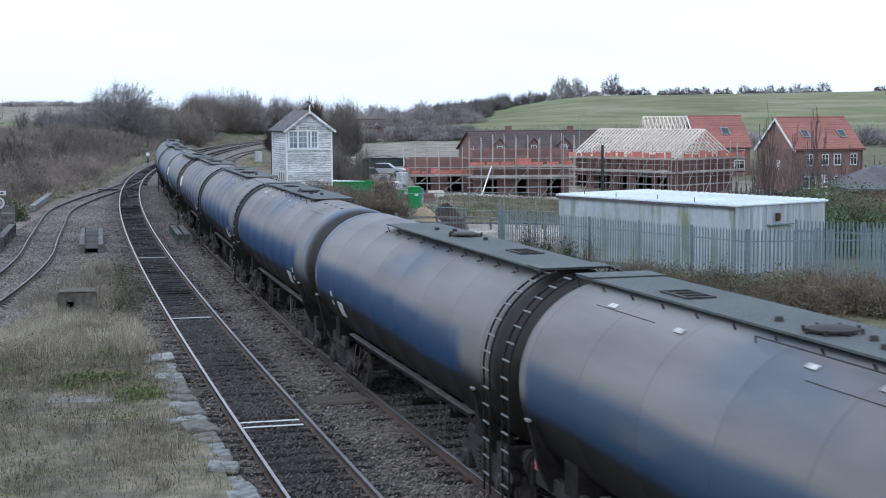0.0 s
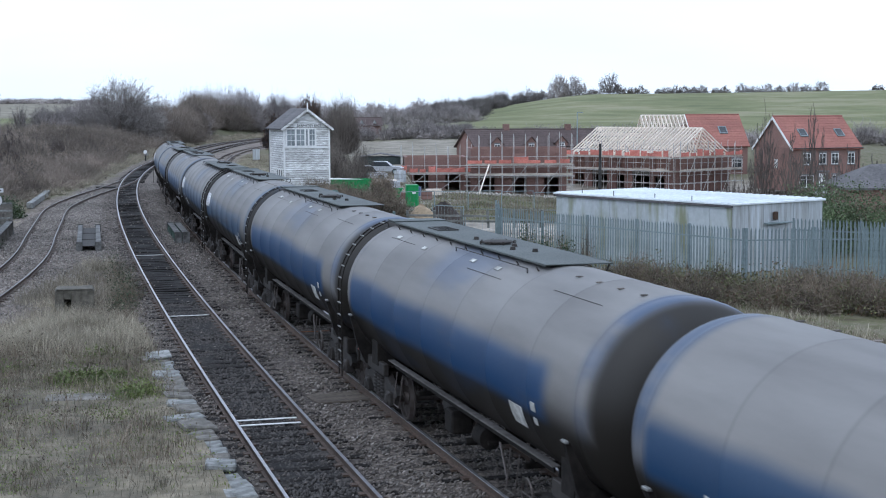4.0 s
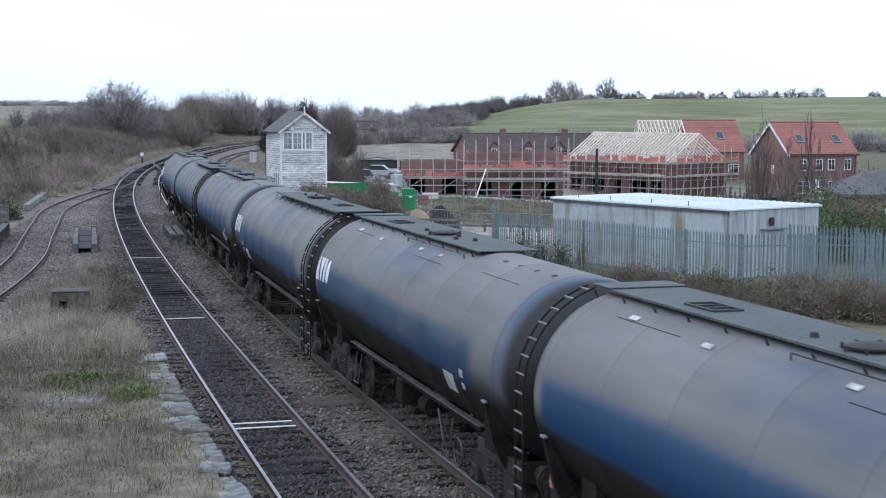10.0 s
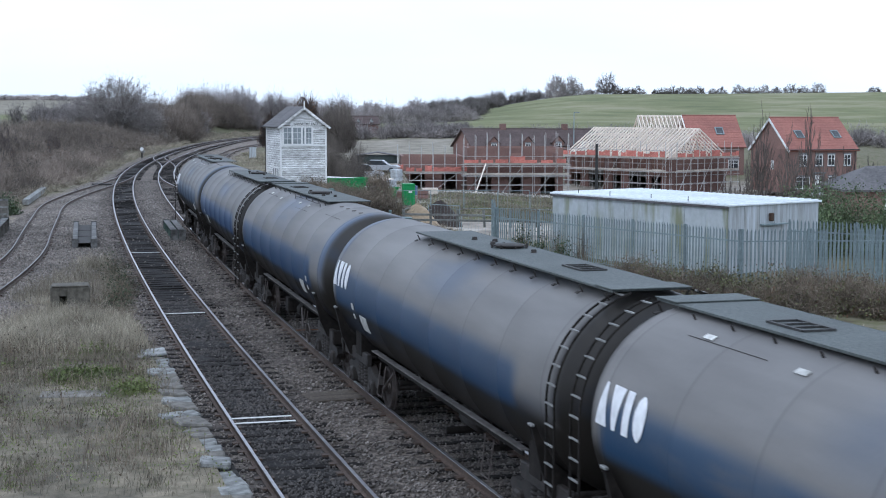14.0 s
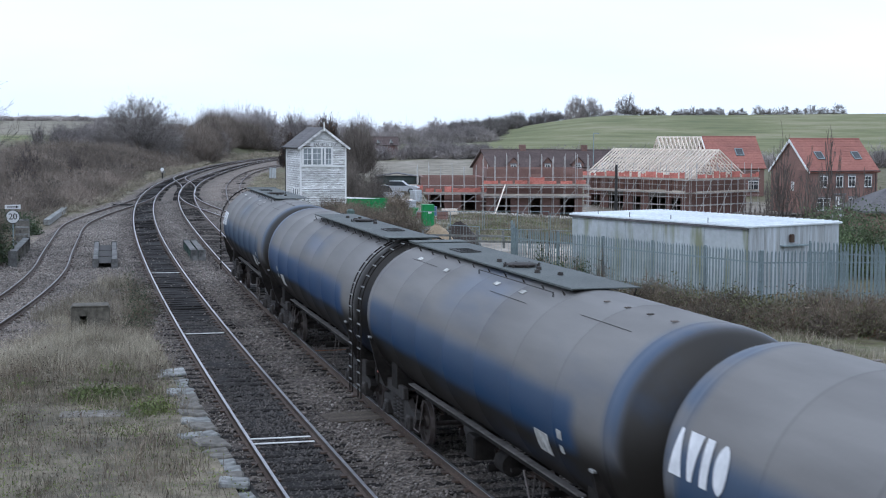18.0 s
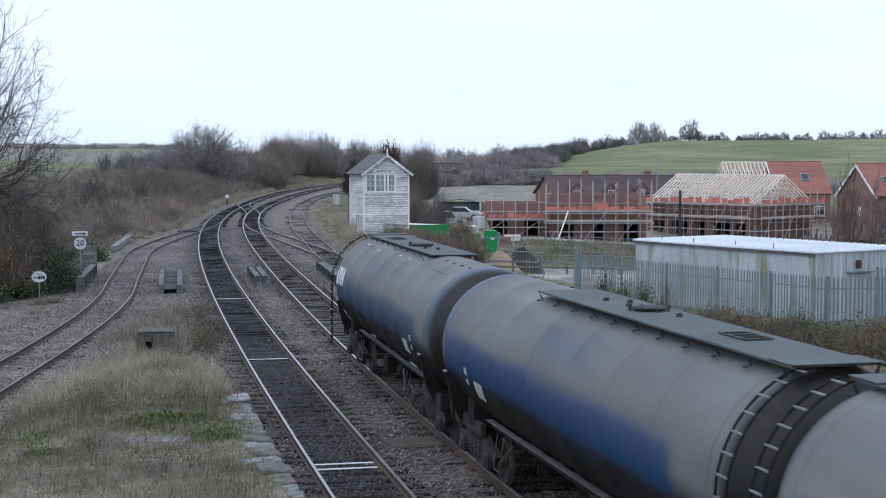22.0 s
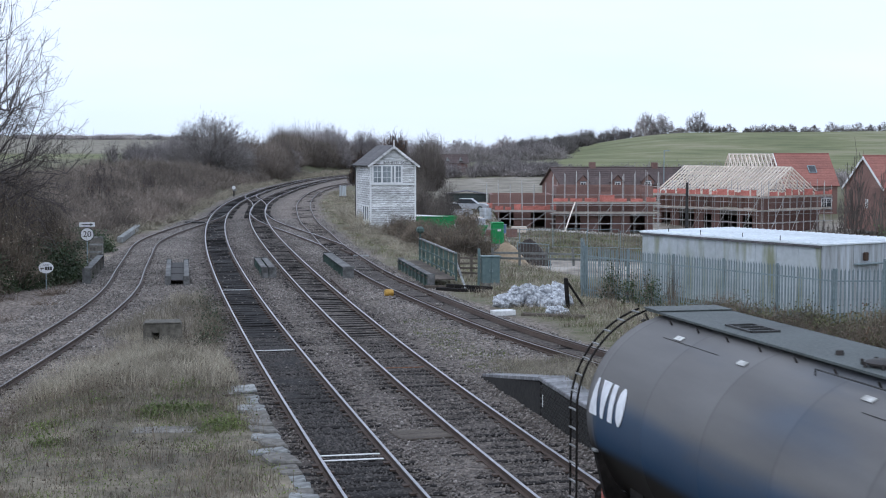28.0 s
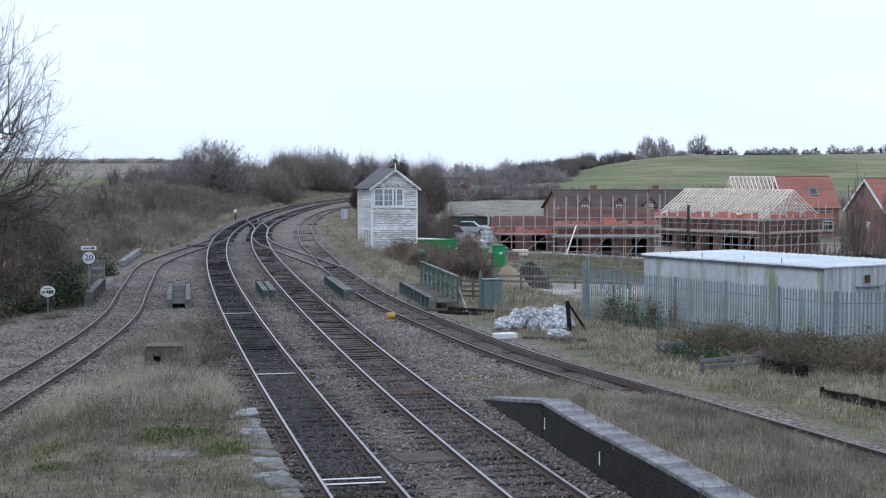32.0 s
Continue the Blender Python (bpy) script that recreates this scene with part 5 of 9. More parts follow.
M_RUST = mat("rust", (0.10, 0.04, 0.02), (0.25, 0.11, 0.05), 8, 0.9, 0.3)
relay_room()


def pale_geo():
    """One W-section pale with a three-pointed top, 2.4 m."""
    vs, fs = [], []
    prof = [(-0.034, 0.0), (-0.02, -0.02), (0.0, -0.006), (0.02, -0.02), (0.034, 0.0)]
    hts = [2.3, 2.36, 2.42, 2.36, 2.3]
    for (x, y), h in zip(prof, hts):
        vs += [(x, y, 0.06), (x, y, h), (x, y + 0.006, 0.06), (x, y + 0.006, h)]
    for k in range(4):
        a, c = k * 4, k * 4 + 4
        fs += [(a, c, c + 1, a + 1), (a + 2, a + 3, c + 3, c + 2), (a + 1, c + 1, c + 3, a + 3)]
    fs += [(0, 1, 3, 2), (16, 18, 19, 17)]
    return Geo().add(vs, fs)


PALE_ME = pale_geo().mesh("pale", M_GALV)


def palisade(p0, p1, label, rails_outside=False):
    p0, p1 = Vector(p0), Vector(p1)
    L = (p1 - p0).length
    ang = math.degrees(math.atan2(p1.y - p0.y, p1.x - p0.x))
    f = thing("palisade_fence", pose(p0.x, p0.y, -0.32, 0, 0, ang), label, "fence", "palisade fence runs")
    n = max(1, round(L / 2.75))
    for k in range(n + 1):
        part("post", Geo().box((k * L / n, 0.09, 1.2), (0.06, 0.1, 2.42), bev=0.008), M_GALV, f)
    for z in (0.45, 1.95):
        part("rail", Geo().box((L / 2, 0.035, z), (L, 0.045, 0.05), bev=0.006), M_GALV, f)
    cnt = int(L / 0.155)
    rnd = random.Random(int(L * 100))
    for k in range(cnt):
        o = new("pale", PALE_ME)
        o.parent = f
        o.matrix_basis = pose(0.08 + k * 0.155, -0.005, rnd.uniform(-0.012, 0.012), rnd.uniform(-0.4, 0.4), rnd.uniform(-0.5, 0.5), 0)


palisade((6.42, 66.9), (14.3, 54.2), "galvanised steel palisade fence beside the siding")
palisade((14.3, 54.2), (17.0, 54.4), "galvanised steel palisade fence across the relay room end")
palisade((17.0, 54.4), (27.0, 53.6), "galvanised steel palisade fence running on beside brambles")
palisade((17.5, 59.0), (24.0, 53.9), "galvanised steel palisade fence behind brambles")
palisade((6.42, 66.9), (6.9, 72.5), "short galvanised palisade return beside the yard")


# ---- vegetation ----
def segs_mesh(name, p0, p1, r0, r1, material, n=3):
    """Tapered n-sided twigs from arrays of ends and radii."""
    d = p1 - p0
    d /= np.maximum(np.linalg.norm(d, axis=1), 1e-6)[:, None]
    ref = np.where(np.abs(d[:, 2:3]) > 0.9, np.array([[1.0, 0, 0]]), np.array([[0, 0, 1.0]]))
    u = np.cross(d, ref)
    u /= np.linalg.norm(u, axis=1)[:, None]
    w = np.cross(d, u)
    vs = []
    for p, r in ((p0, r0), (p1, r1)):
        for i in range(n):
            a = 2 * math.pi * i / n
            vs.append(p + (u * math.cos(a) + w * math.sin(a)) * r[:, None])
    v = np.stack(vs, 1).reshape(-1, 3)
    k = np.arange(len(p0))[:, None] * 2 * n
    f = np.concatenate([k + np.array([[i, (i + 1) % n, n + (i + 1) % n, n + i]]) for i in range(n)])
    return mesh_np(name, v, f, material)


def grow(rnd, height, radius, trunk_r, limbs=12, boughs=90, twigs=6, sprays=3, base=0.12, twig=0.012, low=-0.05, haze=0):
    """Branches of a bare tree: limbs fan out of the fork, boughs leave them to fill a dome, twigs and sprays point outward. Rows of start, end, radii and order."""
    rows = []
    fork = Vector((0, 0, base * height))
    size = Vector((radius, radius, height * (1 - base)))

    def at(u):
        return fork + Vector((u.x * size.x, u.y * size.y, u.z * size.z))

    def rand():
        return Vector((rnd.gauss(0, 1), rnd.gauss(0, 1), rnd.gauss(0, 1)))

    def line(pts, r0, r1, lev):
        n = len(pts) - 1
        for i in range(n):
            rows.append((*at(pts[i]), *at(pts[i + 1]), r0 + (r1 - r0) * i / n, r0 + (r1 - r0) * (i + 1) / n, lev))

    def bent(p, q, n, amount):
        pts = [p.lerp(q, i / n) + (rand() * amount * (q - p).length if 0 < i < n else Vector()) for i in range(n + 1)]
        return pts

    rows.append((0, 0, -0.3, 0, 0, base * height * 0.5, trunk_r * 1.15, trunk_r * 0.95, 0))
    rows.append((0, 0, base * height * 0.5, *fork, trunk_r * 0.95, trunk_r * 0.8, 0))
    ends, tips = [], []
    for i in range(limbs):
        z = low + (1 - low) * (i + 0.5) / limbs
        az = i * 2.39996 + rnd.uniform(-0.35, 0.35)
        h = math.sqrt(max(0, 1 - z * z))
        d = Vector((h * math.cos(az), h * math.sin(az), z)).normalized()
        ends.append((d, bent(Vector(), d * rnd.uniform(0.62, 0.8), 5, 0.05)))
        line(ends[-1][1], trunk_r * rnd.uniform(0.32, 0.5), twig * 2, 1)
    for _ in range(boughs):
        d = rand().normalized()
        if d.z < low:
            d.z = -d.z * rnd.random()
        tip = d.normalized() * rnd.uniform(0.4, 1.0) ** 0.5 * rnd.uniform(0.86, 0.92)
        tips.append(tip)
        near = max(ends, key=lambda e: e[0].dot(d))[1]
        k = rnd.randint(1, 4)
        bough = bent(near[k], tip, 4, 0.05)
        line(bough, max(twig * 1.3, trunk_r * 0.13), twig, 2)
        for j in range(twigs):
            f = rnd.uniform(0.35, 1.0) * 4
            p = bough[min(int(f), 3)].lerp(bough[min(int(f), 3) + 1], f - min(int(f), 3))
            way = (p.normalized() * 0.7 + (tip - near[k]).normalized() * 0.5 + rand() * 0.6).normalized()
            q = p + way * rnd.uniform(0.05, 0.13)
            shoot = bent(p, q, 2, 0.05)
            line(shoot, twig, twig * 0.75, 3)
            for _ in range(sprays):
                p2 = shoot[0].lerp(q, rnd.uniform(0.3, 1.0))
                line([p2, p2 + (way + rand() * 0.6).normalized() * rnd.uniform(0.03, 0.065)], twig * 0.8, twig * 0.5, 4)
    # fine outer twigs round the bough ends
    for i in range(haze):
        p = tips[i % len(tips)] * rnd.uniform(0.8, 1.02) + rand() * 0.075
        line([p, p + (p.normalized() + rand() * 0.7).normalized() * rnd.uniform(0.04, 0.08)], twig * 0.7, twig * 0.5, 4)
    return np.array(rows)


def tree(name, m, seed, height, radius, trunk_r, label, material=None, sides=3, leaves=0, leaf_mat=None, group="bare trees", leaf=0.10, **shape):
    rnd = random.Random(seed)
    a = grow(rnd, height, radius, trunk_r, **shape)
    t = thing(name, m, label, "tree", group)
    low = a[:, 8] < 0.5
    mt = material or M_BARK
    part("trunk", segs_mesh("trunk", a[low, :3], a[low, 3:6], a[low, 6], a[low, 7], mt, 7), mt, t)
    hi = a[~low]
    part("crown", segs_mesh("crown", hi[:, :3], hi[:, 3:6], hi[:, 6], hi[:, 7], mt, sides), mt, t, "crown of bare twigs")
    if leaves:
        rs = np.random.RandomState(seed)
        pick = hi[rs.randint(0, len(hi), leaves)]
        part("dead_leaves", leaf_cloud("dead_leaves", pick[:, 3:6] + rs.normal(0, 0.12, (leaves, 3)), rs, leaf, leaf_mat), leaf_mat, t, "last clinging leaves")
    return t


def leaf_cloud(name, c, rs, size, material):
    """Small bent leaf blades (two triangles) at the points c."""
    n = len(c)
    d = rs.normal(0, 1, (n, 3))
    d /= np.linalg.norm(d, axis=1)[:, None]
    s = np.cross(d, rs.normal(0, 1, (n, 3)))
    s /= np.linalg.norm(s, axis=1)[:, None]
    z = size * rs.uniform(0.6, 1.4, (n, 1))
    v = np.stack([c, c + d * z * 0.5 + s * z * 0.32, c + d * z, c + d * z * 0.5 - s * z * 0.32], 1).reshape(-1, 3)
    k = np.arange(n)[:, None] * 4
    return mesh_np(name, v, np.concatenate([k + np.array([[0, 1, 2]]), k + np.array([[0, 2, 3]])]), material)


def blades(base, rs, h0, h1, width, lean=0.9):
    """Thin blades (two-step, bent) rising from base points: arrays of vertices and triangles."""
    n = len(base)
    h = rs.uniform(h0, h1, n)
    a = rs.uniform(0, 2 * math.pi, n)
    s = np.c_[np.cos(a), np.sin(a), np.zeros(n)] * (width * rs.uniform(0.6, 1.4, n))[:, None]
    b = rs.uniform(0, 2 * math.pi, n)
    tilt = np.c_[np.cos(b), np.sin(b), np.zeros(n)] * (h * rs.uniform(0, lean, n))[:, None]
    up = np.c_[np.zeros(n), np.zeros(n), h]
    mid = base + up * 0.6 + tilt * 0.4
    tip = base + up * 0.95 + tilt * 1.3
    v = np.stack([base - s, base + s, mid + s * 0.6, mid - s * 0.6, tip], 1).reshape(-1, 3)
    k = np.arange(n)[:, None] * 5
    t = np.concatenate([k + np.array([[0, 1, 2]]), k + np.array([[0, 2, 3]]), k + np.array([[3, 2, 4]])])
    return v, t


def land_pts(x, y, sink=0.03):
    return np.c_[x, y, land(x, y) - sink]


def stuff(name, v, t, material, label, category):
    ob = new(name, mesh_np(name, v, t, material))
    return tagged(ob, label, category, kind="stuff")


def bush_rows(cx, cy, cz, r, h, n, rs, twig=0.012):
    """Twigs of one thorny bush: arching stems with side shoots."""
    ang = rs.uniform(0, 2 * math.pi, n)
    out = np.sqrt(rs.uniform(0, 1, n)) * r
    p0 = np.c_[cx + np.cos(ang) * out * 0.45, cy + np.sin(ang) * out * 0.45, np.full(n, cz) + rs.uniform(0, 0.35, n) * h]
    dome = np.sqrt(np.clip(1 - (out / r) ** 2, 0.05, 1))
    p1 = np.c_[cx + np.cos(ang) * out + rs.normal(0, 0.15 * r, n), cy + np.sin(ang) * out + rs.normal(0, 0.15 * r, n), cz + h * dome * rs.uniform(0.45, 1.08, n)]
    return p0, p1


def thicket(name, spots, per, label, material, seed, category="bushes", rad=(1.2, 2.4), hts=(1.5, 3.2), width=0.03, fuzz=0.28):
    """Many bushes as one sheet of scrub: stems plus a haze of fine side twigs."""
    rs = np.random.RandomState(seed)
    a0, a1 = [], []
    for (x, y) in spots:
        r, h = rs.uniform(*rad), rs.uniform(*hts)
        z = float(land(np.array([x]), np.array([y]))[0]) - 0.1
        p0, p1 = bush_rows(x, y, z, r, h, per, rs)
        a0.append(p0)
        a1.append(p1)
    p0, p1 = np.concatenate(a0), np.concatenate(a1)
    # side twigs
    m = len(p0)
    f = rs.uniform(0.35, 1.0, (m, 1))
    q0 = p0 + (p1 - p0) * f
    q1 = q0 + rs.normal(0, fuzz, (m, 3)) + (p1 - p0) * 0.12
    f2 = rs.uniform(0.5, 1.0, (m, 1))
    s0 = p0 + (p1 - p0) * f2
    s1 = s0 + rs.normal(0, 0.8 * fuzz, (m, 3)) + np.array([[0, 0, 0.4 * fuzz]])
    b0, b1 = np.concatenate([p0, q0, s0]), np.concatenate([p1, q1, s1])
    n = len(b0)
    side = np.cross(b1 - b0, rs.normal(0, 1, (n, 3)))
    side /= np.maximum(np.linalg.norm(side, axis=1), 1e-6)[:, None]
    w = width * rs.uniform(0.5, 1.5, (n, 1))
    w[m:] *= 0.7
    v = np.stack([b0 - side * w, b0 + side * w, b1], 1).reshape(-1, 3)
    ob = new(name, mesh_np(name, v, np.arange(3 * n).reshape(-1, 3), material))
    return tagged(ob, label, category, kind="stuff")


def spots_in(n, rs, fx, fy):
    out = []
    while len(out) < n:
        y = rs.uniform(*fy)
        x0, x1 = fx(y)
        out.append((rs.uniform(x0, x1), y))
    return out


RS = np.random.RandomState(11)
M_BRAMBLE = mat("bramble_stems", (0.08, 0.063, 0.049), (0.235, 0.19, 0.14), 1.2, 0.9, 0, 0, 0.4, 0.3, 0.02, 0.5, world_co=True)
M_RUSSET = mat("russet_leaves", (0.10, 0.052, 0.03), (0.21, 0.115, 0.065), 0.8, 0.9, 0, 0, 0.3, 0.2, 0.02, 0.4, world_co=True)
M_STONE_PALE = mat("pale_ballast_stone", (0.10, 0.09, 0.081), (0.40, 0.36, 0.325), 5, 0.9, 0.2, 0, 0.25, 0.2, 0.02, 0.75, world_co=True)
M_LEAF = mat("weed_leaves", (0.085, 0.115, 0.034), (0.2, 0.235, 0.078), 1.5, 0.8, 0, 0, 0.3, 0.4, 0.02, 0.5, world_co=True)
M_OLIVE = mat("olive_leaves", (0.05, 0.058, 0.025), (0.16, 0.16, 0.07), 1.5, 0.8, 0, 0, 0.3, 0.4, 0.02, 0.5, world_co=True)
M_HEDGE = mat("hedge_leaves", (0.035, 0.052, 0.024), (0.105, 0.14, 0.062), 1.2, 0.7, 0, 0, 0.35, 0.4, 0.02, 0.55, world_co=True)
M_RUSTLEAF = mat("dead_dock_leaves", (0.07, 0.054, 0.04), (0.16, 0.12, 0.09), 1.5, 0.9, 0, 0, 0.3, 0.4, 0.02, 0.5, world_co=True)
M_TWIGFAR = mat("pale_twigs", (0.085, 0.072, 0.06), (0.17, 0.145, 0.125), 0.8, 0.95, 0, 0, 0.25, 0.1, 0.02, 0.35, world_co=True)


def edge_l(y):
    return float(at_y(SIDE_NEAR, y) if y < 146 else at_y(MAIN_NEAR, y))


# scrub on the bank beside the tracks
thicket("hawthorn_scrub", spots_in(420, RS, lambda y: (edge_l(y) - 12 - 0.12 * (y - 90), edge_l(y) - 4.2), (92, 200)), 130, "dense brown leafless hawthorn and bramble scrub on the bank", M_SCRUB, 21, hts=(1.2, 2.9), width=0.02, fuzz=0.36)
thicket("hawthorn_scrub", spots_in(420, RS, lambda y: (edge_l(y) - 38, edge_l(y) - 12), (105, 230)), 90, "tall brown leafless scrub behind the bank", M_SCRUB, 22, rad=(1.6, 3.0), hts=(1.2, 2.6), width=0.026, fuzz=0.4)
thicket("hawthorn_scrub", spots_in(260, RS, lambda y: (edge_l(y) - 24, edge_l(y) - 5.5), (190, 330)), 120, "grey-brown scrub along the far curve", M_SCRUB, 23, rad=(1.8, 3.2), hts=(1.6, 3.4), width=0.028, fuzz=0.5)
thicket("birch_scrub", spots_in(300, RS, lambda y: (max(edge_l(y) - 44, -0.108 * y), edge_l(y) - 12.5), (296, 450)), 280, "grey-brown leafless wood close beside the curving tracks", M_SCRUB, 25, "woodland", rad=(2.4, 4.2), hts=(5.0, 9.4), width=0.03, fuzz=0.7)
thicket("birch_scrub", spots_in(110, RS, lambda y: (edge_l(y) - 34, edge_l(y) - 12), (225, 300)), 200, "low brown scrub before the oak", M_SCRUB, 19, "bushes", rad=(1.6, 2.8), hts=(1.6, 3.6), width=0.026, fuzz=0.45)
thicket("dead_grass_fringe", spots_in(240, RS, lambda y: (edge_l(y) - 4.6, edge_l(y) - 2.6), (86, 260)), 60, "straw-coloured dead grass fringe beside the track", M_STRAW, 24, "grass", rad=(0.5, 1.0), hts=(0.25, 0.7), width=0.03)
thicket("dead_grass_bank", spots_in(260, RS, lambda y: (edge_l(y) - 10.5, edge_l(y) - 3.2), (244, 420)), 90, "pale straw grass bank outside the far curve", M_STRAW, 20, "grass", rad=(0.8, 1.6), hts=(0.3, 0.8), width=0.05)

# woods beyond the curve and on the hill
def wood(name, spots, label, seed, hts, material, per=170, rad=(2.5, 4.5), width=0.07):
    return thicket(name, spots, per, label, material, seed, "woodland", rad, hts, width, 0.12 * rad[1])


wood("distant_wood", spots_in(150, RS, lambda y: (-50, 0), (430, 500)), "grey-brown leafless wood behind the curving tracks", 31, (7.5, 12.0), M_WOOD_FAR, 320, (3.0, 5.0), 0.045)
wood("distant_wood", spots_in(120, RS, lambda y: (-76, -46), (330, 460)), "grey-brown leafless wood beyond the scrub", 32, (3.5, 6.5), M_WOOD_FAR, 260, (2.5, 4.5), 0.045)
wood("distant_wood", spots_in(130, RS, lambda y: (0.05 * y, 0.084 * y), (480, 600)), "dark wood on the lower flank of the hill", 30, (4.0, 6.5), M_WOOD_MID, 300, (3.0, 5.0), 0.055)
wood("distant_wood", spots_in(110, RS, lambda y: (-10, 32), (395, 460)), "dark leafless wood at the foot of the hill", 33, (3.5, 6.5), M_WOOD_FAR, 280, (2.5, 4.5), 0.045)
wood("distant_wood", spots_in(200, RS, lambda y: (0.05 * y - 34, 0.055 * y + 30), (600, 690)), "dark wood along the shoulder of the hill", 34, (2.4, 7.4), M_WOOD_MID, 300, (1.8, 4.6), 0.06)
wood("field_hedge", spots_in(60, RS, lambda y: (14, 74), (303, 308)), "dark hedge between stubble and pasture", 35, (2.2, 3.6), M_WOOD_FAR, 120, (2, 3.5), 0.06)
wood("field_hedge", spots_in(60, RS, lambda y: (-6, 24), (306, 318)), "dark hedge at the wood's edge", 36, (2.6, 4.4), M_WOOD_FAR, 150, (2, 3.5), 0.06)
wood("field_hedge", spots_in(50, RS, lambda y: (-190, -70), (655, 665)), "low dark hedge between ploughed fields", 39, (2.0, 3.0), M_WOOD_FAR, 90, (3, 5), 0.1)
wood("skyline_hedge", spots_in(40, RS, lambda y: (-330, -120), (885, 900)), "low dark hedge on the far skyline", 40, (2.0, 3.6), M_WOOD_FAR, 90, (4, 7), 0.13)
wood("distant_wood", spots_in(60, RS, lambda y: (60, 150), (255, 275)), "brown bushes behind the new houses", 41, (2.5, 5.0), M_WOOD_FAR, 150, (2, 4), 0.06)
wood("distant_wood", spots_in(26, RS, lambda y: (-4.6, -0.4), (232, 262)), "tall bare thorns and birches behind the signal box", 42, (6.0, 9.4), M_TWIGFAR, 420, (1.4, 2.2), 0.026)

thicket("thorn_thicket", [(-3.0 + 0.4 * i, 157 + 2.1 * (i % 5)) for i in range(10)], 460, "tall grey-brown thorn thicket beside the signal box", M_TWIGFAR, 43, rad=(1.0, 1.7), hts=(3.5, 6.6), width=0.016, fuzz=0.34)
# shrubs that stand out of the bank's scrub
RS3 = random.Random(31)
for i in range(26):
    y = 100 + i * 4.3
    x = edge_l(y) - RS3.uniform(5.5, 15)
    tree("hawthorn_bush", pose(x, y, float(land(np.array([x]), np.array([y]))[0]) - 0.1, 0, 0, i * 77), 300 + i, RS3.uniform(2.2, 4.2), RS3.uniform(1.3, 2.4), 0.07, "bare thorn bush with a few brown leaves on the bank" if i % 3 == 0 else "bare grey-brown thorn bush on the bank", M_BARK if i % 2 else M_TWIGFAR, limbs=12, boughs=70, twigs=7, sprays=2, base=0.05, twig=0.011, low=-0.05, haze=900, leaves=260 if i % 3 == 0 else 0, leaf_mat=M_RUSSET, leaf=0.1, group="thorn bushes on the bank")
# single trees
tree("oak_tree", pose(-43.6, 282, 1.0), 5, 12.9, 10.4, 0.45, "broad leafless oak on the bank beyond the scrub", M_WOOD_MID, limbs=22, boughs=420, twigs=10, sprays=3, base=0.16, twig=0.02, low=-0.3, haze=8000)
tree("ash_tree", pose(-24.0, 72, -0.2), 8, 18.0, 7.8, 0.24, "bare ash tree with long ascending twigs above ivy", limbs=30, boughs=340, twigs=8, sprays=3, base=0.26, twig=0.0085, low=-0.3)
tree("ash_tree", pose(-22.6, 70.5, -0.2), 15, 8.4, 4.0, 0.12, "bare multi-stemmed ash leaning over the siding", limbs=16, boughs=170, twigs=8, sprays=3, base=0.05, twig=0.011, leaves=700, leaf_mat=M_RUSSET, leaf=0.08)
HEDGE_TREES = ((125.5, 4.6, 4.0), (129.5, 4.2, 2.6), (133.5, 5.2, 3.4), (141.5, 3.2, 1.8), (145.5, 4.4, 3.0), (150.0, 5.0, 2.8), (153.8, 4.6, 3.2), (158.0, 4.0, 2.6), (162.0, 4.8, 3.0), (168.5, 3.4, 2.0), (173.0, 4.2, 2.6), (181.0, 5.6, 3.2), (187.0, 4.4, 3.0), (193.0, 5.4, 3.2), (199.0, 4.0, 2.4), (206.0, 6.0, 3.6), (212.0, 4.6, 3.2), (219.0, 6.4, 3.4), (246.0, 4.0, 3.0))
for i, (x, h, r) in enumerate(HEDGE_TREES):
    tree("hedge_thorn", pose(x, 696, float(land(np.array([x]), np.array([696.0]))[0]) - 0.2, 0, 0, i * 67), 200 + i, h, r * 1.35, 0.25, "bare thorn tree in the hedge on the skyline", M_TWIGFAR, limbs=12, boughs=90, twigs=7, sprays=2, base=0.06, twig=0.036, low=-0.15, haze=1100, group="skyline hedge thorns")
FAR_TREE = dict(limbs=14, boughs=230, twigs=8, sprays=2, base=0.12, low=-0.15, haze=3600)
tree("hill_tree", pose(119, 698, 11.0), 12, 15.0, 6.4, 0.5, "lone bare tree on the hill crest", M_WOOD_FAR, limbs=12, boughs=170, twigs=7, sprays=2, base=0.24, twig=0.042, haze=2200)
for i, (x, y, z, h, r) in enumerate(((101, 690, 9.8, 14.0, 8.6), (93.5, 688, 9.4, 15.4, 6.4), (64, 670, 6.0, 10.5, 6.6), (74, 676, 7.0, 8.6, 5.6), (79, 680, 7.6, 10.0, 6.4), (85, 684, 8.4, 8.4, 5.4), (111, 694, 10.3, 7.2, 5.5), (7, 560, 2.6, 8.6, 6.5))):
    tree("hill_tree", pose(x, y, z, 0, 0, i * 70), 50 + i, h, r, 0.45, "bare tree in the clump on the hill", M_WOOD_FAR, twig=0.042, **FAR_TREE)
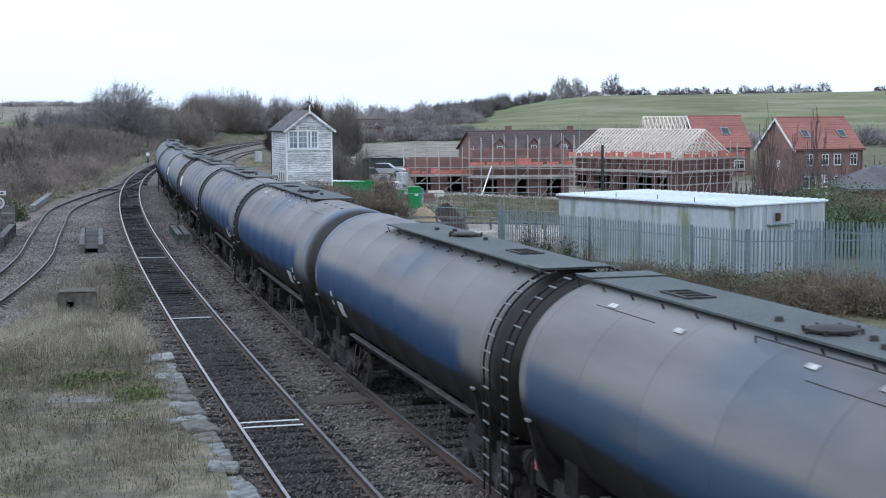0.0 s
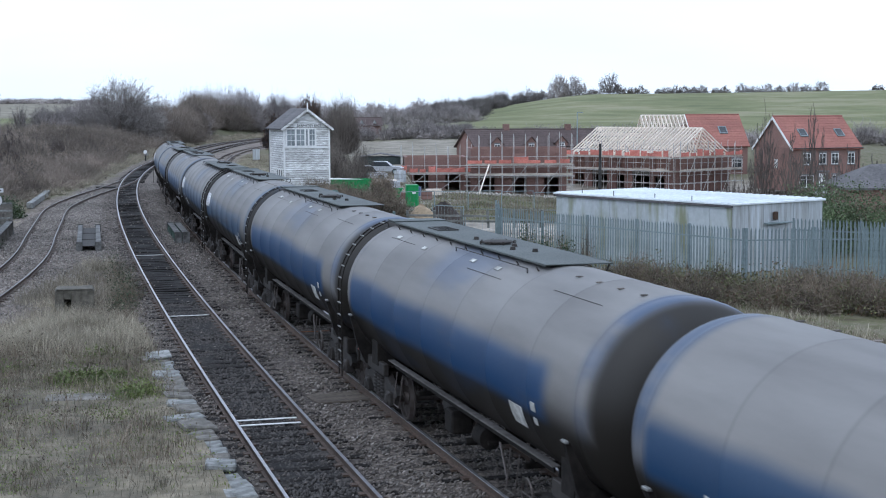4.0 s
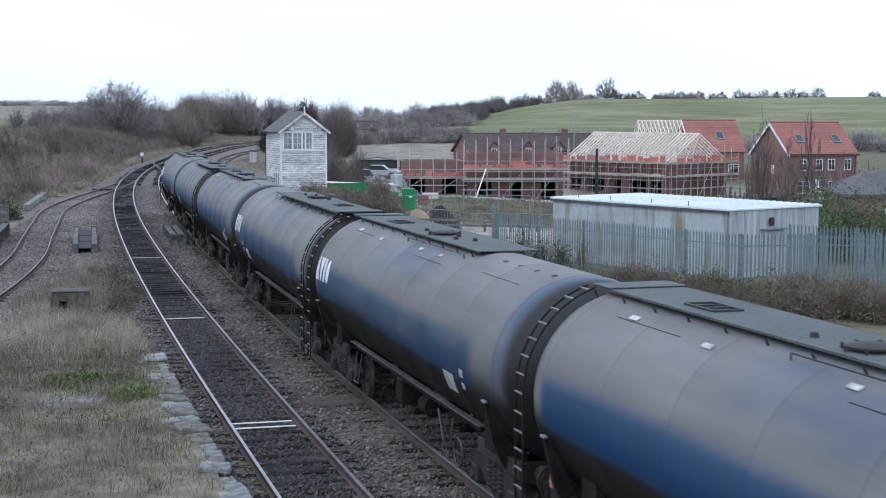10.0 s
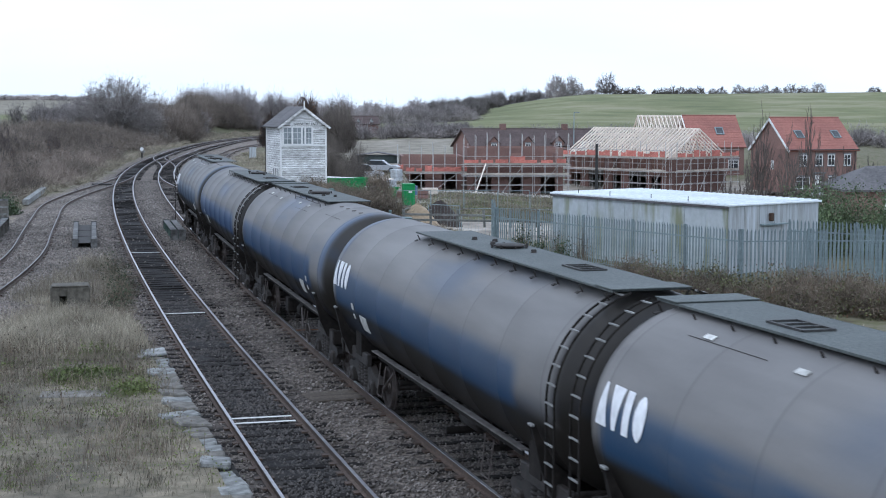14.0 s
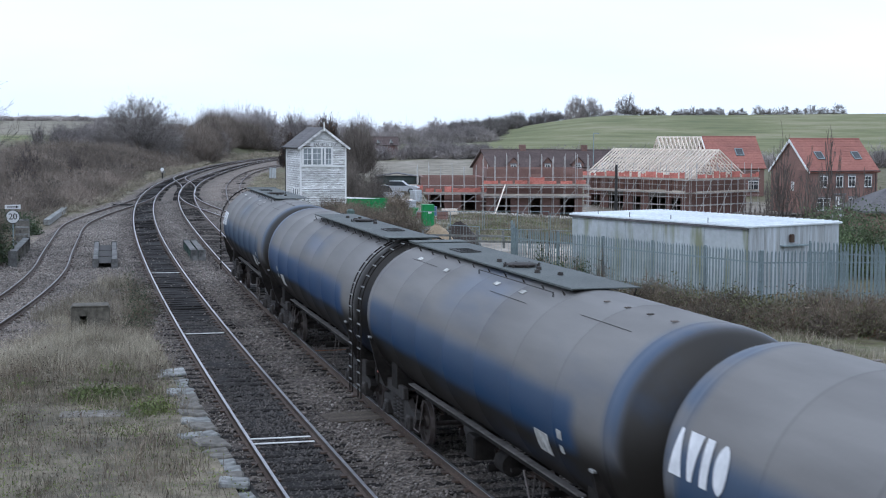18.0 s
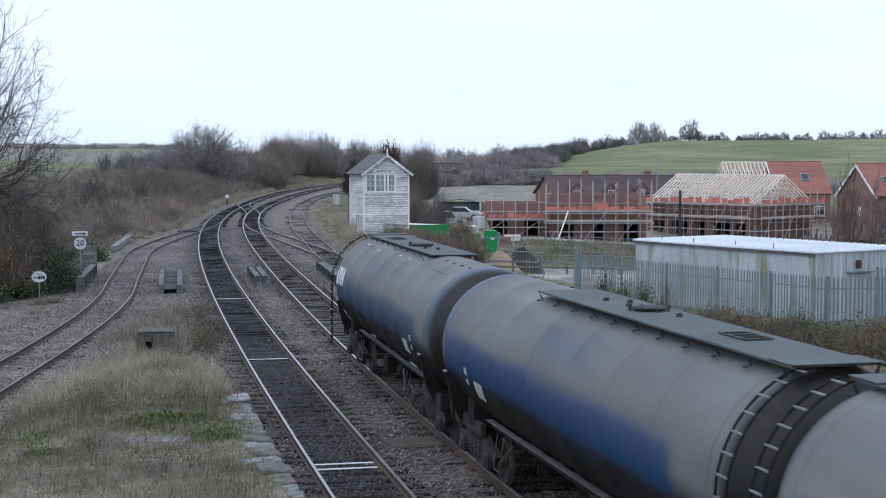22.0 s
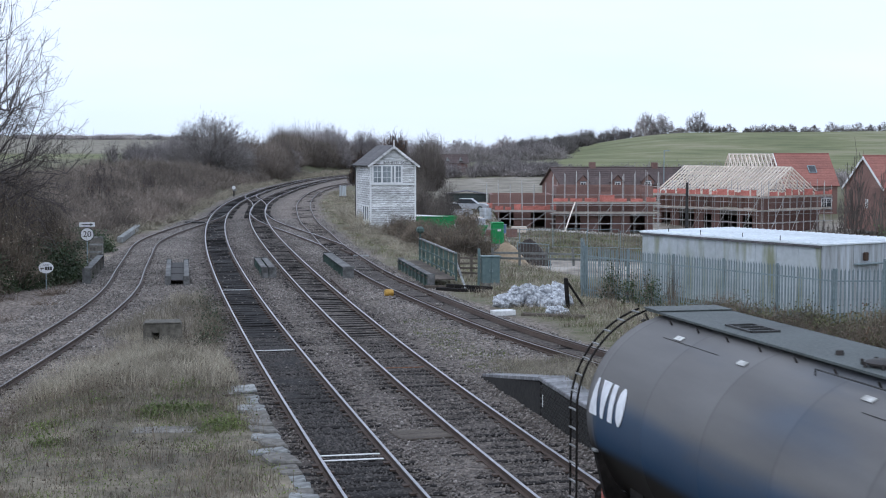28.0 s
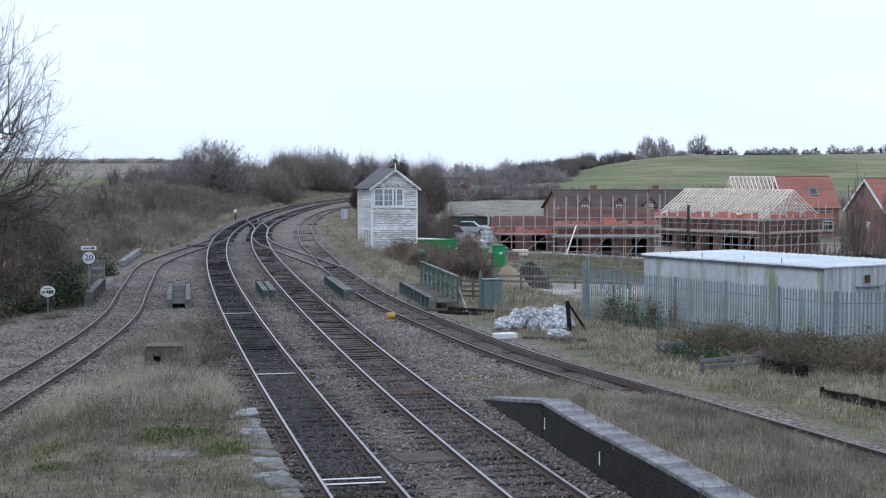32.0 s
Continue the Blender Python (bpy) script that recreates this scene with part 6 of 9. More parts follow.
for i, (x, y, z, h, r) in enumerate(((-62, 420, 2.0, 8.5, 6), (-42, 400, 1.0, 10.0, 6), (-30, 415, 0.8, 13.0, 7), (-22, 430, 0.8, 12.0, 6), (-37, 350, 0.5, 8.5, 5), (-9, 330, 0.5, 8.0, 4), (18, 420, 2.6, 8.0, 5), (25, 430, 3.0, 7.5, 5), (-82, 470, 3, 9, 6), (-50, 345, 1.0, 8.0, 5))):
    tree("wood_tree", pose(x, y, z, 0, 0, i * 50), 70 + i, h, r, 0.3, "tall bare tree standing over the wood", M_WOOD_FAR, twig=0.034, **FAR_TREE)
tree("hornbeam_tree", pose(-7.7, 250, 0.2), 90, 10.0, 3.4, 0.3, "tree with russet leaves behind the signal box", twig=0.03, leaves=6500, leaf_mat=M_RUSSET, leaf=0.18, **FAR_TREE)
tree("thorn_tree", pose(-14.0, 262, -0.2), 91, 6.6, 2.6, 0.2, "russet thorn beside the far curve", twig=0.03, leaves=2600, leaf_mat=M_RUSSET, leaf=0.16, **FAR_TREE)
for i, (x, y, h, sd) in enumerate(((34.2, 108, 8.2, 95), (37.5, 112, 9.4, 96), (41.0, 116, 8.6, 97), (31.0, 118, 6.0, 98), (29.6, 110, 8.0, 99), (30.8, 111, 9.6, 100), (32.2, 109, 10.0, 101), (33.4, 112, 9.0, 102), (36.0, 110, 8.4, 103), (38.6, 113, 7.6, 104), (28.6, 112, 6.6, 105), (35.2, 114, 12.4, 106), (31.2, 113, 12.0, 107))):
    tree("sapling", pose(x, y, -4.0, 0, 0, i * 80), sd, h, 1.7, 0.06, "thin bare sapling behind the relay room", M_TWIGFAR, limbs=9, boughs=44, twigs=5, sprays=2, base=0.3, twig=0.014, low=0.35)


# evergreen and bramble masses
def leafy(name, spots, label, seed, rad, hts, per, material, size, category="bush"):
    rs = np.random.RandomState(seed)
    pts = []
    for (x, y) in spots:
        r, h = rs.uniform(*rad), rs.uniform(*hts)
        z = float(land(np.array([x]), np.array([y]))[0])
        d = rs.normal(0, 1, (per, 3))
        d /= np.linalg.norm(d, axis=1)[:, None]
        d[:, 2] = np.abs(d[:, 2])
        k = rs.uniform(0.55, 1.05, (per, 1)) * (1 + 0.25 * np.sin(d[:, :1] * 7 + seed) * np.cos(d[:, 1:2] * 6))
        pts.append(np.array([[x, y, z]]) + d * k * np.array([[r, r, h]]))
    ob = new(name, leaf_cloud(name, np.concatenate(pts), rs, size, material))
    return tagged(ob, label, category, kind="stuff")


MASS = [(-24.8 + 5.4 * ((i * 0.618) % 1), 64.5 + 11.5 * ((i * 0.414 + 0.2) % 1)) for i in range(34)]
thicket("bramble_mass", [p for p in MASS if p[0] < -19.2 - 0.12 * (76 - p[1])], 1000, "tall brown tangle of leafless thorn under the ash", M_BRAMBLE, 26, rad=(1.3, 2.0), hts=(3.2, 6.2), width=0.014)
thicket("bramble_mass", [(-20.2, 76), (-19.8, 74.5), (-21.0, 79), (-21.8, 82), (-22.6, 86), (-23.0, 90), (-21.2, 72.5)], 800, "brown tangle of thorn beside the siding", M_BRAMBLE, 27, rad=(1.0, 1.6), hts=(1.6, 3.4), width=0.011)
leafy("clinging_leaves", MASS, "yellowing leaves left on the thorn", 28, (1.2, 1.9), (2.4, 4.6), 90, M_STRAW, 0.075, "leaves")
leafy("ivy_bush", [(-21.5, 72), (-20.2, 70.5), (-22.5, 68), (-24, 70), (-20.0, 74), (-23, 75), (-25.5, 66), (-21.5, 66.5), (-22.5, 79), (-20.6, 77)], "dark evergreen bush with ivy beside the siding", 3, (1.3, 2.0), (1.4, 2.6), 2600, M_IVY, 0.13)
leafy("ivy_bush", [(-20.9 + 0.33 * i, 66.4 + 1.05 * i + (i % 2) * 0.5) for i in range(8)] + [(-21.6, 65.6), (-20.2, 70.2), (-19.2, 75.4)], "dark ivy along the foot of the thorn", 29, (0.8, 1.3), (1.0, 2.1), 1900, M_IVY, 0.12)
leafy("ivy_bush", [(-22.8, 97), (-21.8, 95), (-22.9, 92), (-24, 99), (-24.5, 94)], "low evergreen bush beside the bridge parapet", 4, (1.0, 1.5), (0.9, 1.5), 1500, M_IVY, 0.13)
leafy("laurel_hedge", [(20.6 + i * 1.1, 66.5 + (i % 3) * 0.9) for i in range(13)] + [(20.8 + i * 1.2, 69.0 + (i % 2)) for i in range(13)], "dense dark green laurel hedge behind the fence", 5, (1.3, 1.9), (2.5, 3.1), 3200, M_HEDGE, 0.10)
leafy("elder_bush", [(-0.6, 106), (0.4, 102), (1.6, 103), (1.9, 105), (-1.6, 112)], "dark leafless elder bush with a few green leaves", 6, (1.0, 1.7), (1.2, 2.0), 260, M_IVY, 0.14)
thicket("elder_bush", [(1.9, 104), (2.2, 105), (1.5, 103.4), (2.1, 106)], 420, "tall grey-brown tangle of elder by the yard", M_BRAMBLE, 61, rad=(0.9, 1.3), hts=(2.6, 3.8), width=0.022)
thicket("elder_bush", [(-2.2, 112), (-1.2, 108), (-0.2, 104), (0.6, 101), (-1.8, 104), (0.2, 108), (-2.8, 116), (0.9, 98), (-0.6, 99)], 300, "low grey-brown bramble and elder behind the railing", M_BRAMBLE, 66, rad=(0.9, 1.5), hts=(1.0, 1.9), width=0.02)
YARD = [(-3.6 + 4.6 * f + 1.6 * ((i * 0.618) % 1), 110 - 19 * f + 2.5 * ((i * 0.37) % 1)) for i, f in enumerate(np.linspace(0, 1, 30))]
thicket("bramble_bank", YARD, 420, "big brown bramble bank between signal box and bridge railing", M_BRAMBLE, 67, rad=(0.9, 1.5), hts=(1.3, 2.1), width=0.014)
leafy("bramble_leaves", YARD, "dull green leaves in the bramble bank", 68, (0.9, 1.4), (1.0, 1.7), 70, M_IVY, 0.10)
thicket("straw_tussock", [(-7.0 + 0.33 * i + (i % 3) * 0.5, 122 - 2.0 * i) for i in range(15)], 130, "pale straw tussock below the brambles", M_STRAW, 69, "grass", rad=(0.5, 1.0), hts=(0.35, 0.9), width=0.014)
BR = [(9.0 + i * 0.55 + (i % 3) * 0.5, 54.8 - i * 0.34 + (i % 4) * 0.5) for i in range(15)] + [(11.5 + i * 0.8, 49.5 - i * 0.25 + (i % 3) * 0.8) for i in range(14)] + [(15.0 + i * 0.6, 47.6 - i * 0.3 + (i % 3) * 0.7) for i in range(8)]
thicket("bramble_patch", BR, 330, "brown tangle of brambles at the fence foot", M_BRAMBLE, 62, rad=(0.8, 1.5), hts=(0.6, 1.5), width=0.012)
leafy("bramble_leaves", BR, "dull green bramble leaves", 7, (0.9, 1.4), (0.7, 1.25), 330, M_OLIVE, 0.085)
leafy("bramble_leaves", BR[::2], "reddish brown bramble leaves", 17, (0.8, 1.3), (0.6, 1.3), 200, M_RUSSET, 0.07)
leafy("bramble_leaves", [(9.0, 52.0), (9.6, 51.6), (8.4, 52.6)], "deep green bramble clump", 8, (0.6, 0.9), (0.5, 0.7), 900, M_IVY, 0.075)
thicket("dead_climber", [(8.3, 64.0), (8.8, 63.0), (9.6, 61.6), (7.6, 65.4), (7.2, 65.0)], 55, "dead climbing stems on the fence", M_BRAMBLE, 63, rad=(0.5, 0.9), hts=(1.4, 2.9), width=0.014)
leafy("climber_leaves", [(8.0, 63.6), (8.8, 62.4), (7.4, 64.8)], "green climber on the fence", 9, (0.5, 0.8), (0.9, 1.8), 420, M_IVY, 0.09)
thicket("box_side_weeds", [(-6.9 + i * 0.8, 120.0 + (i % 3) * 0.7) for i in range(8)], 70, "straw and bramble at the signal box foot", M_STRAW, 64, "weeds", rad=(0.6, 1.0), hts=(0.3, 0.8), width=0.02)
thicket("box_side_weeds", [(-11.0 + i * 0.4, 160 - i * 3.4) for i in range(12)], 110, "pale dead weeds beside the siding", M_STRAW, 65, "weeds", rad=(0.7, 1.5), hts=(0.6, 1.6), width=0.03)


# grass on the platforms, verges and between the tracks
def grass(name, pts, material, label, seed, h0, h1, width):
    rs = np.random.RandomState(seed)
    v, t = blades(pts, rs, h0, h1, width)
    return stuff(name, v, t, material, label, "grass")


def clear_of_track(p):
    """Only the points that lie beside the near main track."""
    return p[p[:, 0] < at_y(MAIN_NEAR, p[:, 1]) - 1.75]


def clumped(n, rs, inside, box, size=0.45):
    """Clumps of points inside a region of the plan."""
    out = []
    while sum(len(o) for o in out) < n:
        c = np.array([rs.uniform(box[0], box[1]), rs.uniform(box[2], box[3])])
        if inside(c[0], c[1]):
            k = rs.randint(14, 50)
            out.append(c + rs.normal(0, size * rs.uniform(0.3, 1.0), (k, 2)))
    return np.concatenate(out)[:n]


RS2 = np.random.RandomState(77)


def near_top(x, y):
    e = np.interp(y, (19, 27.8, 31, 34, 37, 38.3, 50), (-0.6, -2.53, -3.29, -3.93, -4.58, -4.8, -7.2)) - 0.6
    x3 = at_y(SIDE_NEAR, y) + np.interp(y, (40, 48), (1.0, 2.2))
    f = np.clip((e - x) / (e - x3), 0, 1)
    top = np.interp(y, (38, 44, 50), (0.27, -0.05, -0.3))
    return top - (top + 0.34) * sstep(0.55, 1.0, f)


def in_near(x, y):
    return at_y(SIDE_NEAR, y) + np.interp(y, (40, 48), (0.95, 2.0)) < x < np.interp(y, (19, 27.8, 34, 38.3, 56), (-0.9, -2.9, -4.3, -5.3, -9.0))


for i, (mt, cnt, lab, h0, h1, sz) in enumerate(((M_STRAW, 42000, "short straw-coloured winter grass on the old platform", 0.05, 0.26, 0.5), (M_GREENGRASS, 16000, "patches of green grass and moss on the old platform", 0.03, 0.11, 0.3), (M_BRAMBLE, 7000, "dead dock and willowherb stalks", 0.12, 0.55, 0.6))):
    p = clumped(cnt, RS2, lambda x, y: in_near(x, y) and RS2.rand() < (0.45 if y < 33 else 1.0), (-13, -1, 24, 54), sz)
    p = clear_of_track(p)
    grass("platform_grass", np.c_[p, near_top(p[:, 0], p[:, 1]) - 0.03], mt, lab, 100 + i, h0, h1, 0.006 if i != 1 else 0.008)

GREEN = [(-6.2 + 0.9 * math.sin(i * 2.1) * (0.3 + 0.1 * (i % 5)), 34.6 + 0.8 * math.cos(i * 1.7) * (0.3 + 0.1 * (i % 6))) for i in range(24)] + [(-5.0 + 0.2 * (i % 3), 32.2 + 0.25 * i) for i in range(5)] + [(-6.7, 38.0), (-6.4, 38.4), (-8.4, 36.0), (-8.9, 33.2), (-8.2, 31.0)]
p = np.concatenate([RS2.normal(0, 0.22, (420, 2)) + c for c in GREEN])
grass("platform_grass", np.c_[p, near_top(p[:, 0], p[:, 1]) - 0.03], M_GREENGRASS, "patch of fresh green grass and bramble on the old platform", 103, 0.03, 0.15, 0.009)


def rosettes(name, spots, tops, label, seed, material, size, r, h, per):
    """Low clumps of leaves on the ground."""
    rs = np.random.RandomState(seed)
    c = np.concatenate([np.c_[x + rs.normal(0, r, per), y + rs.normal(0, r, per), float(tops(np.float64(x), np.float64(y))) + rs.uniform(0, 1, per) ** 2 * h * rs.uniform(0.4, 1.3)] for x, y in spots])
    ob = new(name, leaf_cloud(name, c, rs, size, material))
    return tagged(ob, label, "weeds", kind="stuff")


def scatter(n, rs, inside, box):
    out = []
    while len(out) < n:
        x, y = rs.uniform(box[0], box[1]), rs.uniform(box[2], box[3])
        if inside(x, y):
            out.append((x, y))
    return out


p = clumped(16000, RS2, lambda x, y: in_near(x, y) and y > 38, (-13, -3, 28, 52), 0.5)
p = clear_of_track(p)
grass("platform_grass", np.c_[p, near_top(p[:, 0], p[:, 1]) - 0.03], M_STRAW, "tall tan winter grass round the old platform end", 108, 0.18, 0.62, 0.006)
rosettes("low_weeds", GREEN, near_top, "low green bramble leaves in the platform grass", 104, M_LEAF, 0.07, 0.2, 0.22, 120)
rosettes("low_weeds", scatter(330, RS2, in_near, (-13, -1, 24, 50)), near_top, "dull green rosettes scattered over the old platform", 105, M_LEAF, 0.04, 0.22, 0.12, 40)
rosettes("low_weeds", scatter(190, RS2, in_near, (-13, -1, 24, 46)), near_top, "brown dead dock leaves on the old platform", 106, M_RUSTLEAF, 0.045, 0.14, 0.3, 22)
rosettes("tall_weeds", [(-8.0, 36.6), (-7.7, 35.8), (-8.4, 35.2), (-7.2, 31.0), (-8.8, 38.2), (-6.0, 30.2), (-9.6, 33.5), (-9.2, 31.4), (-4.4, 32.2), (-10.4, 36.2), (-5.2, 36.8)], near_top, "tall dark willowherb stalks with curled leaves", 107, M_RUSTLEAF, 0.05, 0.22, 0.9, 90)


def far_top(x, y):
    e = np.interp(y, (15, 19.5, 25.8, 29.1, 32.7, 36.7, 42.9), (6.9, 6.02, 4.72, 4.04, 3.2, 2.42, 1.12)) + 0.45
    top = np.interp(y, (36.7, 43), (0.72, -0.2))
    f = np.clip((x - e) / (at_y(SIDE_FAR, y) - 0.95 - e), 0, 1)
    return top - (top + 0.12) * sstep(0.62, 1.0, f)


def in_far(x, y):
    e = np.interp(y, (15, 25.8, 36.7, 46), (6.9, 4.72, 2.42, 0.8)) + 0.75
    return e < x < at_y(SIDE_FAR, y) - 0.95


for i, (mt, cnt, lab, h0, h1) in enumerate(((M_STRAW, 60000, "long straw-coloured grass on the far platform", 0.08, 0.38), (M_GREENGRASS, 9000, "green tufts in the far platform grass", 0.06, 0.22))):
    p = clumped(cnt, RS2, in_far, (1, 15, 22, 46), 0.4)
    grass("platform_grass", np.c_[p, far_top(p[:, 0], p[:, 1]) - 0.03], mt, lab, 110 + i, h0, h1, 0.006)


def in_verge(x, y):
    r = np.interp(y, (30, 45, 55, 66, 75), (18, 14.5, 13.6, 6.2, 2.0))
    return at_y(SIDE_FAR, y) + 2.9 < x < r


for i, (mt, cnt, lab, h0, h1) in enumerate(((M_BRAMBLE, 9000, "dead brown weeds on the verge below the fence", 0.1, 0.45), (M_STRAW, 22000, "rough straw grass on the verge below the fence", 0.08, 0.36), (M_GREENGRASS, 12000, "green grass on the verge below the fence", 0.06, 0.22))):
    p = clumped(cnt, RS2, in_verge, (1, 18, 30, 70), 0.5)
    grass("verge_grass", land_pts(p[:, 0], p[:, 1]), mt, lab, 120 + i, h0, h1, 0.007)
p = clumped(2600, RS2, lambda x, y: at_y(MAIN_FAR, y) + 2.0 < x < at_y(SIDE_FAR, y) - 1.8, (-2, 4, 44, 58), 0.35)
grass("verge_grass", land_pts(p[:, 0], p[:, 1]), M_GREENGRASS, "low weeds growing through the ballast", 130, 0.03, 0.13, 0.012)
p = clear_of_track(clumped(6000, RS2, lambda x, y: -11.6 < x < -8.0 and 52 < y < 66, (-12, -7, 46, 67), 0.4))
grass("weed_strip", land_pts(p[:, 0], p[:, 1]), M_STRAW, "tall straw weeds between siding and main line", 131, 0.15, 0.75, 0.008)
leafy("weed_bush", [(-8.2, 53.5), (-8.7, 56), (-7.9, 51.0), (-9.2, 58), (-7.6, 48.5)], "straggling weed bush behind the concrete block", 132, (0.5, 0.8), (0.7, 1.4), 350, M_IVY, 0.06, "weeds")
thicket("weed_bush", [(-8.2, 53.5), (-8.7, 56), (-7.9, 51.0), (-9.2, 58), (-7.6, 48.5), (-10.4, 53)], 150, "brown weed stalks behind the concrete block", M_BRAMBLE, 133, "weeds", rad=(0.5, 0.9), hts=(0.6, 1.5), width=0.009)
thicket("leaf_litter_weeds", spots_in(40, RS2, lambda y: (edge_l(y) - 6.0, edge_l(y) - 2.6), (56, 92)), 60, "low dead weeds and litter beside the siding", M_RUSTLEAF, 134, "weeds", rad=(0.4, 0.9), hts=(0.1, 0.35), width=0.014)


def in_bank(x, y):
    u = x - at_y(SIDE_FAR, y)
    return 2.3 < u < np.interp(y, (70, 90, 97, 102, 128, 136, 260), (9, 12, 12, 8.5, 8.5, 14, 10)) and not (-7.6 < x < -2.6 and 118 < y < 131)


for i, (mt, cnt, lab, h0, h1, wd) in enumerate(((M_STRAW, 40000, "rough straw grass beside the far siding", 0.1, 0.4, 0.012), (M_GREENGRASS, 20000, "short green grass beside the far siding", 0.05, 0.2, 0.014), (M_BRAMBLE, 9000, "dead brown weeds beside the far siding", 0.1, 0.55, 0.010))):
    p = clumped(cnt, RS2, in_bank, (-22, 12, 66, 230), 0.7)
    grass("bank_grass", land_pts(p[:, 0], p[:, 1]), mt, lab, 140 + i, h0, h1, wd)


def in_site(x, y):
    return 0.02 * y < x < 0.17 * y and (y > 131 or x > 0.14 * y)


for i, (mt, cnt, lab, h0, h1, wd) in enumerate(((M_STRAW, 14000, "straw grass on the bank below the site", 0.1, 0.45, 0.02), (M_GREENGRASS, 16000, "green grass and weeds on the bank below the site", 0.08, 0.3, 0.022), (M_BRAMBLE, 8000, "brown weeds on the bank below the site", 0.15, 0.6, 0.016))):
    p = clumped(cnt, RS2, in_site, (2, 34, 108, 182), 0.9)
    grass("bank_grass", land_pts(p[:, 0], p[:, 1]), mt, lab, 150 + i, h0, h1, wd)


# loose ballast
def ballast():
    rs = np.random.RandomState(5)
    n = 150000
    y = 24 + 116 * rs.uniform(0, 1, n) ** 1.5
    lo, hi = np.interp(y, (24, 38, 46, 70, 90, 140), (-14.6, -15.2, -15.8, -17.5, -20, -24)), at_y(SIDE_FAR, y) + 1.6
    lim = np.where(y < 43, at_y(MAIN_FAR, y) + 2.3, hi)
    x = lo + (lim - lo) * rs.uniform(0, 1, n)
    isl = (x < at_y(MAIN_NEAR, y) - 1.9) & (x > at_y(SIDE_NEAR, y) + np.interp(y, (40, 48), (1.2, 2.2))) & (y < 60)
    keep = ~isl
    x, y = x[keep], y[keep]
    for line in (MAIN_NEAR, MAIN_FAR, SIDE_FAR, SIDE_NEAR):
        on = np.abs(np.abs(x - at_y(line, y)) - 0.77) < 0.10
        x, y = x[~on], y[~on]
    for line in (MAIN_NEAR, MAIN_FAR, SIDE_FAR):
        inner = (np.abs(x - at_y(line, y)) < 0.72) & (rs.uniform(0, 1, len(x)) < 0.97)
        x, y = x[~inner], y[~inner]
    dirty = np.minimum(np.abs(x - at_y(MAIN_NEAR, y)), np.abs(x - at_y(MAIN_FAR, y))) + rs.normal(0, 0.35, len(x)) < 1.7
    for px, py, mt, lab in ((x[dirty], y[dirty], M_STONE, "grimy brown crushed stone ballast along the main tracks"), (x[~dirty], y[~dirty], M_STONE_PALE, "pale grey-brown crushed stone ballast of the sidings")):
        n = len(px)
        c = np.c_[px, py, land(px, py) + rs.uniform(-0.01, 0.035, n)]
        base = np.array([[1, 0, 0], [-1, 0, 0], [0, 1, 0], [0, -1, 0], [0, 0, 1], [0, 0, -1]], float)
        size = (0.032 + 0.00018 * (py[:, None, None] - 24)) * rs.uniform(0.6, 1.6, (n, 1, 1))
        v = base[None] * size * rs.uniform(0.55, 1.25, (n, 6, 1))
        a = rs.uniform(0, 6.28, n)
        ca, sa = np.cos(a)[:, None], np.sin(a)[:, None]
        v = np.stack([v[:, :, 0] * ca - v[:, :, 1] * sa + 0.4 * v[:, :, 2], v[:, :, 0] * sa + v[:, :, 1] * ca, v[:, :, 2] * 0.8 + 0.3 * v[:, :, 0]], 2) + c[:, None]
        f = np.array([[0, 2, 4], [2, 1, 4], [1, 3, 4], [3, 0, 4], [2, 0, 5], [1, 2, 5], [3, 1, 5], [0, 3, 5]])
        t = (np.arange(n)[:, None, None] * 6 + f[None]).reshape(-1, 3)
        stuff("ballast_stones", v.reshape(-1, 3), t, mt, lab, "ballast")


ballast()


def oily_ballast():
    """Dark stones between the sleepers of the main tracks."""
    rs = np.random.RandomState(6)
    for line in (MAIN_NEAR, MAIN_FAR):
        n = 13000
        y = 20 + 32 * rs.uniform(0, 1, n)
        x = at_y(line, y) + rs.uniform(-0.68, 0.68, n)
        c = np.c_[x, y, np.full(n, -0.208) + rs.uniform(-0.015, 0.035, n)]
        base = np.array([[1, 0, 0], [-1, 0, 0], [0, 1, 0], [0, -1, 0], [0, 0, 1], [0, 0, -1]], float)
        v = base[None] * (0.036 * rs.uniform(0.6, 1.5, (n, 1, 1))) * rs.uniform(0.55, 1.25, (n, 6, 1)) + c[:, None]
        f = np.array([[0, 2, 4], [2, 1, 4], [1, 3, 4], [3, 0, 4], [2, 0, 5], [1, 2, 5], [3, 1, 5], [0, 3, 5]])
        stuff("ballast_stones", v.reshape(-1, 3), (np.arange(n)[:, None, None] * 6 + f[None]).reshape(-1, 3), M_STONE_OILY if line is MAIN_NEAR else M_STONE, "grimy stones between the rails of the main track", "ballast")


M_STONE_OILY = mat("oily_stone", (0.026, 0.023, 0.022), (0.1, 0.09, 0.083), 5, 0.8, 0.2, 0, 0.2, 0.2, 0.02, 0.5, world_co=True)
oily_ballast()


# ---- houses and building site ----
def ground_z(x, y):
    return float(land(np.array([float(x)]), np.array([float(y)]))[0])


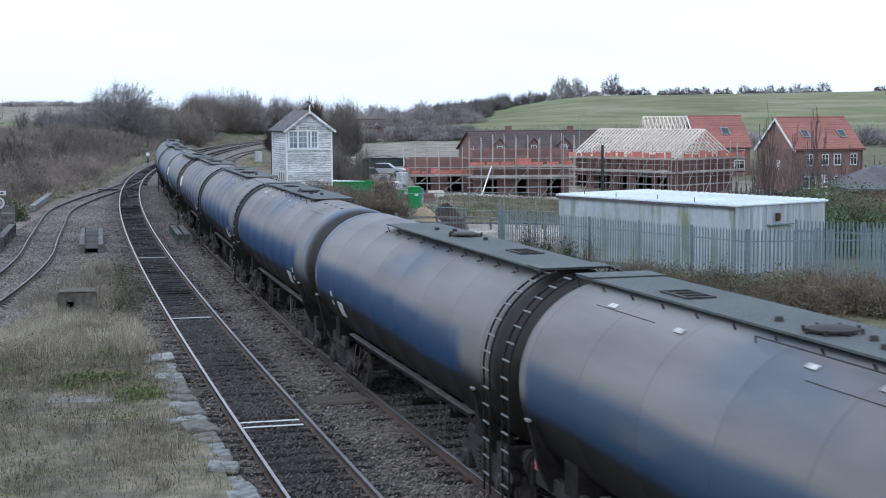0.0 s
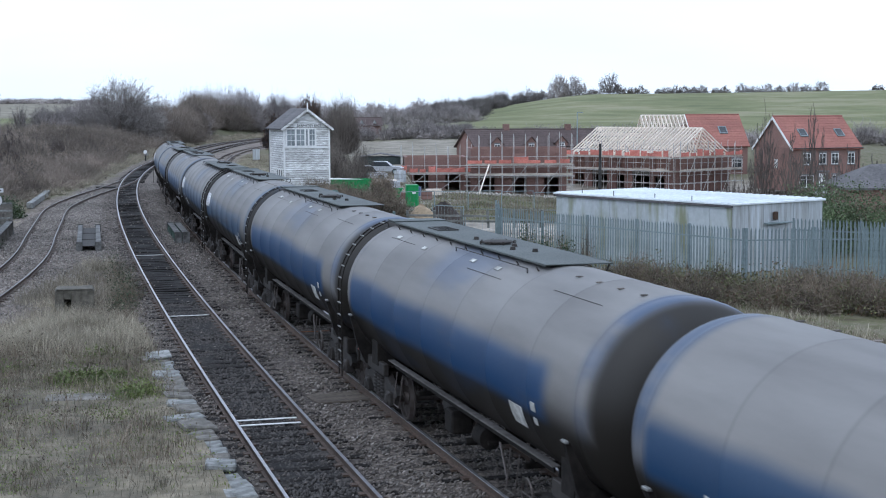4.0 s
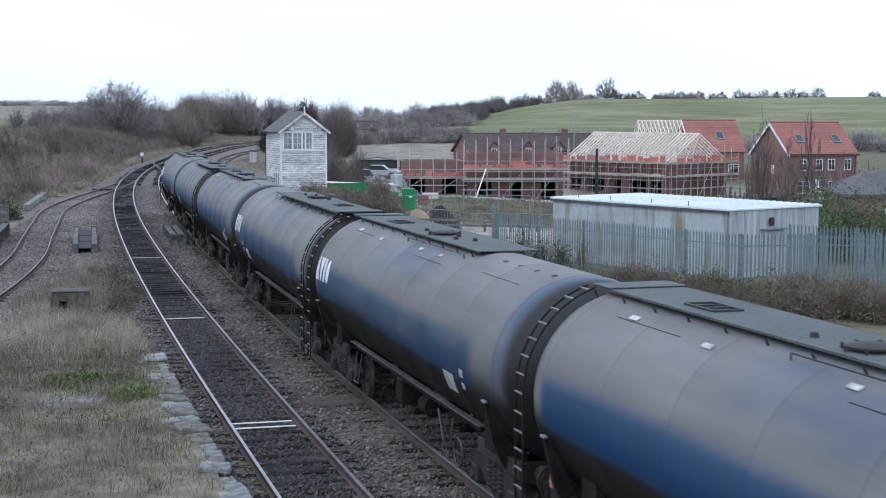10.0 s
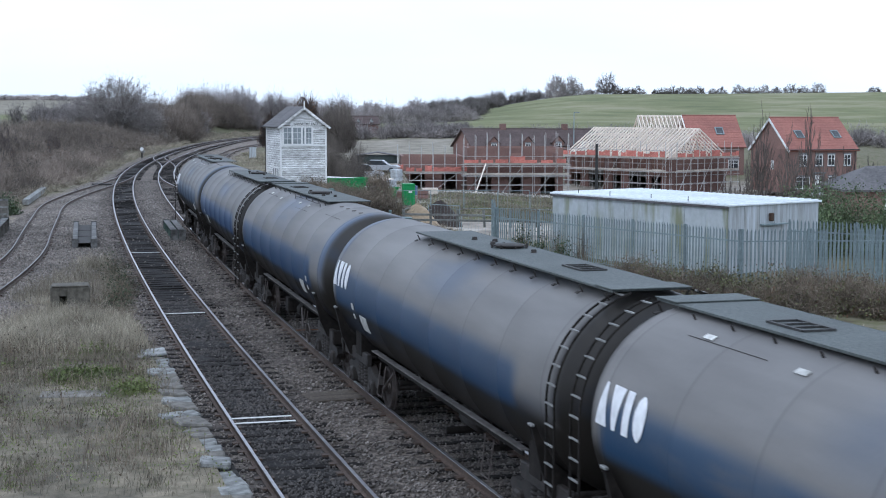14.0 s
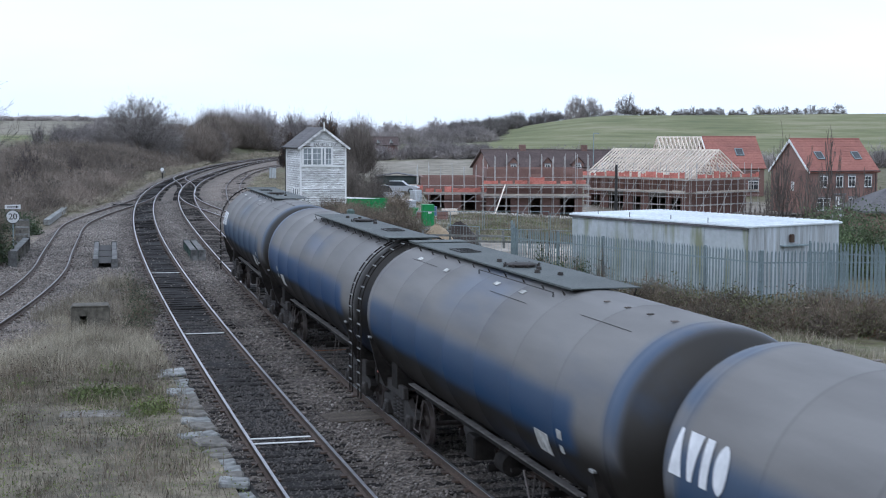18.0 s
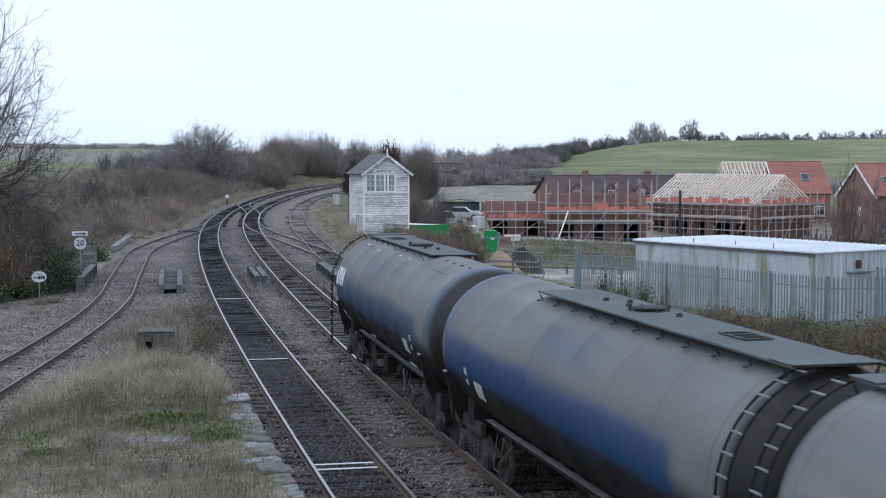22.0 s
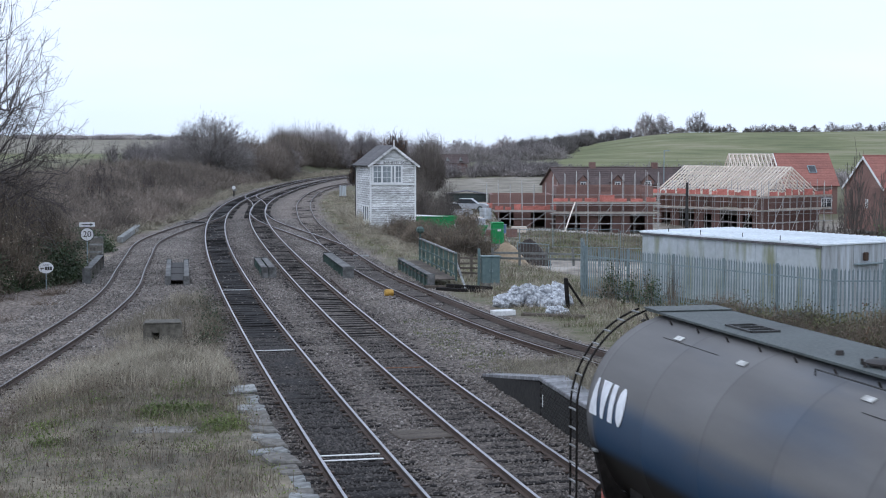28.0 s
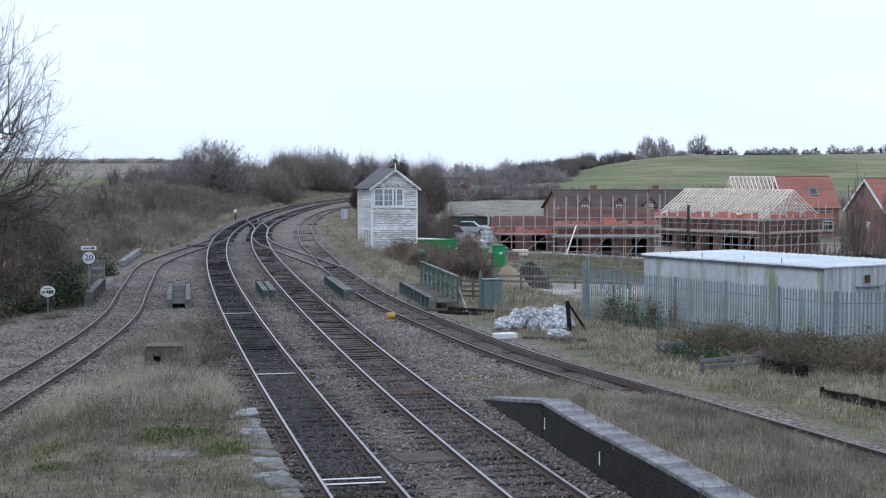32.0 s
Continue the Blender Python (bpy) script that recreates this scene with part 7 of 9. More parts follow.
def window_unit(parent, x, z, w, h, y=0.0, sill=True, lintel=None):
    """A white casement on the face y, with head and sill."""
    win = part("window", Geo().box((x, y - 0.01, z), (w, 0.06, h)), M_GLASS, parent, "white casement window")
    for sx in (-1, 1):
        part("window_frame", Geo().box((x + sx * w / 2, y - 0.05, z), (0.09, 0.06, h + 0.09)), M_WINWHITE, win)
    for sz in (-1, 1):
        part("window_frame", Geo().box((x, y - 0.05, z + sz * h / 2), (w, 0.06, 0.09)), M_WINWHITE, win)
    part("glazing_bar", Geo().box((x, y - 0.05, z), (0.06, 0.05, h)), M_WINWHITE, win)
    part("glazing_bar", Geo().box((x, y - 0.048, z + h * 0.15), (w, 0.05, 0.05)), M_WINWHITE, win)
    part("window_sill", Geo().box((x, y - 0.07, z - h / 2 - 0.1), (w + 0.24, 0.14, 0.1)), M_COPING, win)
    part("window_head", Geo().box((x, y - 0.04, z + h / 2 + 0.14), (w + 0.24, 0.09, 0.2)), M_COPING, win)
    return win


def slope_roof(parent, L, W, eave, rise, material, over=0.3, x0=0.0, courses=12, label=""):
    """Two slopes with tile courses, ridge along x."""
    sl = math.atan2(rise, W / 2)
    ln = (W / 2 + over) / math.cos(sl)
    for s in (-1, 1):
        cy = W / 2 + s * (W / 2 + over) / 2
        cz = eave + rise - (W / 2 + over) / 2 * math.tan(sl)
        rf = part("roof_slope", Geo().box((0, 0, 0), (L + 2 * over, ln, 0.1)), material, parent, label)
        rf.matrix_basis = pose(x0 + L / 2, cy, cz, s * -math.degrees(sl), 0, 0)
        for k in range(courses):
            part("tile_course", Geo().box((0, -ln / 2 + (k + 0.5) * ln / courses, 0.065), (L + 2 * over - 0.02, ln / courses + 0.03, 0.03), pose(0, 0, 0, s * 2.2).to_3x3()), material, rf)
    part("ridge_tiles", Geo().tube((x0 - over, W / 2, eave + rise + 0.06), (x0 + L + over, W / 2, eave + rise + 0.06), 0.13, n=8), material, parent)


def house_right():
    """The finished house: gable towards the line."""
    z = -3.55
    b = thing("brick_house", pose(53.35, 180, z, 0, 0, 18), "new red brick house with orange tiled roof and skylights", "house", "new houses")
    L, W, ev, rise = 9.8, 8.6, 5.3, 3.8
    part("wall", Geo().box((L / 2, W / 2, ev / 2), (L, W, ev)), M_BRICK, b)
    for x in (0.0, L):
        g = Geo().prism([(-W / 2, ev), (W / 2, ev), (0, ev + rise)], 0.3)
        o = part("gable", g, M_BRICK, b)
        o.matrix_basis = pose(x + (0.15 if x == 0 else -0.15), W / 2, 0, 0, 0, 90)
    slope_roof(b, L, W, ev, rise, M_TILE, 0.25, 0, 13, "orange tiled roof slope")
    sl = math.atan2(rise, W / 2)
    ln = (W / 2 + 0.25) / math.cos(sl)
    for s in (-1, 1):
        o = part("bargeboard", Geo().box((0, 0, -0.1), (0.06, ln, 0.28)), M_WINWHITE, b, "white bargeboard")
        o.matrix_basis = pose(-0.28, W / 2 + s * (W / 2 + 0.25) / 2, ev + rise - (W / 2 + 0.25) / 2 * math.tan(sl), -s * math.degrees(sl), 0, 0)
    for x in (1.9, 4.2, 6.0, 8.4):
        window_unit(b, x, 3.95, 0.95, 1.3)
    window_unit(b, 1.9, 1.2, 1.9, 1.4)
    window_unit(b, 6.2, 1.2, 1.1, 1.4)
    d = part("door", Geo().box((4.2, -0.02, 1.1), (1.0, 0.08, 2.1)), M_WINWHITE, b, "white front door")
    for sx in (-1, 1):
        part("door_pilaster", Geo().box((4.2 + sx * 0.65, -0.08, 1.15), (0.16, 0.16, 2.3)), M_COPING, d)
    part("door_hood", Geo().box((4.2, -0.15, 2.4), (1.7, 0.35, 0.22)), M_COPING, d)
    for x in (2.5, 7.9):
        o = part("skylight", Geo().box((0, 0, 0), (0.95, 1.2, 0.1)), M_GLASS, b, "roof window with pale frame")
        o.matrix_basis = pose(x, W / 2 - 2.45, ev + rise - 2.45 * math.tan(sl) + 0.18, math.degrees(sl), 0, 0)
        for sx in (-1, 1):
            part("skylight_frame", Geo().box((sx * 0.5, 0, 0.03), (0.1, 1.3, 0.12)), M_GALV, o)
        for sy in (-1, 1):
            part("skylight_frame", Geo().box((0, sy * 0.62, 0.03), (1.1, 0.1, 0.12)), M_GALV, o)
    g = Geo().box((-0.02, W / 2 - 0.6, 3.3), (0.08, 0.6, 1.1))
    part("gable_window", g, M_WINWHITE, b, "narrow white gable window")
    part("gutter", Geo().tube((-0.2, -0.3, ev - 0.05), (L + 0.2, -0.3, ev - 0.05), 0.06, n=8), M_BLACK, b)
    part("downpipe", Geo().tube((L - 0.3, -0.1, 0), (L - 0.3, -0.1, ev), 0.045, n=8), M_BLACK, b)


def house_mid():
    """Behind the trusses: half tiled, half bare rafters."""
    z = ground_z(45, 205) - 0.1
    b = thing("brick_house", pose(36.6, 203, z, 0, 0, 4), "part-roofed brick house with orange tiles and bare rafters", "house", "new houses")
    ev, rise, W = 1.6 - z, 4.1, 9.5
    part("wall", Geo().box((8.75, W / 2, ev / 2), (17.5, W, ev)), M_BRICK, b)
    slope_roof(b, 7.3, W, ev, rise, M_TILE, 0.25, 10.2, 13, "orange tiled roof slope")
    for x in (10.2, 17.4):
        o = part("gable", Geo().prism([(-W / 2, ev), (W / 2, ev), (0, ev + rise)], 0.25), M_BRICK, b)
        o.matrix_basis = pose(x, W / 2, 0, 0, 0, 90)
    sl = math.atan2(rise, W / 2)
    ln = (W / 2 + 0.25) / math.cos(sl)
    for s in (-1, 1):
        o = part("bargeboard", Geo().box((0, 0, 0.0), (0.07, ln, 0.3)), M_WINWHITE, b, "white bargeboard")
        o.matrix_basis = pose(9.85, W / 2 + s * (W / 2 + 0.25) / 2, ev + rise - (W / 2 + 0.25) / 2 * math.tan(sl), -s * math.degrees(sl), 0, 0)
    truss_roof(b, 6.2, W, ev, rise, 3.6, 0.55)
    o = part("skylight", Geo().box((0, 0, 0), (1.0, 1.3, 0.1)), M_GLASS, b, "roof window with pale frame")
    o.matrix_basis = pose(14.6, W / 2 - 2.6, ev + rise - 2.6 * math.tan(sl) + 0.18, math.degrees(sl), 0, 0)
    for sx in (-1, 1):
        part("skylight_frame", Geo().box((sx * 0.52, 0, 0.03), (0.12, 1.4, 0.12)), M_GALV, o)
    for sy in (-1, 1):
        part("skylight_frame", Geo().box((0, sy * 0.68, 0.03), (1.1, 0.12, 0.12)), M_GALV, o)
    window_unit(b, 16.0, ev - 2.6, 1.4, 1.3)


def truss_roof(parent, L, W, ev, rise, x0, step):
    """Bare timber trusses with braces."""
    n = int(L / step)
    for k in range(n + 1):
        x = x0 + k * L / n
        g = Geo()
        for s in (-1, 1):
            a, c = Vector((x, W / 2 + s * (W / 2 + 0.35), ev - 0.2)), Vector((x, W / 2, ev + rise))
            mid, d = (a + c) / 2, c - a
            g.box(mid, (0.12, d.length, 0.16), pose(0, 0, 0, math.degrees(math.atan2(d.z, d.y)), 0, 0).to_3x3())
            q = Vector((x, W / 2 + s * W * 0.25, ev + rise * 0.5))
            e = Vector((x, W / 2 + s * W * 0.16, ev))
            g.tube(q, e, 0.05, n=4)
            g.tube(Vector((x, W / 2 + s * W * 0.16, ev)), Vector((x, W / 2, ev + rise)), 0.05, n=4)
        g.box((x, W / 2, ev), (0.08, W, 0.14))
        part("roof_truss", g, M_TIMBER, parent, "" if k else "pale new timber truss")
    sl = math.degrees(math.atan2(rise, W / 2))
    for f in (0.25, 0.5, 0.75):
        for s in (-1, 1):
            part("roof_binder", Geo().box((x0 + L / 2, W / 2 + s * W / 2 * (1 - f), ev + rise * f - 0.12), (L, 0.1, 0.06)), M_TIMBER, parent)
    for s in (-1, 1):
        for xa, xb in ((x0 + 0.3, x0 + L * 0.3), (x0 + L * 0.72, x0 + L * 0.98)):
            part("roof_brace", Geo().tube((xa, W / 2 + s * W * 0.48, ev + 0.2), (xb, W / 2 + s * 0.3, ev + rise - 0.35), 0.06, n=4), M_TIMBER, parent)
    part("ridge_board", Geo().box((x0 + L / 2, W / 2, ev + rise), (L, 0.06, 0.2)), M_TIMBER, parent)


def house_front():
    """The house with its trusses up, scaffolded all round."""
    near = Vector((39.6, 185))
    ang = -50.0
    u = Vector((math.cos(radians(ang)), math.sin(radians(ang))))
    L, W = 17.6, 11.8
    org = near - u * L
    z = ground_z(36, 190) - 0.2
    b = thing("house_shell", pose(org.x, org.y, z, 0, 0, ang), "brick house shell with new pale timber roof trusses", "house", "new houses")
    ev, rise = 0.62 - z, 3.5
    # walls as piers between real openings on the front
    holes = ((1.2, 1.6), (4.2, 2.6), (8.3, 1.4), (11.0, 2.8), (14.6, 1.6))
    zs = ((0.0, 0.25), (2.3, 3.0), (4.5, ev))
    x = 0.0
    for hx, hw in holes + ((L, 0),):
        part("wall_pier", Geo().box(((x + hx) / 2, 0.15, ev / 2), (hx - x, 0.3, ev)), M_BRICK, b)
        if hw:
            for a, c in zs:
                if c > a:
                    part("spandrel", Geo().box((hx + hw / 2, 0.15, (a + c) / 2), (hw, 0.3, c - a)), M_CONCRETE if a == 2.3 and hw > 2 else M_BRICK, b)
        x = hx + hw
    for y in (W,):
        part("wall", Geo().box((L / 2, y - 0.15, ev / 2), (L, 0.3, ev)), M_BRICK, b)
    for x in (0.15, L - 0.15):
        part("wall", Geo().box((x, W / 2, ev / 2), (0.3, W - 0.6, ev)), M_BRICK, b)
    part("upper_floor", Geo().box((L / 2, W / 2, 2.65), (L - 0.6, W - 0.6, 0.2)), M_PLANK, b)
    truss_roof(b, L, W, ev, rise, 0.0, 0.58)
    scaffold(org.x, org.y, z, ang, L, ev, (1.5, 3.0, ev - 0.15), -1.5, "tube scaffold with boards and orange netting along the house front", True)
    e = org + u * L
    scaffold(e.x, e.y, z, ang + 90, W, ev, (1.5, 3.0, ev - 0.15), -1.5, "tube scaffold with orange netting round the house end", True)


def scaffold(x, y, z, ang, L, ev, lifts, off, label, net=True, over=1.3):
    """Standards, ledgers, boards, guard rails and netting along a face (local x), off metres in front of it."""
    s = thing("scaffold", pose(x, y, z, 0, 0, ang), label, "scaffold", "scaffolding")
    rnd = random.Random(int(x * 10 + y))
    top = lifts[-1] + over
    n = max(2, round((L + 1.0) / 1.35))
    for k in range(n + 1):
        xx = -0.5 + k * (L + 1.0) / n
        for yy in (off, off + 1.15):
            part("standard", Geo().tube((xx + rnd.uniform(-0.06, 0.06), yy, -0.1), (xx + rnd.uniform(-0.06, 0.06), yy, top + rnd.uniform(-0.1, 0.9)), 0.035, n=5), M_SCAFF, s)
        for zz in lifts:
            part("transom", Geo().tube((xx, off - 0.2, zz - 0.08), (xx, off + 1.3, zz - 0.08), 0.03, n=5), M_SCAFF, s)
    for zz in lifts:
        for yy in (off, off + 1.15):
            part("ledger", Geo().tube((-0.8, yy, zz - 0.04), (L + 0.8, yy, zz - 0.04), 0.035, n=5), M_SCAFF, s)
        part("guard_rail", Geo().tube((-0.8, off - 0.03, zz + 1.0), (L + 0.8, off - 0.03, zz + 1.0), 0.03, n=5), M_SCAFF, s)
    for zz in (lifts[-1],) if len(lifts) < 3 else (lifts[-2], lifts[-1]):
        for j in range(4):
            part("scaffold_board", Geo().box((L / 2, off + 0.14 + j * 0.27, zz + 0.03), (L + 1.1, 0.225, 0.045)), M_PLANK, s)
        part("toe_board", Geo().box((L / 2, off - 0.02, zz + 0.14), (L + 1.1, 0.04, 0.2)), M_PLANK, s)
    for k in range(0, n, 3):
        xx = -0.5 + k * (L + 1.0) / n
        part("brace", Geo().tube((xx, off - 0.05, 0), (xx + 3.0, off - 0.05, lifts[-1]), 0.03, n=5), M_SCAFF, s)
    if net:
        k = 0
        xx = -0.5
        while xx < L:
            w = rnd.uniform(0.6, 1.9)
            if rnd.random() < 0.93:
                a, c = xx, min(xx + w, L + 0.5)
                m = max(2, int((c - a) / 0.35))
                vs = []
                h = rnd.uniform(0.4, 1.0)
                for i in range(m + 1):
                    f = a + (c - a) * i / m
                    bow = 0.05 * math.sin(i * 1.7 + k)
                    for j, q in enumerate((0.08, 0.45, h - 0.08 * math.sin(i / m * math.pi) * rnd.uniform(0.3, 1.5))):
                        vs.append((f, off - 0.08 + bow * (1 - abs(j - 1)), lifts[-1] + 0.12 + q))
                fs = [(i * 3 + j, i * 3 + 3 + j, i * 3 + 4 + j, i * 3 + 1 + j) for i in range(m) for j in range(2)]
                part("safety_net", Geo().add(vs, fs), M_NET, s, "orange safety netting")
            xx += w + rnd.uniform(0.0, 0.5)
            k += 1
    return s


def shells_left():
    """Two unroofed shells further along the site."""
    for (x0, x1, y, top, deck, nm) in ((13.9, 25.6, 181, 1.9, -0.1, "two-storey brick shell without a roof behind scaffolding"), (6.0, 13.6, 183, 0.8, -1.2, "low brick shell in the building site")):
        z = ground_z((x0 + x1) / 2, y) - 0.15
        L, W = x1 - x0, 8.0
        b = thing("house_shell", pose(x0, y, z), nm, "house", "new houses")
        ev = top - z
        nb = 3 if L > 10 else 2
        x = 0.0
        for k in range(nb):
            hx, hw = (k + 0.3) * L / nb, L / nb * 0.45
            part("wall_pier", Geo().box(((x + hx) / 2, 0.15, ev / 2), (hx - x, 0.3, ev)), M_BRICK, b)
            part("lintel", Geo().box((hx + hw / 2, 0.15, 2.45), (hw, 0.3, 0.45)), M_CONCRETE, b)
            if ev > 4.5:
                part("spandrel", Geo().box((hx + hw / 2, 0.15, 3.2), (hw, 0.3, 1.05)), M_BRICK, b)
                part("lintel", Geo().box((hx + hw / 2, 0.15, ev - 0.35), (hw, 0.3, 0.6)), M_BRICK, b)
            else:
                part("spandrel", Geo().box((hx + hw / 2, 0.15, (2.68 + ev) / 2), (hw, 0.3, max(0.1, ev - 2.68))), M_BRICK, b)
            x = hx + hw
        part("wall_pier", Geo().box(((x + L) / 2, 0.15, ev / 2), (L - x, 0.3, ev)), M_BRICK, b)
        part("wall", Geo().box((L / 2, W - 0.15, ev / 2), (L, 0.3, ev)), M_BRICK, b)
        for xx in (0.15, L - 0.15):
            part("wall", Geo().box((xx, W / 2, ev / 2), (0.3, W - 0.6, ev)), M_BRICK, b)
        part("floor_deck", Geo().box((L / 2, W / 2, 2.5), (L - 0.6, W - 0.6, 0.2)), M_PLANK, b)
        lf = (1.35, deck - z) if deck - z < 3.2 else (1.4, 2.6, deck - z)
        scaffold(x0, y, z, 0, L, ev, lf, -1.5, "tube scaffold with orange netting round a brick shell", True, 3.2)
    rk = thing("raking_prop", pose(0, 0, 0), "pale timber raking prop against the scaffold", "prop", geo=Geo().tube((14.6, 177.2, ground_z(14.6, 177.2)), (16.0, 179.3, 0.0), 0.09, n=5), material=M_TIMBER)


def houses_far():
    """Older houses with dark roofs behind the site."""
    for i, (x, y, L, ev, rise, rz) in enumerate(((17.4, 216, 11.5, 1.2, 2.4, 17), (28.5, 224, 9.0, 1.2, 2.3, 12))):
        z = ground_z(x + 5, y + 3) - 0.3
        b = thing("brick_house", pose(x, y, z, 0, 0, rz), "older brick house with dark tiled roof and dormers", "house", "old houses")
        h = ev - z
        part("wall", Geo().box((L / 2, 4, h / 2), (L, 8, h)), M_BRICK, b)
        slope_roof(b, L, 8, h, rise, M_DARKTILE, 0.35, 0, 9, "dark tiled roof slope")
        for xx in (0.1, L - 0.1):
            o = part("gable", Geo().prism([(-4, h), (4, h), (0, h + rise)], 0.2), M_BRICK, b)
            o.matrix_basis = pose(xx, 4, 0, 0, 0, 90)
        for k, xx in enumerate((3.2, 8.6) if i == 0 else (2.5, 6.5)):
            dm = part("dormer", Geo().prism([(-0.95, h - 0.9), (0.95, h - 0.9), (0.95, h + 0.35), (0, h + 1.35), (-0.95, h + 0.35)], 1.6), M_BRICK, b, "gabled brick dormer")
            dm.matrix_basis = pose(xx, 0.6, 0)
            window_unit(dm, 0, h - 0.15, 0.8, 0.95, -0.8)
            for s in (-1, 1):
                o = part("dormer_roof", Geo().box((0, 0, 0), (1.55, 2.6, 0.1)), M_DARKTILE, dm)
                o.matrix_basis = pose(s * 0.58, 0.35, h + 0.88, 0, s * 46, 0)
        for xx in (1.2, 6.0, 11.2) if i == 0 else (4.5,):
            window_unit(b, xx, h - 1.6, 1.0, 1.0)
        part("chimney", Geo().box((L * 0.55, 4, h + rise + 0.3), (0.9, 0.6, 1.1), bev=0.03), M_BRICK, b)


M_DARKTILE = mat("dark_brown_tile", (0.05, 0.036, 0.033), (0.12, 0.085, 0.078), 5, 0.8, 0.2, 0, 0.2, 0.4, 0.02, 0.2)
M_SAND = mat("building_sand", (0.27, 0.205, 0.135), (0.40, 0.315, 0.215), 6, 0.95, 0.4, 0, 0.15, 0.8)
M_TOPSOIL = mat("dark_topsoil", (0.025, 0.02, 0.018), (0.065, 0.052, 0.045), 6, 0.95, 0.5, 0, 0.2, 0.8)
M_EMERALD = mat("emerald_plastic", (0.005, 0.19, 0.045), (0.01, 0.27, 0.07), 3, 0.45, 0.05, 0, 0.1)
house_front()
house_mid()
house_right()
shells_left()
houses_far()


def bungalow():
    z = ground_z(40, 104)
    b = thing("bungalow", pose(35.0, 104, z, 0, 0, -6), "bungalow with hipped grey slate roof", "house")
    ev = 0.9 - z
    part("wall", Geo().box((7, 4, ev / 2), (14, 8, ev)), M_BRICK, b)
    r = 1.55
    vs = [(-0.4, -0.4, ev), (14.4, -0.4, ev), (14.4, 8.4, ev), (-0.4, 8.4, ev), (2.3, 4, ev + r), (11.7, 4, ev + r), (-0.4, -0.4, ev - 0.15), (14.4, -0.4, ev - 0.15), (14.4, 8.4, ev - 0.15), (-0.4, 8.4, ev - 0.15)]
    part("roof", Geo().add(vs, [(0, 1, 5, 4), (1, 2, 5), (2, 3, 4, 5), (3, 0, 4), (0, 6, 7, 1), (1, 7, 8, 2), (2, 8, 9, 3), (3, 9, 6, 0), (6, 9, 8, 7)]), M_SLATE, b, "hipped grey slate roof")
    window_unit(b, 3.5, ev - 1.2, 1.6, 1.1)
    window_unit(b, 9.5, ev - 1.2, 1.6, 1.1)


bungalow()


def heap(name, x, y, r, h, material, label, seed):
    rnd = random.Random(seed)
    g = Geo()
    vs, fs = [], []
    n, m = 22, 8
    for j in range(m + 1):
        f = j / m
        for i in range(n):
            a = 2 * math.pi * i / n
            k = 1 + 0.18 * math.sin(a * 3 + seed) + rnd.uniform(-0.05, 0.05)
            vs.append((r * (1 - f) * k * math.cos(a), r * (1 - f) * k * math.sin(a) * 0.8, h * (1 - (1 - f) ** 1.6) * rnd.uniform(0.94, 1.06) - 0.15))
    for j in range(m):
        for i in range(n):
            fs.append((j * n + i, j * n + (i + 1) % n, (j + 1) * n + (i + 1) % n, (j + 1) * n + i))
    g.add(vs, fs)
    thing(name, pose(x, y, ground_z(x, y)), label, "heap", geo=g, material=material, smooth=True)


heap("sand_mound", 4.7, 108, 1.55, 1.75, M_SAND, "heap of yellow building sand in the yard", 3)
heap("soil_mound", 7.3, 124, 2.0, 2.2, M_TOPSOIL, "heap of dark topsoil in the yard", 4)


def toilet():
    z = ground_z(5.7, 150)
    t = thing("portable_toilet", pose(5.6, 150, z - 0.02, 0, 0, 8), "bright green portable site toilet", "toilet cabin")
    part("cabin", Geo().box((0, 0, 1.1), (1.15, 1.15, 2.1), bev=0.05), M_EMERALD, t)
    part("roof", Geo().box((0, 0, 2.2), (1.22, 1.22, 0.14), bev=0.05), M_EMERALD, t, "paler domed roof")
    part("door", Geo().box((0, -0.585, 1.05), (0.8, 0.04, 1.85), bev=0.01), M_EMERALD, t)
    part("sticker", Geo().box((0.1, -0.612, 1.5), (0.35, 0.008, 0.25)), M_WHITEPAINT, t, "white notice")
    part("skid", Geo().box((0, 0, 0.05), (1.2, 1.2, 0.1)), M_GALV, t)


toilet()


def skip_bin(x, y, rz, label):
    z = ground_z(x, y)
    s = thing("waste_skip", pose(x, y, z, 0, 0, rz), label, "skip", "green skips")
    body = Geo().prism([(-1.5, 0.1), (1.5, 0.1), (2.1, 1.55), (-2.1, 1.55)], 1.8)
    part("body", body, M_EMERALD, s)
    for sy in (-1, 1):
        part("rim", Geo().box((0, sy * 0.9, 1.57), (4.25, 0.12, 0.1)), M_EMERALD, s)
        for k in range(5):
            part("stiffener", Geo().box((-1.5 + k * 0.75, sy * 0.93, 0.85), (0.1, 0.08, 1.4)), M_EMERALD, s)
    part("rubble_load", Geo().box((0, 0, 1.5), (3.9, 1.6, 0.2), pose(0, 0, 0, 2, 3).to_3x3(), 0.08), M_WHITEPAINT, s, "pale rubble")


skip_bin(-0.6, 146, 4, "green waste skip filled with pale rubble")
skip_bin(2.6, 152, -5, "green waste skip behind the bushes")


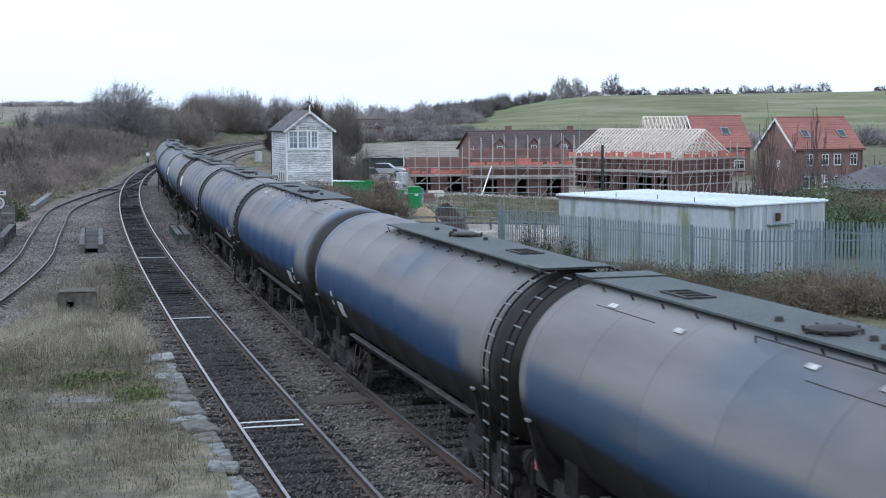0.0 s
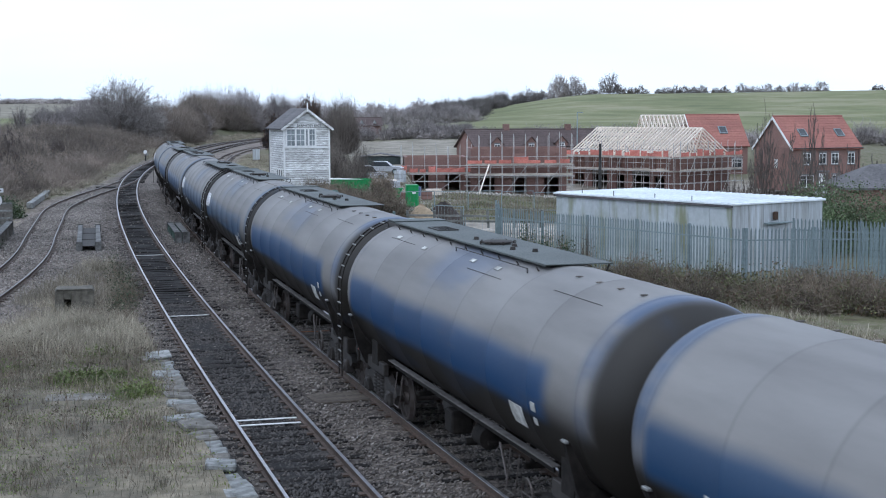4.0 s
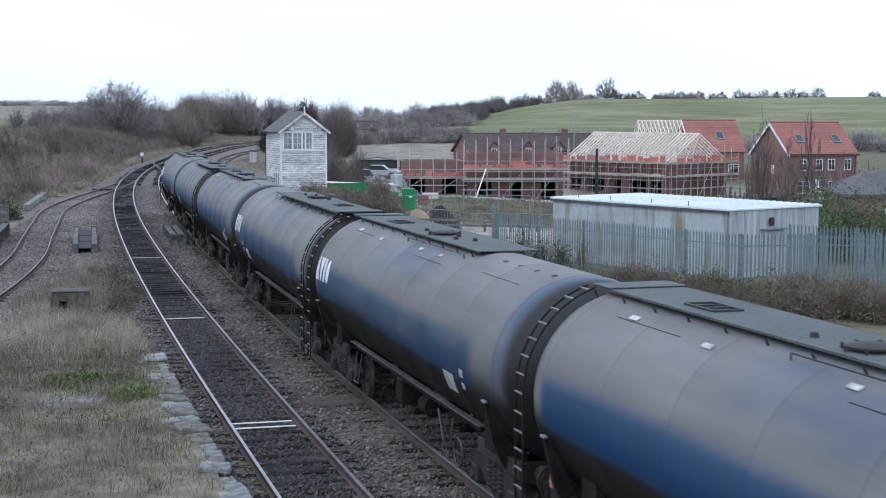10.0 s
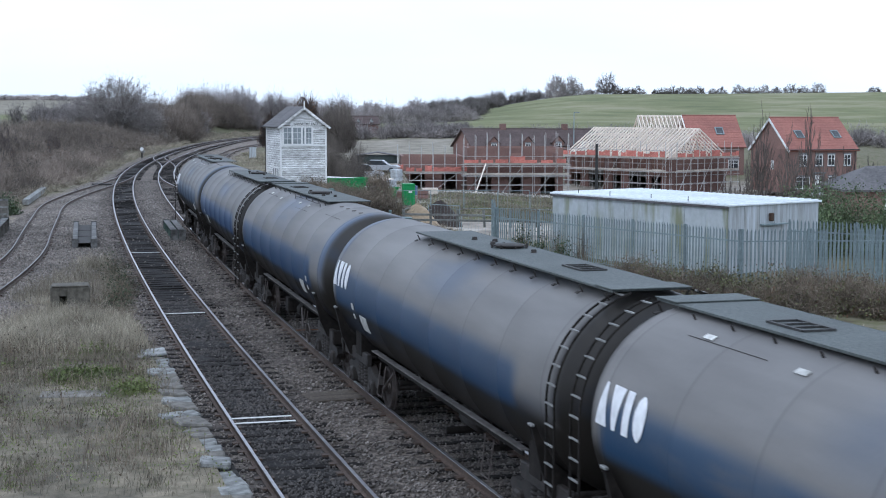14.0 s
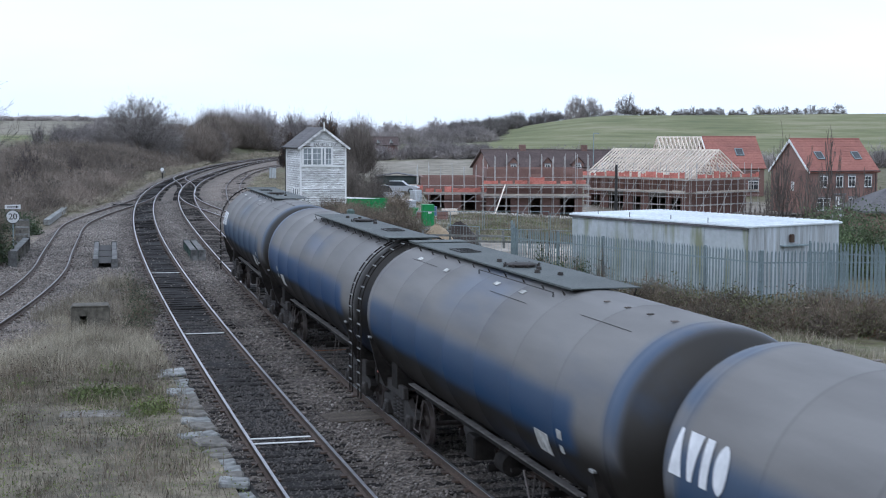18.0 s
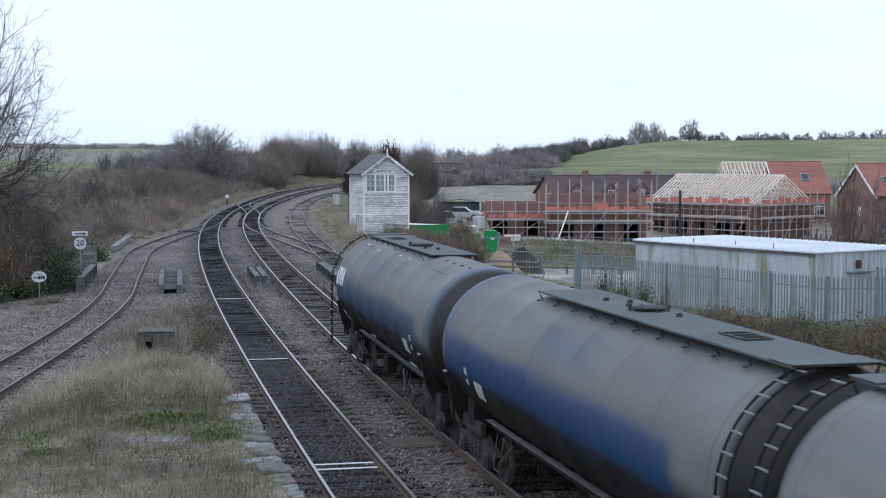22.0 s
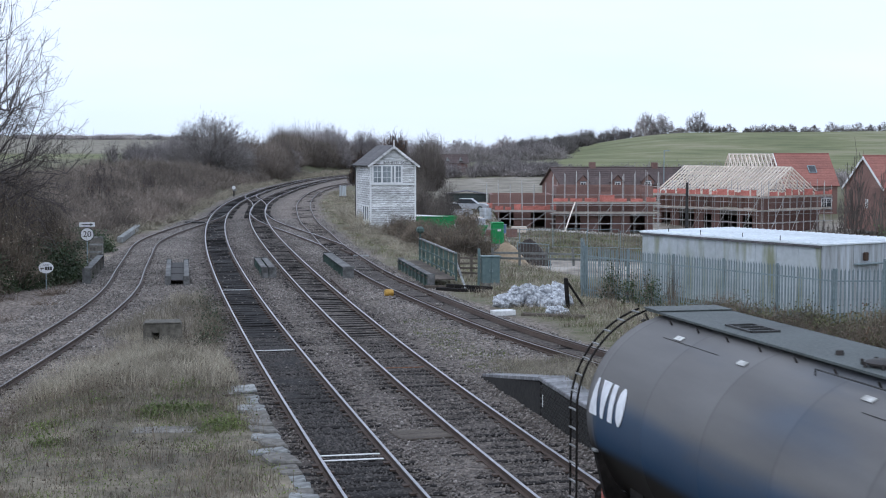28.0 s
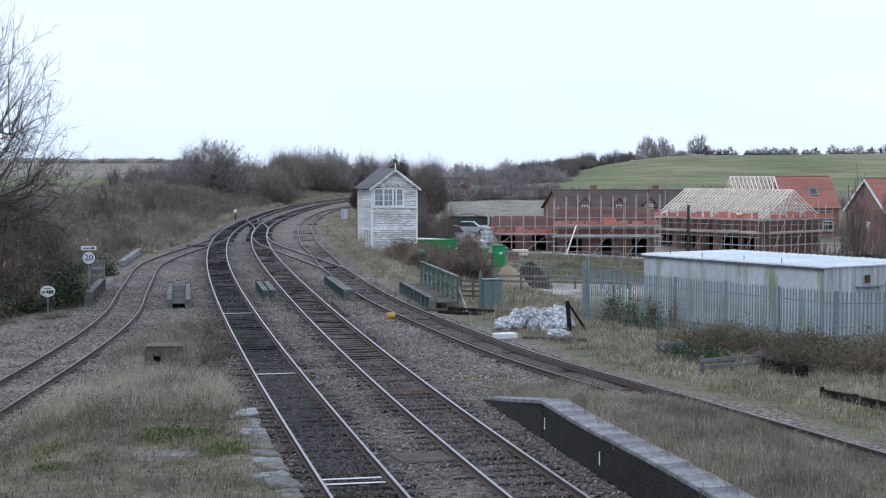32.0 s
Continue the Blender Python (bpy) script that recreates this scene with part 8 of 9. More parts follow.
def shed():
    z = ground_z(3, 190) - 0.05
    b = thing("stable_shed", pose(0.6, 188, z, 0, 0, -2), "long low dark green shed with shallow roof", "shed")
    h = 0.7 - z
    part("wall", Geo().box((2.5, 2, h / 2), (5.0, 4, h)), M_SHED, b)
    for s in (-1, 1):
        o = part("roof", Geo().box((0, 0, 0), (2.85, 4.5, 0.08)), M_SLATE, b, "dark felt roof")
        o.matrix_basis = pose(2.5 + s * 1.35, 2, h + 0.2, 0, s * 9, 0)
    for x in (0.8, 2.4, 4.0):
        part("door", Geo().box((x, -0.03, h * 0.42), (1.0, 0.06, h * 0.8)), M_SHED, b)


M_SHED = mat("dark_green_boards", (0.02, 0.03, 0.028), (0.05, 0.065, 0.06), 5, 0.8, 0.2, 0, 0.2, 0.5, 0.01, 0.2)
shed()


def car(x, y, rz, material, label, pickup=False):
    z = ground_z(x, y)
    c = thing("parked_car", pose(x, y, z, 0, 0, rz), label, "car", "parked cars")
    lower = [(-2.1, 0.35), (2.1, 0.35), (2.15, 0.7), (1.9, 0.88), (1.0, 0.93), (-1.9, 0.95), (-2.15, 0.75)]
    part("body", Geo().prism(lower, 1.7), material, c)
    cab = [(-1.75, 0.93), (0.95, 0.93), (0.3, 1.42), (-1.3, 1.45)] if not pickup else [(-0.5, 0.93), (0.95, 0.93), (0.4, 1.6), (-0.4, 1.62)]
    part("cabin", Geo().prism(cab, 1.45), M_GLASS, c, "dark glazed cabin")
    top = [(-1.3, 1.42), (0.3, 1.42), (0.2, 1.5), (-1.2, 1.5)] if not pickup else [(-0.42, 1.6), (0.42, 1.6), (0.36, 1.68), (-0.36, 1.68)]
    part("roof", Geo().prism(top, 1.4), material, c)
    for sx in (-1.35, 1.35):
        for sy in (-0.8, 0.8):
            wl_ = part("wheel", Geo().lathe([(-0.1, 0.02), (-0.1, 0.3), (-0.06, 0.33), (0.06, 0.33), (0.1, 0.3), (0.1, 0.02)], "y", 16), M_BLACK, c)
            wl_.matrix_basis = pose(sx, sy, 0.33)
            part("rim", Geo().lathe([(-0.11, 0.02), (-0.11, 0.2), (0.11, 0.2), (0.11, 0.02)], "y", 12), M_GALV, wl_)
    for sy in (-0.6, 0.6):
        part("headlight", Geo().box((2.12, sy, 0.72), (0.08, 0.3, 0.14), bev=0.02), M_WINWHITE, c)
        part("tail_light", Geo().box((-2.13, sy, 0.76), (0.06, 0.25, 0.14), bev=0.02), M_NET, c)


M_CARDARK = mat("dark_car_paint", (0.015, 0.017, 0.02), (0.03, 0.033, 0.038), 2, 0.25, 0, 0, 0.05)
M_CARSILVER = mat("silver_car_paint", (0.4, 0.41, 0.43), (0.5, 0.51, 0.53), 2, 0.3, 0, 0.4, 0.05)
car(1.4, 172, 8, M_CARSILVER, "silver pick-up truck parked in the yard", True)
car(3.4, 177, -12, M_CARSILVER, "silver car parked in the yard")
car(56.5, 174.5, 20, M_CARSILVER, "silver car parked before the new house")


def dinghy():
    z = ground_z(-1.2, 166)
    g = Geo()
    vs = []
    for k in range(7):
        f = k / 6
        wdt = 0.75 * math.sin(math.pi * (0.12 + 0.8 * f))
        for j in range(5):
            a = math.pi * j / 4
            vs.append((-1.7 + 3.4 * f, -wdt * math.cos(a), 0.15 + 0.65 * math.sin(a)))
    fs = [(k * 5 + j, k * 5 + j + 1, k * 5 + j + 6, k * 5 + j + 5) for k in range(6) for j in range(4)]
    g.add(vs, fs + [(0, 1, 2, 3, 4), (34, 33, 32, 31, 30)])
    thing("dinghy", pose(-1.2, 166, z, 0, 0, 12), "upturned white dinghy in the yard", "boat", geo=g, material=M_WHITEPAINT, smooth=True)


dinghy()


def site_fence(x0, y0, x1, y1, label):
    """Mesh site panels: tube frames with upright wires on block feet."""
    d = math.hypot(x1 - x0, y1 - y0)
    n = max(1, round(d / 3.4))
    for k in range(n):
        a = k / n
        px, py = x0 + (x1 - x0) * a, y0 + (y1 - y0) * a
        ang = math.degrees(math.atan2(y1 - y0, x1 - x0))
        z = ground_z(px, py)
        f = thing("mesh_barrier", pose(px, py, z, 0, 0, ang + (k % 2) * 5 - 2), label, "barrier", "site barriers")
        L = d / n - 0.08
        part("frame", Geo().pipe([(0, 0, 0.08), (0, 0, 1.9), (L, 0, 1.9), (L, 0, 0.08), (0, 0, 0.2)], 0.03, 5), M_GALV, f)
        for i in range(9):
            part("wire", Geo().tube(((i + 1) * L / 10, 0, 0.15), ((i + 1) * L / 10, 0, 1.88), 0.008, n=3), M_GALV, f)
        part("foot", Geo().box((0, 0, 0.06), (0.25, 0.6, 0.12), bev=0.02), M_CONCRETE, f)


site_fence(5.6, 110, 12.5, 104, "galvanised mesh barrier round the yard")
site_fence(4.2, 142, 34.0, 150, "galvanised mesh barrier below the site")
M_RUBBLE = mat("pale_rubble", (0.3, 0.28, 0.25), (0.6, 0.57, 0.52), 5, 0.9, 0.2, 0, 0.2, 0.5, 0.02, 0.4)


def rubble():
    rs = np.random.RandomState(9)
    n = 900
    x = rs.uniform(10, 34, n)
    y = 178 + rs.normal(0, 0.8, n)
    c = np.c_[x, y, land(x, y) + 0.03]
    base = np.array([[1, 0, 0], [-1, 0, 0], [0, 1, 0], [0, -1, 0], [0, 0, 1], [0, 0, -1]], float)
    v = base[None] * (0.16 * rs.uniform(0.4, 1.6, (n, 1, 1))) * rs.uniform(0.5, 1.3, (n, 6, 1)) + c[:, None]
    f = np.array([[0, 2, 4], [2, 1, 4], [1, 3, 4], [3, 0, 4], [2, 0, 5], [1, 2, 5], [3, 1, 5], [0, 3, 5]])
    t = (np.arange(n)[:, None, None] * 6 + f[None]).reshape(-1, 3)
    stuff("site_rubble", v.reshape(-1, 3), t, M_RUBBLE, "pale rubble along the site edge", "rubble")


rubble()


def pallet_stack(x, y, rz, w, d, h, material, label):
    z = ground_z(x, y) - 0.03
    s = thing("material_stack", pose(x, y, z, 0, 0, rz), label, "building materials", "building materials")
    for k in range(3):
        part("bearer", Geo().box(((k - 1) * w * 0.42, 0, 0.06), (0.1, d, 0.1)), M_PLANK, s)
    for k in range(5):
        part("pallet_board", Geo().box((0, (k - 2) * d * 0.22, 0.12), (w, 0.12, 0.025)), M_PLANK, s)
    n = max(1, round(h / 0.4))
    for k in range(n):
        part("pack", Geo().box((0.02 * math.sin(k * 3), 0.02 * math.cos(k * 2), 0.14 + (k + 0.5) * h / n), (w * 0.96, d * 0.96, h / n - 0.02), pose(0, 0, 0, 0, 0, 2 * math.sin(k * 5)).to_3x3(), 0.03), material, s)


M_WRAP = mat("grey_plastic_wrap", (0.3, 0.32, 0.35), (0.6, 0.62, 0.65), 2.5, 0.35, 0.3, 0, 0.2, 0.8)
M_BLUEWRAP = mat("blue_plastic_sheet", (0.05, 0.10, 0.2), (0.12, 0.2, 0.33), 2.5, 0.4, 0.3, 0, 0.2, 0.8)
for i, (x, y, w, d, h, mt, lab) in enumerate(((2.6, 160, 1.4, 1.1, 0.9, M_WRAP, "shrink-wrapped blocks stacked on a pallet"), (4.2, 163, 1.2, 1.0, 1.2, M_WRAP, "shrink-wrapped blocks stacked on a pallet"), (5.4, 158, 1.6, 1.0, 0.7, M_BRICK, "red bricks stacked on a pallet"), (3.4, 168, 2.4, 1.2, 0.6, M_TIMBER, "new timber stacked in the yard"), (6.6, 166, 1.2, 1.2, 1.0, M_BLUEWRAP, "blue-sheeted pallet of materials"), (1.6, 155, 1.3, 1.0, 0.6, M_WRAP, "low wrapped pallet in the yard"), (7.6, 161, 1.2, 1.0, 0.9, M_BRICK, "red bricks stacked on a pallet"), (5.0, 170, 1.2, 1.0, 1.3, M_RELAY, "pale blocks stacked on a pallet"), (8.8, 170, 1.8, 1.0, 0.7, M_TIMBER, "new timber stacked in the yard"))):
    pallet_stack(x, y, i * 23 % 40 - 20, w, d, h, mt, lab)


# ---- railway underbridge, signs and line-side things ----
def girder(name, a, b, z0, z1, label, flange=0.36, paint=None, ends=True):
    """A plate girder standing up between the tracks from a to b."""
    a, b = Vector(a), Vector(b)
    d = b - a
    L = d.length
    g = thing(name, pose(a.x, a.y, 0, 0, 0, math.degrees(math.atan2(d.y, d.x))), label, "bridge girder", "bridge girders")
    pm = paint or M_GREENPAINT
    part("web_plate", Geo().box((L / 2, 0, (z0 + z1) / 2), (L, 0.05, z1 - z0)), pm, g)
    part("top_flange", Geo().box((L / 2, 0, z1), (L + 0.1, flange, 0.05), bev=0.01), M_FLANGE, g, "flaked pale top flange")
    part("bottom_flange", Geo().box((L / 2, 0, z0), (L + 0.1, flange, 0.05)), pm, g)
    n = max(2, int(L / 1.3))
    for k in range(n + 1):
        for s in (-1, 1):
            part("stiffener", Geo().box((k * L / n, s * flange * 0.24, (z0 + z1) / 2), (0.05, flange * 0.42, z1 - z0 - 0.06)), pm, g)
    if ends:
        for x in (-0.06, L + 0.06):
            part("end_plate", Geo().box((x, 0, (z0 + z1) / 2 + 0.02), (0.06, flange + 0.06, z1 - z0 + 0.1), bev=0.01), M_FLANGE, g, "flaked grey end plate")
    return g


girder("bridge_girder", (-10.25, 83.0), (-9.0, 76.0), -0.3, 0.32, "low riveted bridge girder with flaked pale flange", 0.3)
girder("bridge_girder", (-9.85, 83.0), (-8.6, 76.0), -0.3, 0.32, "low riveted bridge girder paired with its neighbour", 0.3)
girder("bridge_girder", (-6.6, 86.5), (-4.75, 75.9), -0.3, 0.36, "dark green riveted bridge girder between the tracks", 0.5)
girder("bridge_girder", (-2.2, 81.3), (-0.5, 70.8), -0.3, 0.42, "dark green bridge girder beside the footway", 0.3)
girder("bridge_girder", (-15.2, 83.3), (-13.2, 71.9), -0.3, 0.2, "pale-topped bridge girder beside the siding", 0.24, M_GRIME)
girder("bridge_girder", (-14.25, 83.3), (-12.3, 71.9), -0.3, 0.2, "pale-topped bridge girder beside the cover plates", 0.24, M_GRIME)
girder("bridge_girder", (-17.3, 72.7), (-18.8, 82.2), -0.4, 0.52, "parapet girder with white-painted top by the siding", 0.34, M_CONCRETE)
cover = thing("cover_plates", pose(0, 0, 0), "rusty steel cover plates between two girders", "steel plates")
for k in range(6):
    f = (k + 0.5) / 6
    part("plate", Geo().box((-14.73 + 1.98 * f, 83.3 - 11.4 * f, 0.05 + 0.01 * (k % 2)), (0.72, 1.85, 0.03), pose(0, 0, 0, 0, 0, 9.9).to_3x3(), 0.005), M_GRIME, cover)


def footway():
    a, b = Vector((-1.2, 82.6)), Vector((0.7, 70.9))
    d = b - a
    L = d.length
    f = thing("bridge_railing", pose(a.x, a.y, -0.2, 0, 0, math.degrees(math.atan2(d.y, d.x))), "dark green lattice bridge railing with pale handrail", "railing")
    part("handrail", Geo().box((L / 2, 0, 1.66), (L, 0.12, 0.09), bev=0.02), M_PALEPAINT, f, "pale weathered handrail")
    for z in (0.62, 1.12):
        part("rail", Geo().box((L / 2, 0, z), (L, 0.06, 0.08)), M_GREENPAINT, f)
    n = 8
    for k in range(n + 1):
        part("post", Geo().box((k * L / n, 0, 1.0), (0.1, 0.1, 1.3), bev=0.01), M_GREENPAINT, f)
    for k in range(n * 3):
        if k % 3:
            part("baluster", Geo().box((k * L / n / 3, 0, 1.12), (0.04, 0.03, 1.05)), M_GREENPAINT, f)
    for k in range(10):
        part("deck_plank", Geo().box(((k + 0.5) * L / 10, -0.62, 0.42), (L / 10 - 0.02, 1.35, 0.06), bev=0.01), M_SLEEPER_OLD, f)
    part("raking_stay", Geo().tube((L - 0.2, 0.05, 1.2), (L + 1.6, 0.2, 0.05), 0.06, n=6), M_PALEPAINT, f, "pale raking stay")
    part("lamp_bracket", Geo().tube((0.2, 0, 1.7), (0.2, 0, 2.1), 0.05, n=6).box((0.2, 0, 2.15), (0.5, 0.4, 0.35), bev=0.1), M_GREENPAINT, f)


footway()
beam = thing("concrete_beam", pose(0, 0, 0), "whitewashed concrete trough beside the siding", "concrete beam")
for k in range(9):
    f = (k + 0.5) / 9
    x, y = -22.4 - 2.2 * f, 104 + 17 * f
    part("trough_section", Geo().box((x, y, ground_z(x, y) + 0.22), (0.42, 1.85, 0.4), pose(0, 0, 0, 0, 0, 7.3).to_3x3(), 0.03), M_PALEPAINT, beam)
# stepped blocks added in place of the parapet's white-topped wall pieces
steps = thing("concrete_steps", pose(-20.0, 86.2, ground_z(-20, 86.2), 0, 0, 8), "pale-edged stepped blocks of the parapet behind the speed sign", "steps")
for k in range(4):
    part("step", Geo().box((0, k * 0.32, 0.12 + k * 0.2), (0.75, 0.34, 0.24 + k * 0.4), bev=0.02), M_CONCRETE, steps)
    part("step_edge", Geo().box((0, k * 0.32 - 0.16, 0.22 + k * 0.4), (0.76, 0.04, 0.1)), M_PALEPAINT, steps, "flaked pale edge")


def letters(text, size, parent, m, material, name="lettering", label=""):
    cu = bpy.data.curves.new("letters", "FONT")
    cu.body, cu.size, cu.extrude, cu.align_x, cu.align_y = text, size, 0.006, "CENTER", "CENTER"
    tmp = bpy.data.objects.new("letters", cu)
    scene.collection.objects.link(tmp)
    me = bpy.data.meshes.new_from_object(tmp)
    bpy.data.objects.remove(tmp)
    me.materials.clear()
    me.materials.append(material)
    o = part(name, me, material, parent, label)
    o.matrix_basis = m
    return o


M_SIGN = mat("sign_white", (0.7, 0.71, 0.72), (0.8, 0.8, 0.8), 4, 0.4, 0.03, 0, 0.08)


def speed_sign():
    s = thing("speed_sign", pose(-20.0, 84.3, ground_z(-20, 84.3), 0, 0, 13), "round white speed sign with black rim and arrow plate", "sign")
    zc, r = 1.75, 0.37
    part("post", Geo().tube((0, 0.05, -0.2), (0, 0.05, 2.45), 0.04, n=8), M_GALV, s)
    d = part("disc", Geo().lathe([(-0.015, 0.01), (-0.015, r), (0.015, r), (0.015, 0.01)], "y", 32, (0, 0, zc)), M_SIGN, s)
    rim = Geo()
    for i in range(32):
        a0, a1 = 2 * math.pi * i / 32, 2 * math.pi * (i + 1) / 32
        rim.tube((r * math.cos(a0), -0.015, zc + r * math.sin(a0)), (r * math.cos(a1), -0.015, zc + r * math.sin(a1)), 0.022, n=5)
    part("rim", rim, M_BLACK, d, "thin black rim")
    letters("20", 0.48, d, pose(0, -0.03, zc, 90, 0, 0), M_BLACK, "numerals", "black numerals")
    p = part("arrow_plate", Geo().box((0, 0, 2.3), (0.86, 0.03, 0.24), bev=0.008), M_SIGN, s, "white plate with black arrow")
    part("arrow", Geo().box((-0.05, -0.022, 2.3), (0.5, 0.01, 0.05)).add([(0.18, -0.022, 2.38), (0.34, -0.022, 2.3), (0.18, -0.022, 2.22), (0.18, -0.03, 2.38), (0.34, -0.03, 2.3), (0.18, -0.03, 2.22)], [(0, 1, 2), (3, 5, 4), (0, 3, 4, 1), (1, 4, 5, 2), (2, 5, 3, 0)]), M_BLACK, p)


def number_sign():
    s = thing("bridge_plate", pose(-18.4, 69.4, ground_z(-18.4, 69.4), 0, 0, 14), "oval white bridge plate on a short post", "sign")
    zc = 1.05
    part("post", Geo().tube((0, 0.04, -0.2), (0, 0.04, zc), 0.03, n=8), M_GALV, s)
    g = Geo()
    n = 28
    vs = [(0.34 * math.cos(2 * math.pi * i / n), y, zc + 0.26 * math.sin(2 * math.pi * i / n)) for y in (-0.012, 0.012) for i in range(n)]
    g.add(vs, [tuple(range(n)), tuple(range(2 * n - 1, n - 1, -1))] + [(i, (i + 1) % n, n + (i + 1) % n, n + i) for i in range(n)])
    d = part("plate", g, M_SIGN, s)
    for x, w in ((-0.17, 0.16), (0.0, 0.09), (0.11, 0.09), (0.22, 0.09)):
        part("bar", Geo().box((x, -0.018, zc - 0.03), (w, 0.01, 0.05 if w > 0.1 else 0.16)), M_BLACK, d)
    part("bar", Geo().box((0, -0.018, zc + 0.13), (0.3, 0.01, 0.03)), M_BLACK, d)


speed_sign()
number_sign()


def shunt_signal():
    s = thing("shunting_signal", pose(-28.6, 206, ground_z(-28.6, 206)), "white shunting disc signal on a short post", "signal")
    part("post", Geo().box((0, 0.1, 0.4), (0.2, 0.2, 0.9), bev=0.02), M_BLACK, s)
    part("disc", Geo().lathe([(-0.03, 0.01), (-0.03, 0.25), (0.03, 0.25), (0.03, 0.01)], "y", 24, (0, -0.05, 1.2)), M_SIGN, s)
    part("lamp_case", Geo().box((0.12, 0.1, 0.85), (0.5, 0.25, 0.25), bev=0.03), M_PALEPAINT, s)


shunt_signal()


def cabinet(x, y, w, h, d, material, label, rz=0, post=False):
    z = ground_z(x, y)
    c = thing("equipment_cabinet", pose(x, y, z, 0, 0, rz), label, "cabinet", "line-side cabinets")
    part("plinth", Geo().box((0, 0, 0.06), (w + 0.05, d + 0.05, 0.2)), M_CONCRETE, c)
    part("body", Geo().box((0, 0, 0.1 + h / 2), (w, d, h), bev=0.015), material, c)
    part("roof", Geo().box((0, 0, 0.12 + h), (w + 0.12, d + 0.12, 0.07), bev=0.015), material, c)
    for s in (-1, 1):
        dr = part("door", Geo().box((s * w / 4, -d / 2 - 0.012, 0.1 + h / 2), (w / 2 - 0.03, 0.025, h - 0.1), bev=0.005), material, c)
        part("handle", Geo().box((s * 0.06, -d / 2 - 0.04, 0.1 + h * 0.5), (0.03, 0.03, 0.14)), M_GALV, dr)
    if post:
        part("side_post", Geo().box((-w / 2 - 0.12, 0, 0.85), (0.12, 0.12, 1.9), bev=0.01), M_GREENCAB, c)
    return c


M_GREENCAB = mat("grey_green_cabinet", (0.085, 0.13, 0.13), (0.14, 0.195, 0.19), 4, 0.55, 0.08, 0, 0.15)
cabinet(2.35, 72.0, 0.85, 1.3, 0.55, M_GREENCAB, "grey-green equipment cabinet beside the yard", 8, True)
cabinet(-13.4, 203, 0.9, 1.4, 0.6, M_RELAY, "pale grey relay cabinet beside the siding", 0)


def concrete_block():
    b = thing("concrete_block", pose(-9.5, 50.6, ground_z(-9.5, 50.6) - 0.02, 0, 0, 10), "mossy concrete block with a square opening", "concrete block")
    part("side_wall", Geo().box((-0.47, 0, 0.35), (0.3, 0.95, 0.74), bev=0.03), M_CONCRETE_DARK, b)
    part("side_wall", Geo().box((0.28, 0, 0.35), (0.76, 0.95, 0.74), bev=0.03), M_CONCRETE_DARK, b)
    part("lintel", Geo().box((-0.21, 0, 0.57), (0.24, 0.93, 0.3), bev=0.01), M_CONCRETE_DARK, b)
    part("back_wall", Geo().box((-0.21, 0.38, 0.2), (0.24, 0.12, 0.45)), M_CONCRETE_DARK, b)
    part("top_slab", Geo().box((0.02, 0, 0.745), (1.2, 0.98, 0.05), bev=0.02), M_CONCRETE_DARK, b)


M_CONCRETE_DARK = mat("mossy_concrete", (0.06, 0.055, 0.042), (0.15, 0.135, 0.11), 6, 0.9, 0.4, 0, 0.35, 0.9)
concrete_block()


# white bulk bags
def bag_mesh(seed):
    rnd = random.Random(seed)
    bm = bmesh.new()
    bmesh.ops.create_cube(bm, size=1.0)
    bmesh.ops.subdivide_edges(bm, edges=bm.edges[:], cuts=8, use_grid_fill=True)
    for v in bm.verts:
        p = v.co.copy()
        n = p.normalized()
        q = p.lerp(n * 0.6, 0.45)
        k = noise.noise(p * 1.7 + Vector((seed * 3.1, 0, 0))) * 0.3 + abs(noise.noise(p * 2.6 + Vector((0, seed * 2.3, 0)))) * 0.42 - abs(noise.noise(p * 6.0 + Vector((0, 0, seed)))) * 0.1 - 0.05
        v.co = q + n * k
        if v.co.z > 0.2:
            v.co.x *= 1 - 0.5 * (v.co.z - 0.2)
            v.co.z += 0.1 * noise.noise(Vector((p.x * 6, p.y * 6, seed)))
    me = bpy.data.meshes.new("bulk_bag")
    bm.to_mesh(me)
    bm.free()
    me.materials.append(M_BAG)
    return me


M_BAG = mat("white_woven_bag", (0.2, 0.21, 0.235), (0.68, 0.7, 0.72), 4, 0.6, 0.6, 0, 0.25, 2.0, 0.04, 0.15)
BAGS = [bag_mesh(k) for k in range(6)]
rb = random.Random(12)
for k in range(15):
    row = 0 if k < 10 else 1
    x = 2.62 + k * 0.28 + rb.uniform(-0.08, 0.08) if row == 0 else 3.2 + (k - 10) * 0.4 + rb.uniform(-0.1, 0.1)
    y = 62.3 + (0.5 * (k % 2) if row == 0 else 0.4) + rb.uniform(-0.15, 0.2) + 0.1 * (x - 2.6)
    o = new("bulk_bag", BAGS[k % 6])
    s = rb.uniform(0.52, 0.74)
    zt = ground_z(x, y) + 0.22 + row * 0.36
    o.matrix_basis = Matrix.LocRotScale((x, y, zt), Euler((rb.uniform(-0.35, 0.35), rb.uniform(-0.35, 0.35), rb.uniform(0, 6))), (s, s * 0.85, s * rb.uniform(0.65, 0.95)))
    tagged(o, "crumpled white woven bag dumped in a heap", "bag", "heap of white bags")
for k, (x, y) in enumerate(((4.5, 59.4), (4.8, 59.7))):
    o = new("bulk_bag", BAGS[k])
    o.matrix_basis = Matrix.LocRotScale((x, y, ground_z(x, y) + 0.1), Euler((0.2, 0.1, k)), (0.55, 0.5, 0.35))
    tagged(o, "flattened white woven bag in the grass", "bag", "heap of white bags")


